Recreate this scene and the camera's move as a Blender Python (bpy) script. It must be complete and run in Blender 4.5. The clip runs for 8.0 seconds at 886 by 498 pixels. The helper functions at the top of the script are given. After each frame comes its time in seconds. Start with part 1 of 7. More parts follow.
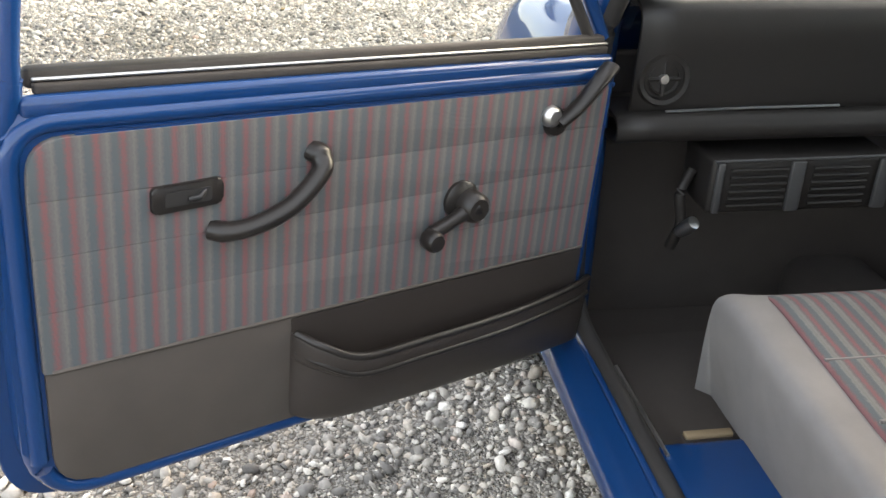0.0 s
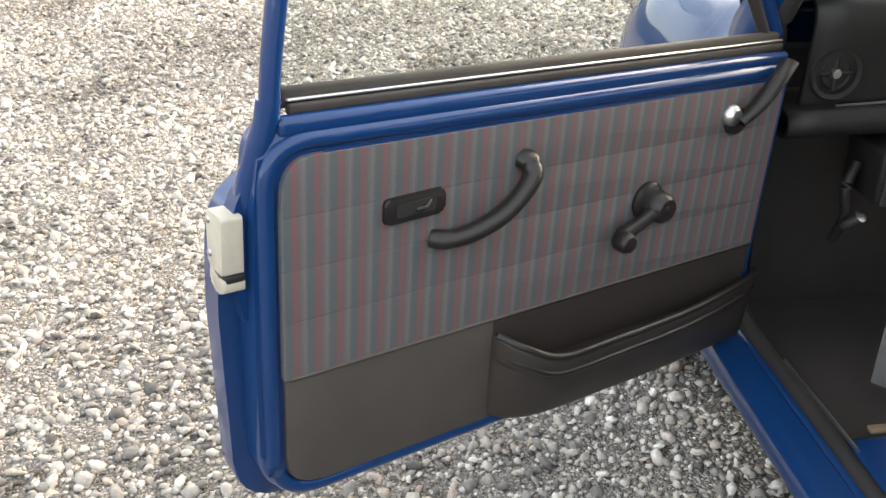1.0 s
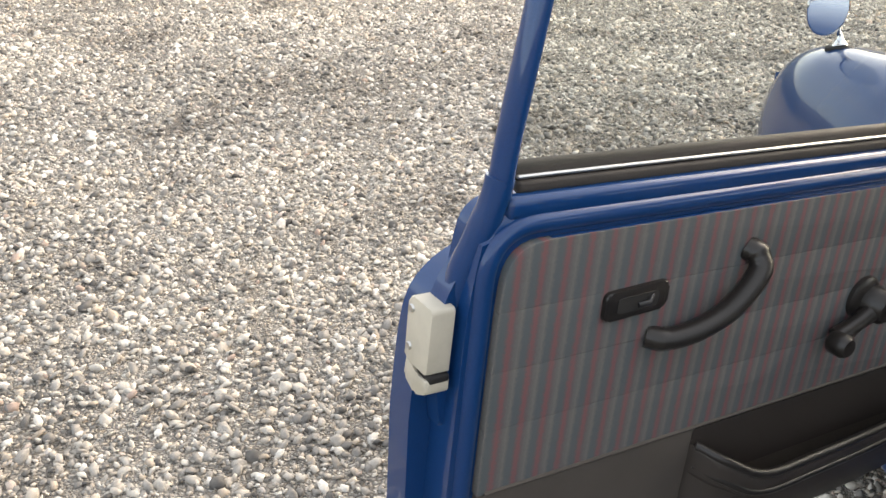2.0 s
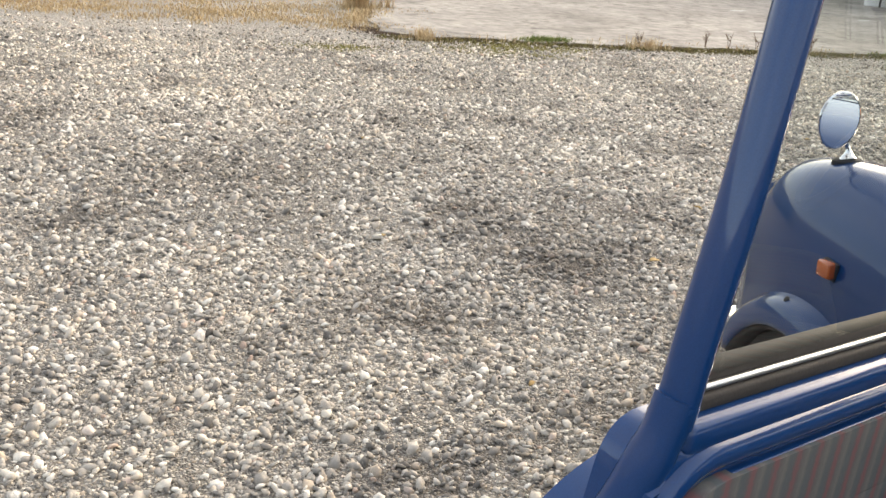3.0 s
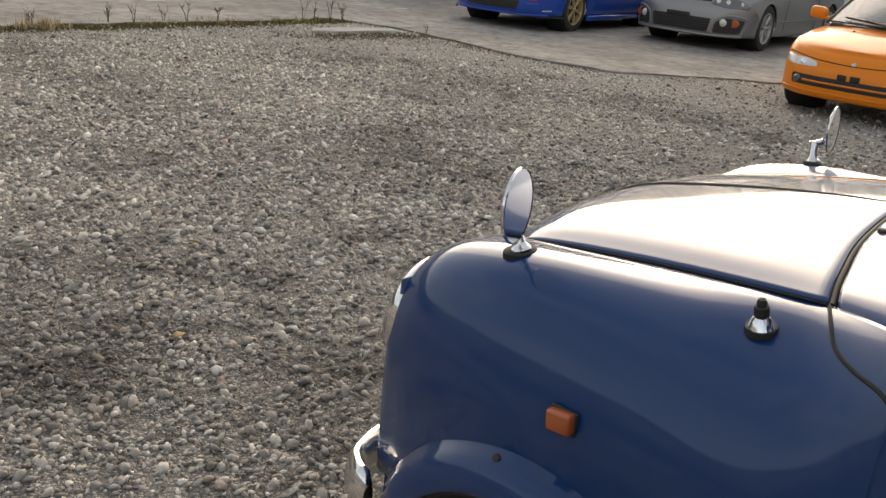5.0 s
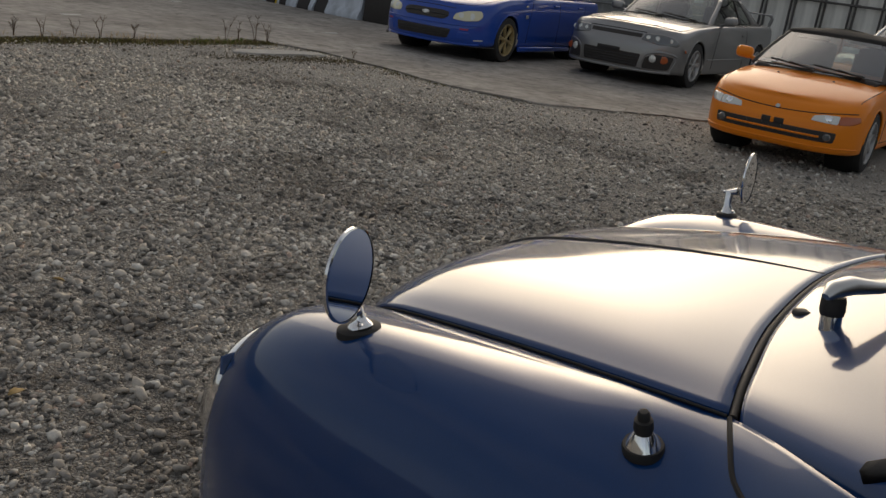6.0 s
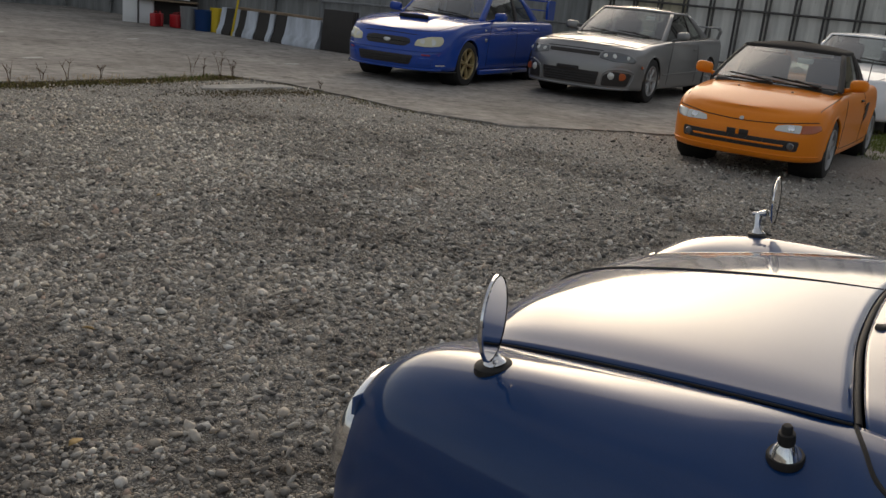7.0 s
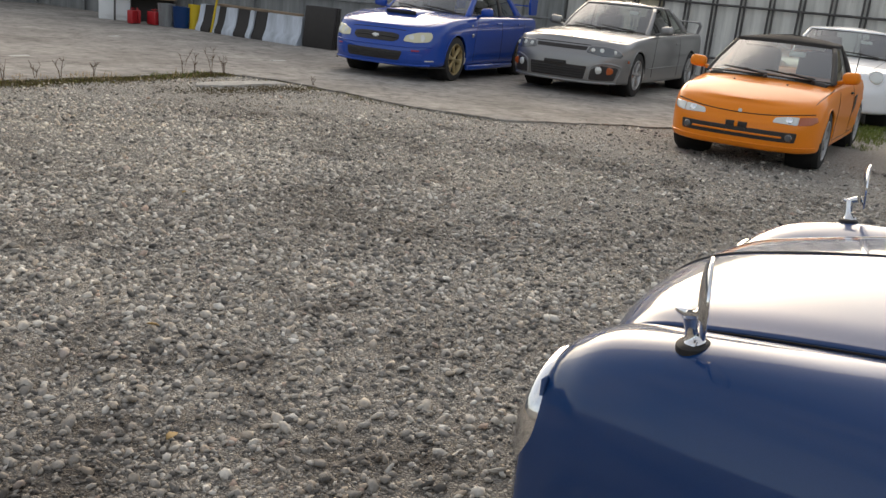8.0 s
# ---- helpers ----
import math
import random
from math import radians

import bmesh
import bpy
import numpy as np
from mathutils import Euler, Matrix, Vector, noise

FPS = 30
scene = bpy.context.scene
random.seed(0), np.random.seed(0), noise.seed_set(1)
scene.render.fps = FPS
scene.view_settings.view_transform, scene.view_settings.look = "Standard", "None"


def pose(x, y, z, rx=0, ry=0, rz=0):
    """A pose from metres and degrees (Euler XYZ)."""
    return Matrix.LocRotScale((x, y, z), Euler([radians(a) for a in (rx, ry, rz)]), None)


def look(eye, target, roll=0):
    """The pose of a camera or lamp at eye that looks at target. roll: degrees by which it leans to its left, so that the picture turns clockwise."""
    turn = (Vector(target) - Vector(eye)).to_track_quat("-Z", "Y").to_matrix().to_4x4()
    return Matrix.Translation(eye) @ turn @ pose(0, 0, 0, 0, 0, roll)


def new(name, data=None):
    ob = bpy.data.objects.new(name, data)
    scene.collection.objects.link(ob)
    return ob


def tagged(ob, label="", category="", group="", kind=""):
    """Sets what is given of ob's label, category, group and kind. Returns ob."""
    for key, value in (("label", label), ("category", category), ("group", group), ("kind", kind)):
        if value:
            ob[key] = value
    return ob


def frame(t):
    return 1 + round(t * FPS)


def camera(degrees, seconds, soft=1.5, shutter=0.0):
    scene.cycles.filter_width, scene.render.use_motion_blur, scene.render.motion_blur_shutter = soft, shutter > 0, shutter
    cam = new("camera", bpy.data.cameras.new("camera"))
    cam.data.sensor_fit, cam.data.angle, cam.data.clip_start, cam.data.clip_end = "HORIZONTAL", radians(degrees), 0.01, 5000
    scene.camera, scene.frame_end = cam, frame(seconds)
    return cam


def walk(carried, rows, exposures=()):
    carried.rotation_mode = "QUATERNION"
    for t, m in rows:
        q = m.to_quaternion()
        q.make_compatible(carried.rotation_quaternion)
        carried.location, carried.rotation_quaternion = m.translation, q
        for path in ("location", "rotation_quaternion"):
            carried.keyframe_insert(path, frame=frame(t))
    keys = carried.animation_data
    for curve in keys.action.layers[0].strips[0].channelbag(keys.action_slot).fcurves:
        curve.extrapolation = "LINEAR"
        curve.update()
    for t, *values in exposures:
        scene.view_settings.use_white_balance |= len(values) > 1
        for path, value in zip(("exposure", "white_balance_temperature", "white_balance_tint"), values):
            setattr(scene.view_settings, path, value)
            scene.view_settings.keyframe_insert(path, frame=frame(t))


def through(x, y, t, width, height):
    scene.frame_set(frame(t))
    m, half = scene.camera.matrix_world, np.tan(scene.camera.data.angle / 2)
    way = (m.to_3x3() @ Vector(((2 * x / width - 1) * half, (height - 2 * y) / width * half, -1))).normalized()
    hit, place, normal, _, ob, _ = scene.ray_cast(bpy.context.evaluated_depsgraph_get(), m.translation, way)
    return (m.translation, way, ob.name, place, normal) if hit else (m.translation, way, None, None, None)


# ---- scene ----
cam = camera(52.0, 8.0)
PATH = [
    (0, (-1.168, -2.21, 1.237), (-0.892, -0.451, 0.326), 1.6),
    (0.1, (-1.184, -2.218, 1.234), (-0.962, -0.452, 0.321), -0.3),
    (0.5, (-1.243, -2.237, 1.249), (-1.172, -0.456, 0.341), -1.8),
    (1, (-1.398, -2.197, 1.27), (-1.222, -0.438, 0.336), -1.1),
    (1.5, (-1.53, -2.138, 1.271), (-1.37, -0.381, 0.329), -0.2),
    (1.7, (-1.564, -2.089, 1.267), (-1.457, -0.316, 0.349), 0.6),
    (2.8, (-1.7, -1.768, 1.222), (-1.497, 0.095, 0.525), 4.0),
    (3, (-1.755, -1.68, 1.227), (-1.402, 0.164, 0.538), 4.0),
    (3.5, (-1.855, -1.513, 1.265), (-1.199, 0.239, 0.559), 3.1),
    (4, (-1.833, -1.256, 1.266), (-0.965, 0.417, 0.596), 3.4),
    (4.5, (-1.755, -1.055, 1.278), (-0.648, 0.475, 0.621), 5.5),
    (5, (-1.689, -0.803, 1.273), (-0.272, 0.44, 0.604), 5.8),
    (5.2, (-1.639, -0.704, 1.272), (-0.129, 0.412, 0.584), 6.2),
    (6.3, (-1.342, -0.717, 1.251), (0.171, 0.462, 0.685), 8.1),
    (6.5, (-1.391, -0.691, 1.259), (0.124, 0.491, 0.706), 7.5),
    (7, (-1.605, -0.594, 1.293), (-0.019, 0.497, 0.749), 5.9),
    (7.5, (-1.721, -0.52, 1.29), (-0.119, 0.556, 0.764), 5.8),
    (8, (-1.839, -0.346, 1.259), (-0.214, 0.683, 0.714), 5.7),
]
EXPOSURES = [(0.0, 2.9, 7200), (0.5, 2.48, 7200), (1.0, 2.54, 7150), (1.7, 2.25, 7150), (3.0, 1.82, 7200), (3.5, 1.72, 7200), (4.0, 1.42, 7200), (4.5, 1.32, 7200), (5.0, 0.78, 7200), (5.5, 0.3, 7150), (6.3, -0.33, 7000), (6.5, -0.22, 7000), (7.0, -0.03, 7000), (7.5, 0.22, 7000), (8.0, 0.82, 7000)]
walk(cam, [(t, look(eye, target, roll)) for t, eye, target, roll in PATH], [(t, stops, kelvin, 10) for t, stops, kelvin in EXPOSURES])

# ---------- light ----------
SUN_AZ, SUN_EL = 56.0, 20.0
world = bpy.data.worlds.new("overcast evening sky")
scene.world = world
world.use_nodes = True
wt = world.node_tree
sky = wt.nodes.new("ShaderNodeTexSky")
sky.sky_type = "NISHITA"
sky.sun_disc = False
sky.sun_elevation, sky.sun_rotation = radians(SUN_EL), radians(SUN_AZ)
sky.air_density, sky.dust_density, sky.ozone_density = 1.0, 3.0, 1.0
soft = wt.nodes.new("ShaderNodeHueSaturation")
soft.inputs["Saturation"].default_value, soft.inputs["Value"].default_value = 0.85, 0.70
wt.links.new(sky.outputs["Color"], soft.inputs["Color"])
veil = wt.nodes.new("ShaderNodeMix")
veil.data_type, veil.blend_type = "RGBA", "ADD"
veil.inputs[0].default_value = 1.0
wt.links.new(soft.outputs["Color"], veil.inputs[6])
# thin cloud in long streaks
where = wt.nodes.new("ShaderNodeTexCoord")
flat = wt.nodes.new("ShaderNodeMapping")
flat.inputs["Scale"].default_value, flat.inputs["Rotation"].default_value = (1.1, 2.2, 5.5), (0.0, 0.0, 0.6)
wt.links.new(where.outputs["Generated"], flat.inputs["Vector"])
cloud = wt.nodes.new("ShaderNodeTexNoise")
cloud.inputs["Scale"].default_value, cloud.inputs["Detail"].default_value, cloud.inputs["Roughness"].default_value = 1.6, 5.0, 0.55
wt.links.new(flat.outputs["Vector"], cloud.inputs["Vector"])
tone = wt.nodes.new("ShaderNodeValToRGB")
tone.color_ramp.elements[0].position, tone.color_ramp.elements[0].color = 0.36, (1.16, 1.22, 1.33, 1)
tone.color_ramp.elements[1].position, tone.color_ramp.elements[1].color = 0.66, (2.10, 2.00, 1.84, 1)
wt.links.new(cloud.outputs["Fac"], tone.inputs["Fac"])
wt.links.new(tone.outputs["Color"], veil.inputs[7])
wt.links.new(veil.outputs[2], wt.nodes["Background"].inputs["Color"])
wt.nodes["Background"].inputs["Strength"].default_value = 0.14
sun_data = bpy.data.lights.new("sun", "SUN")
sun_data.energy, sun_data.angle, sun_data.color = 0.78, radians(60), (1.0, 0.90, 0.79)
sun = new("sun", sun_data)
az, el = radians(SUN_AZ), radians(SUN_EL)
sun.matrix_world = look((0, 0, 0), (-math.sin(az) * math.cos(el), -math.cos(az) * math.cos(el), -math.sin(el)))

# ---------- small building helpers ----------
from mathutils.bvhtree import BVHTree


def mat(name, colour, rough=0.5, metal=0.0, coat=0.0, spec=0.5):
    m = bpy.data.materials.new(name)
    m.use_nodes = True
    b = m.node_tree.nodes["Principled BSDF"]
    b.inputs["Base Color"].default_value = (*colour, 1)
    b.inputs["Roughness"].default_value = rough
    b.inputs["Metallic"].default_value = metal
    b.inputs["Coat Weight"].default_value = coat
    b.inputs["Coat Roughness"].default_value = 0.04
    b.inputs["Specular IOR Level"].default_value = spec
    return m


def nodes_of(m):
    t = m.node_tree
    return t, t.nodes, t.links, t.nodes["Principled BSDF"]


def noise_node(t, scale, detail=4.0, rough=0.55, vec=None):
    n = t.nodes.new("ShaderNodeTexNoise")
    n.inputs["Scale"].default_value = scale
    n.inputs["Detail"].default_value = detail
    n.inputs["Roughness"].default_value = rough
    if vec is not None:
        t.links.new(vec, n.inputs["Vector"])
    return n


def ramp_node(t, fac, stops, mode="LINEAR"):
    r = t.nodes.new("ShaderNodeValToRGB")
    r.color_ramp.interpolation = mode
    while len(r.color_ramp.elements) < len(stops):
        r.color_ramp.elements.new(0.5)
    for e, (p, c) in zip(r.color_ramp.elements, stops):
        e.position, e.color = p, (*c, 1) if len(c) == 3 else c
    t.links.new(fac, r.inputs["Fac"])
    return r


def mix_node(t, a, b, fac, blend="MIX"):
    n = t.nodes.new("ShaderNodeMix")
    n.data_type, n.blend_type = "RGBA", blend
    for value, slot in ((fac, 0), (a, 6), (b, 7)):
        if isinstance(value, (int, float)):
            n.inputs[slot].default_value = value
        elif isinstance(value, tuple):
            n.inputs[slot].default_value = (*value, 1)
        else:
            t.links.new(value, n.inputs[slot])
    return n.outputs[2]


def math_node(t, op, a, b=None):
    n = t.nodes.new("ShaderNodeMath")
    n.operation = op
    for value, slot in ((a, 0), (b, 1)):
        if value is None:
            continue
        if isinstance(value, (int, float)):
            n.inputs[slot].default_value = value
        else:
            t.links.new(value, n.inputs[slot])
    return n.outputs[0]


def bump_node(t, height, strength, distance):
    n = t.nodes.new("ShaderNodeBump")
    n.inputs["Strength"].default_value, n.inputs["Distance"].default_value = strength, distance
    t.links.new(height, n.inputs["Height"])
    return n.outputs["Normal"]


def object_coords(t):
    return t.nodes.new("ShaderNodeTexCoord").outputs["Object"]


def ob_from(name, verts, faces, material, parent=None, label="", smooth=True):
    me = bpy.data.meshes.new(name)
    me.from_pydata([tuple(v) for v in verts], [], [tuple(f) for f in faces])
    me.update()
    if smooth:
        me.polygons.foreach_set("use_smooth", [True] * len(me.polygons))
    me.materials.append(material)
    ob = new(name, me)
    if parent is not None:
        ob.parent = parent
    if label:
        tagged(ob, label)
    return ob


def part(name, bm, material, parent=None, label="", smooth=True):
    me = bpy.data.meshes.new(name)
    bmesh.ops.recalc_face_normals(bm, faces=bm.faces)
    bm.to_mesh(me)
    bm.free()
    if smooth:
        me.polygons.foreach_set("use_smooth", [True] * len(me.polygons))
    me.materials.append(material)
    ob = new(name, me)
    if parent is not None:
        ob.parent = parent
    if label:
        tagged(ob, label)
    return ob


def sharpen(ob, degrees=35):
    ob.data.set_sharp_from_angle(angle=radians(degrees))
    return ob


def empty(name, m, label, category, group="", kind=""):
    ob = new(name)
    ob.matrix_basis = m
    return tagged(ob, label, category, group, kind)


def bm_box(bm, centre, size, bevel=0.0, turn=None, seg=2):
    """A box with bevelled edges, added to bm; turn: a 4x4 applied before the move."""
    m = Matrix.Translation(centre) @ (turn if turn is not None else Matrix.Identity(4)) @ Matrix.Diagonal((*size, 1))
    r = bmesh.ops.create_cube(bm, size=1.0, matrix=m)
    if bevel:
        vs = set(r["verts"])
        es = [e for e in bm.edges if e.verts[0] in vs and e.verts[1] in vs]
        bmesh.ops.bevel(bm, geom=es, offset=bevel, segments=seg, profile=0.5, affect="EDGES")
    return bm


def box(name, centre, size, material, parent=None, bevel=0.0, turn=None, label="", seg=2):
    return sharpen(part(name, bm_box(bmesh.new(), centre, size, bevel, turn, seg), material, parent, label), 50)


def bm_plate(bm, outline, y0, y1, bevel=0.0, seg=2, plane="xz"):
    """A plate from an outline in the x-z plane (or x-y, y-z), from depth y0 to y1."""
    def at(a, b, c):
        return {"xz": (a, c, b), "xy": (a, b, c), "yz": (c, a, b)}[plane]
    lo = [bm.verts.new(at(a, b, y0)) for a, b in outline]
    hi = [bm.verts.new(at(a, b, y1)) for a, b in outline]
    n = len(outline)
    bm.faces.new(lo)
    bm.faces.new(hi[::-1])
    for i in range(n):
        bm.faces.new((lo[i], lo[(i + 1) % n], hi[(i + 1) % n], hi[i]))
    if bevel:
        rim = [e for e in bm.edges if e.verts[0] in set(hi) and e.verts[1] in set(hi)]
        bmesh.ops.bevel(bm, geom=rim, offset=bevel, segments=seg, profile=0.5, affect="EDGES")
    return bm


def plate(name, outline, y0, y1, material, parent=None, bevel=0.0, plane="xz", label="", seg=2):
    return sharpen(part(name, bm_plate(bmesh.new(), outline, y0, y1, bevel, seg, plane), material, parent, label), 40)


def rounded(points, radii, n=6):
    """An outline whose corners are rounded by the radii."""
    out = []
    k = len(points)
    for i in range(k):
        p, a, b = Vector(points[i]), Vector(points[i - 1]), Vector(points[(i + 1) % k])
        r = radii[i] if isinstance(radii, (list, tuple)) else radii
        if r <= 0:
            out.append(tuple(p))
            continue
        s, e = p + (a - p).normalized() * r, p + (b - p).normalized() * r
        for j in range(n + 1):
            f = j / n
            out.append(tuple((1 - f) ** 2 * s + 2 * f * (1 - f) * p + f * f * e))
    return out


def spline(points, n):
    """A smooth line through points (n steps a span), as an array."""
    p = np.asarray(points, float)
    p = np.concatenate([2 * p[:1] - p[1:2], p, 2 * p[-1:] - p[-2:-1]])
    out = []
    for i in range(1, len(p) - 2):
        for j in range(n):
            f = j / n
            out.append(0.5 * (2 * p[i] + (p[i + 1] - p[i - 1]) * f + (2 * p[i - 1] - 5 * p[i] + 4 * p[i + 1] - p[i + 2]) * f * f
                              + (3 * p[i] - p[i - 1] - 3 * p[i + 1] + p[i + 2]) * f ** 3))
    out.append(p[-2])
    return np.array(out)


def surf(grid, nu, nv):
    """A fine grid of points through a coarse grid (rows x columns x 3)."""
    g = np.asarray(grid, float)
    rows = np.array([spline(r, nv) for r in g])
    return np.array([spline(rows[:, j], nu) for j in range(rows.shape[1])]).transpose(1, 0, 2)


def grid_faces(a, b, closed=False):
    out = []
    for i in range(a - 1):
        for j in range(b - 1 + closed):
            k = (j + 1) % b
            out.append((i * b + j, i * b + k, (i + 1) * b + k, (i + 1) * b + j))
    return out


def skin(name, grid, nu, nv, material, parent=None, label="", thick=0.0, cut=None, flip=False, edge=None):
    """A smooth sheet through a coarse grid. cut: a test (point) for faces to leave out; edge: moves the points at the cut."""
    p = surf(grid, nu, nv)
    a, b = p.shape[:2]
    v = p.reshape(-1, 3)
    faces = grid_faces(a, b)
    if cut:
        keep = [f for f in faces if not cut(v[list(f)].mean(0))]
        gone = {i for f in faces if cut(v[list(f)].mean(0)) for i in f}
        left = {i for f in keep for i in f}
        if edge:
            for i in gone & left:
                v[i] = edge(v[i])
        order = {i: n for n, i in enumerate(sorted(left))}
        v, faces = v[sorted(left)], [tuple(order[i] for i in f) for f in keep]
    if flip:
        faces = [f[::-1] for f in faces]
    ob = ob_from(name, v, faces, material, parent, label)
    if thick:
        s = ob.modifiers.new("thickness", "SOLIDIFY")
        s.thickness, s.offset = thick, -1
    return ob


def lathe(bm, profile, n=32, m=None):
    """A turned body: profile of (radius, height) round the z axis, placed by m."""
    m = m or Matrix.Identity(4)
    rings = [[bm.verts.new(m @ Vector((r * math.cos(2 * math.pi * k / n), r * math.sin(2 * math.pi * k / n), h))) for k in range(n)] if r > 1e-6 else [bm.verts.new(m @ Vector((0, 0, h)))] for r, h in profile]
    for a, b in zip(rings, rings[1:]):
        for k in range(n):
            l = (k + 1) % n
            if len(a) == 1 and len(b) == 1:
                continue
            if len(a) == 1:
                bm.faces.new((a[0], b[k], b[l]))
            elif len(b) == 1:
                bm.faces.new((a[k], a[l], b[0]))
            else:
                bm.faces.new((a[k], a[l], b[l], b[k]))
    return bm


def turned(name, profile, material, parent=None, m=None, n=32, label=""):
    return sharpen(part(name, lathe(bmesh.new(), profile, n, m), material, parent, label), 40)


def bm_tube(bm, points, radius, n=10, flat=1.0):
    """A tube along points, with end caps; radius: one number or one for each point; flat: its height against its width."""
    pts = [Vector(p) for p in points]
    rad = radius if isinstance(radius, (list, tuple)) else [radius] * len(pts)
    rings = []
    up = Vector((0, 0, 1))
    for i, p in enumerate(pts):
        d = (pts[min(i + 1, len(pts) - 1)] - pts[max(i - 1, 0)]).normalized()
        u = up if abs(d.dot(up)) < 0.95 else Vector((1, 0, 0))
        s = d.cross(u).normalized()
        w = s.cross(d).normalized()
        rings.append([bm.verts.new(p + rad[i] * (math.cos(2 * math.pi * k / n) * s + flat * math.sin(2 * math.pi * k / n) * w)) for k in range(n)])
    for a, b in zip(rings, rings[1:]):
        for k in range(n):
            bm.faces.new((a[k], a[(k + 1) % n], b[(k + 1) % n], b[k]))
    bm.faces.new(rings[0][::-1])
    bm.faces.new(rings[-1])
    return bm


def tube(name, points, radius, material, parent=None, n=10, flat=1.0, label=""):
    return sharpen(part(name, bm_tube(bmesh.new(), points, radius, n, flat), material, parent, label), 50)


def facing(place, normal, spin=0.0):
    """A pose at place whose z axis points along normal."""
    q = Vector(normal).to_track_quat("Z", "Y").to_matrix().to_4x4()
    return Matrix.Translation(place) @ q @ Matrix.Rotation(spin, 4, "Z")

# ---------- materials ----------
def paint(name, colour, flake=0.35):
    """Car paint: colour with fine flake under a clear coat, slight orange peel and dust."""
    m = mat(name, colour, 0.42, 0.0, 1.0, 0.1)
    t, n, l, b = nodes_of(m)
    co = object_coords(t)
    fine = noise_node(t, 900, 2, 0.5, co)
    dust = noise_node(t, 5, 5, 0.6, co)
    c = mix_node(t, tuple(x * (1 - flake * 0.5) for x in colour), tuple(min(1, x * (1 + flake) + 0.004) for x in colour), fine.outputs["Fac"])
    d = ramp_node(t, dust.outputs["Fac"], [(0.5, (0, 0, 0)), (0.9, (0.009, 0.009, 0.009))])
    b.inputs["Coat IOR"].default_value = 1.43
    l.new(mix_node(t, c, (0.30, 0.28, 0.25), d.outputs["Color"]), b.inputs["Base Color"])
    peel = noise_node(t, 160, 2, 0.5, co)
    l.new(bump_node(t, peel.outputs["Fac"], 0.02, 0.002), b.inputs["Coat Normal"])
    r = ramp_node(t, dust.outputs["Fac"], [(0.3, (0.03, 0.03, 0.03)), (0.8, (0.12, 0.12, 0.12))])
    l.new(r.outputs["Color"], b.inputs["Coat Roughness"])
    return m


def grained(name, colour, rough, scale=420, depth=0.0006, vary=0.25, spec=0.4):
    """Plastic, rubber or vinyl with a fine grain and faint wear."""
    m = mat(name, colour, rough, 0.0, 0.0, spec)
    t, n, l, b = nodes_of(m)
    co = object_coords(t)
    g, w = noise_node(t, scale, 2, 0.5, co), noise_node(t, 9, 5, 0.6, co)
    l.new(mix_node(t, tuple(x * (1 - vary) for x in colour), tuple(min(1, x * (1 + vary)) for x in colour), w.outputs["Fac"]), b.inputs["Base Color"])
    l.new(bump_node(t, g.outputs["Fac"], 0.5, depth), b.inputs["Normal"])
    return m


BLUE = paint("blue paint", (0.001, 0.030, 0.116))
BLUE_FAR = paint("rally blue paint", (0.008, 0.052, 0.300))
SILVER = paint("silver grey paint", (0.23, 0.227, 0.226))
SILVER.node_tree.nodes["Principled BSDF"].inputs["Metallic"].default_value = 0.65
ORANGE = paint("orange paint", (0.72, 0.205, 0.012))
ORANGE.node_tree.nodes["Principled BSDF"].inputs["Coat Weight"].default_value = 0.45
WHITE = paint("white paint", (0.70, 0.71, 0.72))
CHROME = mat("chrome", (0.75, 0.75, 0.76), 0.09, 1.0)
STEEL = mat("brushed steel", (0.55, 0.55, 0.54), 0.32, 1.0)
MIRROR = mat("mirror glass", (0.88, 0.90, 0.92), 0.015, 1.0)
BLACK = grained("black plastic", (0.030, 0.026, 0.024), 0.6)
RUBBER = grained("black rubber", (0.026, 0.024, 0.023), 0.7, 300)
TYRE = grained("tyre rubber", (0.026, 0.025, 0.024), 0.82, 220, 0.0012)
VINYL = grained("grey brown vinyl", (0.072, 0.062, 0.055), 0.52, 700, 0.0005)
CARPET = grained("black carpet", (0.050, 0.043, 0.039), 0.95, 900, 0.003)
LATCH = grained("scuffed cream enamel", (0.47, 0.43, 0.35), 0.5, 60, 0.001, 0.5)
SEAT_SIDE = grained("grey seat cloth", (0.185, 0.176, 0.172), 0.9, 900, 0.001, 0.25)
VINYL_DARK = grained("dark brown vinyl", (0.034, 0.028, 0.025), 0.5, 700, 0.0005)
DARK = mat("dark recess", (0.012, 0.011, 0.011), 0.8)
AMBER = mat("amber lens", (0.40, 0.085, 0.018), 0.25, 0.0, 0.6)
LAMP = mat("clear lamp lens", (0.62, 0.63, 0.60), 0.12, 0.15, 1.0)
LAMP_YELLOW = mat("aged lamp lens", (0.58, 0.55, 0.38), 0.18, 0.1, 1.0)
SMOKED = mat("smoked lamp lens", (0.10, 0.105, 0.11), 0.1, 0.2, 1.0)
RED_STICKER = mat("faded red sticker", (0.25, 0.02, 0.07), 0.5)
GOLD = mat("gold wheel paint", (0.42, 0.33, 0.17), 0.36, 0.55)
PAPER = mat("paper", (0.82, 0.84, 0.82), 0.7)
GUN = grained("black alloy", (0.020, 0.020, 0.022), 0.38)
GLOSS_BLACK = grained("glossy black plastic", (0.016, 0.014, 0.013), 0.32)
DASH = grained("black dash vinyl", (0.016, 0.014, 0.013), 0.5)
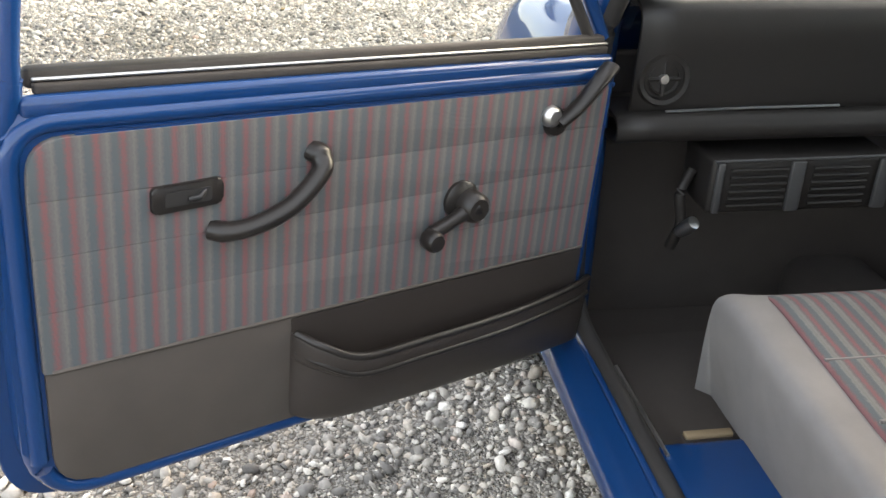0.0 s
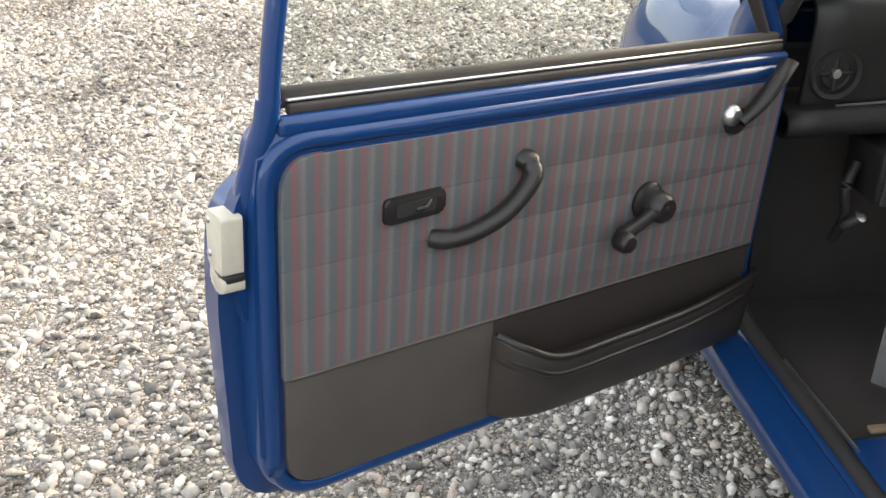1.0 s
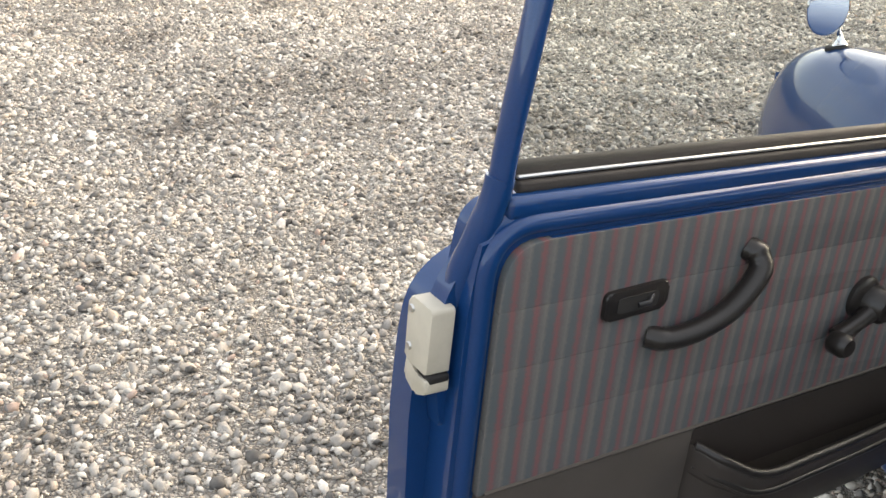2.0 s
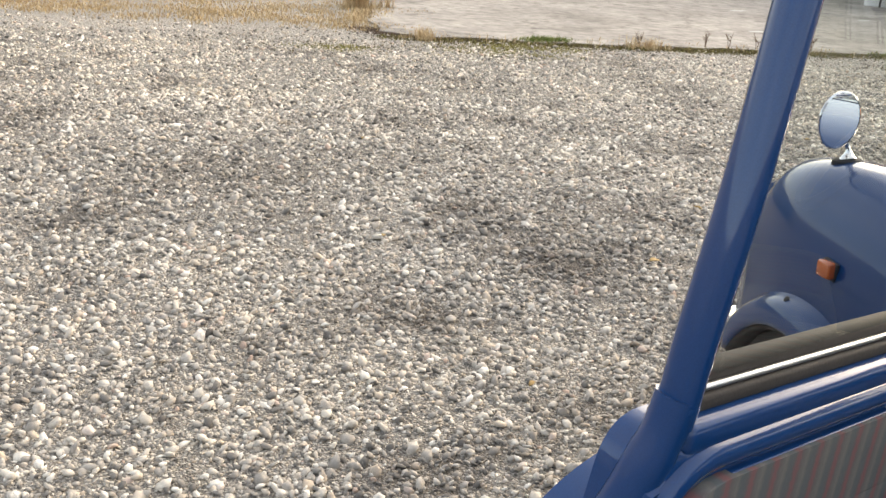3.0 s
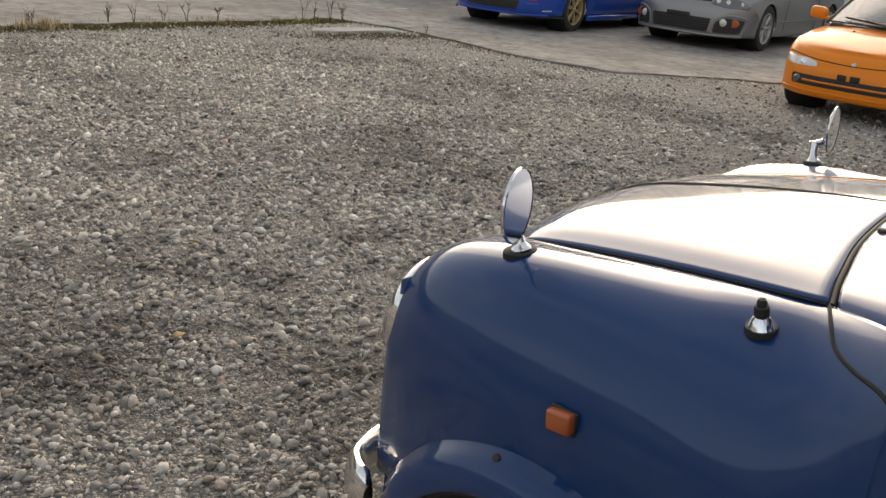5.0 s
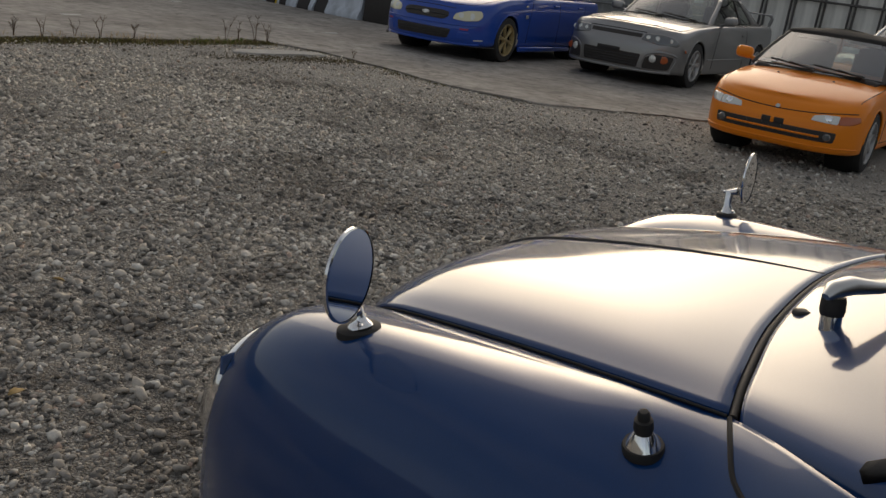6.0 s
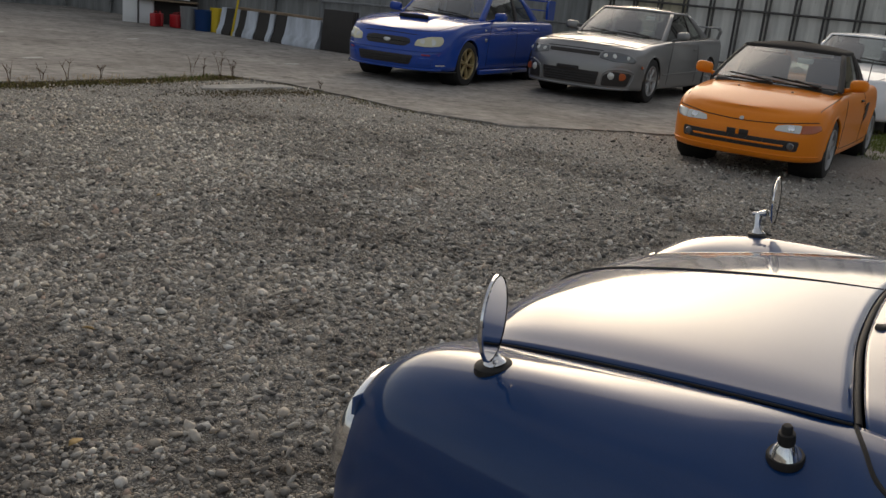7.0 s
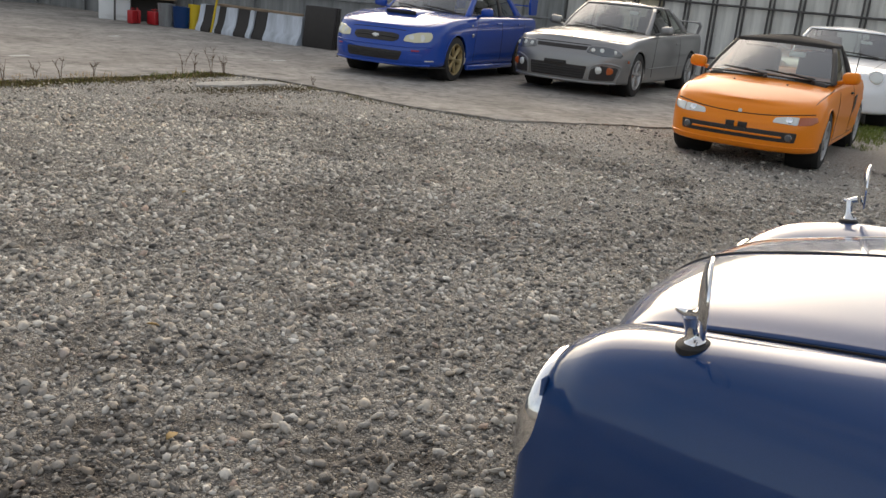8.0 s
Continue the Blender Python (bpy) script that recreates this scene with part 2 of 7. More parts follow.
FELT = grained("aged felt strip", (0.045, 0.038, 0.033), 0.7, 300, 0.001, 0.35)
SOFT_TOP = grained("black soft top cloth", (0.020, 0.018, 0.017), 0.92, 700, 0.001)


def glass(name, tint, rough=0.0, through=0.9, least=0.06):
    m = bpy.data.materials.new(name)
    m.use_nodes = True
    t = m.node_tree
    t.nodes.remove(t.nodes["Principled BSDF"])
    out = t.nodes["Material Output"]
    a, b = t.nodes.new("ShaderNodeBsdfTransparent"), t.nodes.new("ShaderNodeBsdfGlossy")
    a.inputs["Color"].default_value = (*[x * through for x in tint], 1)
    b.inputs["Roughness"].default_value = rough
    w = t.nodes.new("ShaderNodeLayerWeight")
    w.inputs["Blend"].default_value = 0.5
    f = t.nodes.new("ShaderNodeMath")
    f.operation = "MULTIPLY_ADD"
    p = t.nodes.new("ShaderNodeMath")
    p.operation = "POWER"
    p.inputs[1].default_value = 4.0
    t.links.new(w.outputs["Facing"], p.inputs[0])
    t.links.new(p.outputs[0], f.inputs[0])
    f.inputs[1].default_value, f.inputs[2].default_value = 0.85, least
    mx = t.nodes.new("ShaderNodeMixShader")
    t.links.new(f.outputs[0], mx.inputs[0])
    t.links.new(a.outputs[0], mx.inputs[1])
    t.links.new(b.outputs[0], mx.inputs[2])
    t.links.new(mx.outputs[0], out.inputs["Surface"])
    return m


GLASS = glass("clear glass", (0.93, 0.97, 0.95))
TINTED = glass("tinted glass", (0.50, 0.56, 0.54), 0.02, 0.70, 0.12)
SCREEN = glass("screen glass", (0.66, 0.74, 0.71), 0.14, 0.80, 0.20)


def striped(name, axis, pitch, base=(0.140, 0.135, 0.135)):
    """Grey woven cloth with red, teal and pale stripes that run across the axis."""
    m = mat(name, base, 0.92, 0.0, 0.0, 0.25)
    t, n, l, b = nodes_of(m)
    co = object_coords(t)
    sep = n.new("ShaderNodeSeparateXYZ")
    wob = noise_node(t, 260, 2, 0.5, co)
    l.new(co, sep.inputs[0])
    u = math_node(t, "MULTIPLY_ADD", sep.outputs[axis], 1 / pitch)
    u.node.inputs[2].default_value = 40.0
    fr = math_node(t, "FRACT", math_node(t, "ADD", u, math_node(t, "MULTIPLY", math_node(t, "SUBTRACT", wob.outputs["Fac"], 0.5), 0.22)))
    grey, red, teal, pale = base, (0.215, 0.080, 0.085), (0.085, 0.108, 0.120), (0.172, 0.168, 0.158)
    st = ramp_node(t, fr, [(0.0, grey), (0.12, (0.128, 0.105, 0.108)), (0.24, red), (0.33, red), (0.46, (0.105, 0.100, 0.108)), (0.52, teal), (0.70, teal), (0.80, grey), (0.88, pale), (0.96, grey)])
    dot = noise_node(t, 700, 1, 0.5, co)
    c = mix_node(t, st.outputs["Color"], (0.07, 0.075, 0.08), math_node(t, "MULTIPLY", dot.outputs["Fac"], 0.45))
    soil = noise_node(t, 7, 4, 0.6, co)
    l.new(mix_node(t, c, (0.125, 0.118, 0.112), math_node(t, "MULTIPLY", soil.outputs["Fac"], 0.35)), b.inputs["Base Color"])
    wv = n.new("ShaderNodeTexWave")
    wv.inputs["Scale"].default_value, wv.inputs["Distortion"].default_value = 320, 2.0
    l.new(co, wv.inputs["Vector"])
    l.new(bump_node(t, wv.outputs["Fac"], 0.35, 0.0008), b.inputs["Normal"])
    return m


CLOTH = striped("striped door cloth", 0, 0.0315)
SEAT_CLOTH = striped("striped seat cloth", 0, 0.034, (0.20, 0.194, 0.190))


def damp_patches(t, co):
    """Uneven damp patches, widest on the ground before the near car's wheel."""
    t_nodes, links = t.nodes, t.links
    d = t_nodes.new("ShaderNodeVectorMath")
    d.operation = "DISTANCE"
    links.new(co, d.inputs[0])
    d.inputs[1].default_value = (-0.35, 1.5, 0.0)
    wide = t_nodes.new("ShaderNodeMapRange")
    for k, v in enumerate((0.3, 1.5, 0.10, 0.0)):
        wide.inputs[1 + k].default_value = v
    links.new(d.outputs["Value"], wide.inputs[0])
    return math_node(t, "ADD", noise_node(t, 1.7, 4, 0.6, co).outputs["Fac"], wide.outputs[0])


def ground_material():
    """Loose grey gravel: pebbles in pale, grey and brown stone with dark sand between them."""
    m = mat("gravel", (0.2, 0.2, 0.19), 0.9, 0, 0, 0.2)
    t, n, l, b = nodes_of(m)
    co = object_coords(t)
    warp = noise_node(t, 22, 2, 0.5, co)
    mixv = n.new("ShaderNodeVectorMath")
    mixv.operation = "MULTIPLY_ADD"
    l.new(warp.outputs["Color"], mixv.inputs[0])
    mixv.inputs[1].default_value = (0.02, 0.02, 0.0)
    l.new(co, mixv.inputs[2])
    v1, v2 = n.new("ShaderNodeTexVoronoi"), n.new("ShaderNodeTexVoronoi")
    e1 = n.new("ShaderNodeTexVoronoi")
    for v, sc in ((v1, 75), (v2, 150), (e1, 75)):
        v.inputs["Scale"].default_value = sc
        l.new(mixv.outputs[0], v.inputs["Vector"])
    e1.feature = "DISTANCE_TO_EDGE"
    stone = [(0.0, (0.14, 0.134, 0.126)), (0.28, (0.27, 0.258, 0.238)), (0.5, (0.39, 0.374, 0.345)), (0.7, (0.51, 0.488, 0.44)), (0.86, (0.38, 0.325, 0.26)), (0.93, (0.72, 0.69, 0.63))]
    big, small = ramp_node(t, v1.outputs["Color"], stone), ramp_node(t, v2.outputs["Color"], stone)
    pick = noise_node(t, 3.2, 5, 0.65, co)
    sel = ramp_node(t, pick.outputs["Fac"], [(0.42, (0, 0, 0)), (0.58, (1, 1, 1))])
    c = mix_node(t, big.outputs["Color"], small.outputs["Color"], sel.outputs["Color"])
    gap = ramp_node(t, e1.outputs["Distance"], [(0.02, (1, 1, 1)), (0.16, (0, 0, 0))])
    c = mix_node(t, c, (0.11, 0.098, 0.085), math_node(t, "MULTIPLY", gap.outputs["Color"], 0.70))
    patch = noise_node(t, 0.55, 6, 0.62, co)
    pr = ramp_node(t, patch.outputs["Fac"], [(0.36, (0.70, 0.68, 0.66)), (0.5, (0.97, 0.96, 0.95)), (0.66, (1.22, 1.20, 1.16))])
    c = mix_node(t, c, pr.outputs["Color"], 1.0, "MULTIPLY")
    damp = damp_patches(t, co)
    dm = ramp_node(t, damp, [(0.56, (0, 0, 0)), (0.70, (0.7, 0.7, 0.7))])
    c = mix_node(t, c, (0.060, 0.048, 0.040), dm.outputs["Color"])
    # pale trodden sand along the edge of the concrete
    sep = n.new("ShaderNodeSeparateXYZ")
    l.new(co, sep.inputs[0])
    def rise(v, lo, hi):
        r = n.new("ShaderNodeMapRange")
        r.inputs[1].default_value, r.inputs[2].default_value = lo, hi
        l.new(v, r.inputs[0])
        return r.outputs[0]
    edge = math_node(t, "MAXIMUM", rise(sep.outputs[1], 6.5, 7.8), math_node(t, "MAXIMUM", rise(sep.outputs[0], 5.0, 6.3), rise(math_node(t, "ADD", sep.outputs[0], sep.outputs[1]), 9.6, 11.0)))
    edge = math_node(t, "ADD", edge, math_node(t, "MULTIPLY", math_node(t, "SUBTRACT", pick.outputs["Fac"], 0.5), 1.6))
    edge = ramp_node(t, edge, [(0.25, (0, 0, 0)), (0.8, (0.75, 0.75, 0.75))])
    grit = noise_node(t, 60, 5, 0.7, co)
    sand = ramp_node(t, grit.outputs["Fac"], [(0.3, (0.20, 0.182, 0.155)), (0.5, (0.42, 0.39, 0.345)), (0.7, (0.66, 0.63, 0.58))])
    c = mix_node(t, c, sand.outputs["Color"], edge.outputs["Color"])
    l.new(c, b.inputs["Base Color"])
    h = mix_node(t, math_node(t, "MULTIPLY", e1.outputs["Distance"], 2.0), v2.outputs["Distance"], sel.outputs["Color"])
    l.new(bump_node(t, h, 0.9, 0.02), b.inputs["Normal"])
    return m


def concrete_material():
    """Weathered concrete and old asphalt, with cracks, stains and pale worn streaks."""
    m = mat("weathered concrete", (0.24, 0.225, 0.205), 0.88, 0, 0, 0.25)
    t, n, l, b = nodes_of(m)
    co = object_coords(t)
    a, c1 = noise_node(t, 0.7, 6, 0.65, co), noise_node(t, 6, 6, 0.7, co)
    grit = noise_node(t, 160, 3, 0.6, co)
    ra = ramp_node(t, a.outputs["Fac"], [(0.3, (0.21, 0.195, 0.178)), (0.5, (0.33, 0.307, 0.282)), (0.7, (0.45, 0.422, 0.385))])
    rb = ramp_node(t, c1.outputs["Fac"], [(0.32, (0.58, 0.56, 0.54)), (0.5, (0.95, 0.94, 0.92)), (0.68, (1.22, 1.2, 1.16))])
    c = mix_node(t, ra.outputs["Color"], rb.outputs["Color"], 1.0, "MULTIPLY")
    vo = n.new("ShaderNodeTexVoronoi")
    vo.feature = "DISTANCE_TO_EDGE"
    vo.inputs["Scale"].default_value = 0.42
    wv = n.new("ShaderNodeVectorMath")
    wv.operation = "MULTIPLY_ADD"
    l.new(a.outputs["Color"], wv.inputs[0])
    wv.inputs[1].default_value = (1.6, 1.6, 0)
    l.new(co, wv.inputs[2])
    l.new(wv.outputs[0], vo.inputs["Vector"])
    cr = ramp_node(t, vo.outputs["Distance"], [(0.0, (1, 1, 1)), (0.009, (0, 0, 0))])
    c = mix_node(t, c, (0.06, 0.055, 0.048), math_node(t, "MULTIPLY", cr.outputs["Color"], 0.45))
    c = mix_node(t, c, (0.10, 0.095, 0.09), math_node(t, "MULTIPLY", grit.outputs["Fac"], 0.3))
    pit = noise_node(t, 2.1, 8, 0.74, co)
    pr = ramp_node(t, pit.outputs["Fac"], [(0.56, (0, 0, 0)), (0.63, (0.62, 0.62, 0.62))])
    c = mix_node(t, c, (0.105, 0.092, 0.082), pr.outputs["Color"])
    l.new(c, b.inputs["Base Color"])
    l.new(bump_node(t, c1.outputs["Fac"], 0.25, 0.01), b.inputs["Normal"])
    return m


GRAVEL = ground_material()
CONCRETE = concrete_material()


# ---------- ground ----------
def ground_height(x, y):
    """The gravel lies a few centimetres lower round the near car, and rolls gently elsewhere."""
    dip = -0.045 * np.exp(-((x + 0.7) / 1.3) ** 2 - ((y + 0.7) / 1.5) ** 2)
    roll = 0.010 * np.sin(1.3 * x + 0.7) * np.sin(1.1 * y + 0.2)
    near = np.exp(-((x - 2) / 9.0) ** 2 - ((y - 2) / 7.0) ** 2)
    return dip + roll * near


def build_ground():
    xs = np.concatenate([[-900, -200, -60, -25, -12], np.arange(-7, 14.01, 0.25), [18, 26, 60, 200, 900]])
    ys = np.concatenate([[-900, -200, -60, -25, -12], np.arange(-6, 11.01, 0.25), [14, 20, 60, 200, 900]])
    X, Y = np.meshgrid(xs, ys, indexing="ij")
    V = np.stack([X, Y, ground_height(X, Y)], -1).reshape(-1, 3)
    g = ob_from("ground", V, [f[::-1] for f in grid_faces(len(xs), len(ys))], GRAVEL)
    return tagged(g, "loose grey and white gravel over brown sand", "ground", kind="structure")


build_ground()
LOT = [(-0.55, 10.7), (-0.75, 9.2), (-0.7, 8.2), (-0.4, 7.95), (1.6, 7.9), (3.2, 8.05), (4.8, 8.15), (6.05, 8.3), (6.40, 7.6), (6.36, 6.4), (6.28, 5.65), (6.36, 4.9), (6.55, 4.3), (7.35, 3.75), (8.15, 3.18), (9.8, 2.5), (12.5, 2.2), (60, 2.0), (60, 60), (-0.4, 60)]


def build_lot():
    top = []
    for i, (a, b) in enumerate(zip(LOT, LOT[1:] + LOT[:1])):
        d = math.dist(a, b)
        k = max(1, min(40, int(d / 0.22))) if i < 16 else 1
        for j in range(k):
            f = j / k
            jx, jy = (random.uniform(-0.05, 0.05), random.uniform(-0.07, 0.07)) if i < 16 else (0, 0)
            top.append((a[0] + (b[0] - a[0]) * f + jx, a[1] + (b[1] - a[1]) * f + jy))
    return tagged(plate("concrete_yard", top, -0.08, 0.022, CONCRETE, plane="xy", bevel=0.012), "weathered grey concrete yard with cracks and worn edge", "yard", kind="structure")


build_lot()


# ---------- the blue small car ----------
def wing_grid(s):
    """Half of the front wing, from the bonnet gap over the crown and down the side; s: -1 left, 1 right."""
    rows = [
        (-0.62, [(0.655, 0.895), (0.67, 0.87), (0.688, 0.825), (0.703, 0.76), (0.714, 0.65), (0.714, 0.50), (0.705, 0.36), (0.69, 0.24)]),
        (-0.455, [(0.511, 0.853), (0.548, 0.843), (0.592, 0.816), (0.645, 0.772), (0.688, 0.705), (0.712, 0.62), (0.711, 0.50), (0.70, 0.24)]),
        (-0.30, [(0.486, 0.829), (0.535, 0.830), (0.59, 0.815), (0.648, 0.775), (0.690, 0.705), (0.712, 0.62), (0.711, 0.51), (0.70, 0.28)]),
        (-0.15, [(0.458, 0.803), (0.52, 0.815), (0.588, 0.811), (0.648, 0.775), (0.689, 0.705), (0.711, 0.62), (0.710, 0.52), (0.70, 0.32)]),
        (0.0, [(0.425, 0.772), (0.50, 0.794), (0.584, 0.800), (0.645, 0.771), (0.686, 0.702), (0.707, 0.615), (0.707, 0.52), (0.70, 0.34)]),
        (0.12, [(0.395, 0.743), (0.47, 0.768), (0.566, 0.776), (0.630, 0.748), (0.670, 0.685), (0.688, 0.60), (0.688, 0.50), (0.68, 0.33)]),
        (0.20, [(0.372, 0.712), (0.46, 0.740), (0.552, 0.745), (0.612, 0.718), (0.648, 0.662), (0.664, 0.585), (0.665, 0.49), (0.66, 0.32)]),
        (0.250, [(0.355, 0.680), (0.455, 0.706), (0.542, 0.710), (0.596, 0.686), (0.628, 0.637), (0.642, 0.572), (0.645, 0.48), (0.643, 0.31)]),
        (0.272, [(0.35, 0.655), (0.455, 0.684), (0.535, 0.686), (0.583, 0.664), (0.610, 0.622), (0.622, 0.565), (0.624, 0.47), (0.622, 0.30)]),
    ]
    return [[(s * x, nose(y), z) for x, z in row] for y, row in rows]


def nose(y):
    """Draws the front of the body back a little beyond the wing mirrors."""
    return y if y < 0.12 else 0.12 + 0.80 * (y - 0.12)


AXLE, HUB_Z, ARCH_R = -0.172, 0.207, 0.286


def arch_cut(p):
    return (p[1] - AXLE) ** 2 + (p[2] - HUB_Z) ** 2 < ARCH_R ** 2 and p[2] < 0.6


def arch_edge(p):
    d = np.array([p[1] - AXLE, p[2] - HUB_Z])
    if p[2] > 0.6 or abs(np.linalg.norm(d) - ARCH_R) > 0.06:
        return p
    d = d / np.linalg.norm(d) * ARCH_R
    return np.array([p[0], AXLE + d[0], HUB_Z + d[1]])


def small_wheel(parent, side, y, z):
    """A black eight-spoke alloy wheel with a polished lip and a low tyre; its outer face looks along side."""
    steer = radians(-4) if y > -1 else 0.0
    m = Matrix.Translation((side * 0.722, y, z)) @ Matrix.Rotation(steer, 4, "Z") @ Matrix.Rotation(radians(90) * side, 4, "Y") @ Matrix.Scale(1.05, 4)
    wheel = part("wheel", lathe(bmesh.new(), [(0.0, -0.17), (0.12, -0.17), (0.12, -0.10), (0.0, -0.10)], 16, m), GUN, parent)
    turned("tyre", [(0.176, -0.165), (0.214, -0.172), (0.244, -0.165), (0.257, -0.145), (0.260, -0.12), (0.260, -0.045), (0.257, -0.020), (0.244, -0.002), (0.214, 0.005), (0.186, 0.0), (0.176, -0.012), (0.176, -0.165)], TYRE, wheel, m, 56, "black low profile tyre")
    turned("rim", [(0.180, -0.012), (0.185, -0.001), (0.181, 0.004), (0.175, 0.002), (0.171, -0.009)], STEEL, wheel, m, 56, "polished rim lip")
    turned("rim", [(0.171, -0.009), (0.163, -0.022), (0.150, -0.05), (0.144, -0.07), (0.142, -0.15), (0.06, -0.155)], GUN, wheel, m, 40, "black inner barrel")
    for k in range(8):
        a = Matrix.Rotation(2 * math.pi * (k + 0.35) / 8, 4, "Z")
        bm = bmesh.new()
        sec = []
        for r, w, h, d in ((0.045, 0.019, -0.016, 0.03), (0.075, 0.016, -0.016, 0.028), (0.115, 0.019, -0.030, 0.026), (0.150, 0.029, -0.052, 0.024)):
            sec.append([bm.verts.new(m @ a @ Vector((r, w * q[0], h + q[1]))) for q in ((-1, -d), (-1, -0.006), (-0.45, 0.0), (0.45, 0.0), (1, -0.006), (1, -d))])
        for p, q in zip(sec, sec[1:]):
            for i in range(5):
                bm.faces.new((p[i], p[i + 1], q[i + 1], q[i]))
        part("spoke", bm, GUN, wheel)
    turned("hub", [(0.0, -0.012), (0.026, -0.012), (0.031, -0.016), (0.034, -0.03), (0.05, -0.036), (0.052, -0.08)], GUN, wheel, m, 28)
    turned("hub_cap", [(0.0, -0.0085), (0.026, -0.0085), (0.029, -0.0115), (0.029, -0.016)], STEEL, wheel, m, 24, "silver centre badge")
    for k in range(4):
        a = Matrix.Rotation(2 * math.pi * (k + 0.5) / 4, 4, "Z") @ Matrix.Translation((0.062, 0, 0))
        turned("wheel_nut", [(0.0, -0.022), (0.009, -0.022), (0.0105, -0.026), (0.0105, -0.06)], CHROME, wheel, m @ a, 6)
    return wheel


def wing_mirror(parent, s, foot, centre, normal):
    """A round, thin chrome wing mirror on a short cast post, with a pointed knuckle and a black gasket under its foot."""
    n, f = Vector(normal).normalized(), Vector(foot)
    shell = turned("wing_mirror", [(0.0, -0.011), (0.025, -0.0105), (0.045, -0.0075), (0.055, -0.003), (0.0585, 0.0), (0.0585, 0.0035), (0.0560, 0.0045)], CHROME, parent, facing(centre, n), 48, "round chrome wing mirror")
    turned("mirror_glass", [(0.0560, 0.0035), (0.0, 0.0038)], MIRROR, shell, facing(centre, n), 48, "round mirror glass")
    fm = facing(f, (s * 0.10, 0.02, 1)) @ Matrix.Diagonal((1, 1.35, 1, 1))
    turned("gasket", [(0.0, 0.005), (0.019, 0.005), (0.0225, 0.002), (0.023, -0.012)], RUBBER, shell, fm, 28, "black rubber gasket")
    top = f + Vector((s * 0.012, 0.010, 0.046))
    line = [f + Vector((0, 0, 0.003)), f + Vector((s * 0.001, 0.003, 0.012)), f + Vector((s * 0.005, 0.007, 0.028)), top]
    tube("stem", spline(line, 4), [0.0185, 0.0175, 0.0160, 0.0140, 0.0120, 0.0108, 0.0100, 0.0095, 0.0092, 0.0092, 0.0095, 0.0098, 0.0098], CHROME, shell, 16, label="cast chrome post")
    turned("knuckle", [(0.0, 0.024), (0.003, 0.022), (0.006, 0.015), (0.008, 0.006), (0.009, 0.0), (0.009, -0.006), (0.0, -0.010)], CHROME, shell, facing(top + Vector((0, 0.0, 0.002)), (-s * 0.25, 0.95, 0.05)) @ Matrix.Scale(1.0 if s < 0 else 0.7, 4), 18, "pointed chrome knuckle")
    grip = Vector(centre) - n * 0.009 + Vector((-s * 0.018, 0, -0.030))
    tube("mirror_arm", [top, (top + grip) / 2 + Vector((0, 0.004, 0)), grip], [0.0085, 0.0075, 0.0085], CHROME, shell, 12)


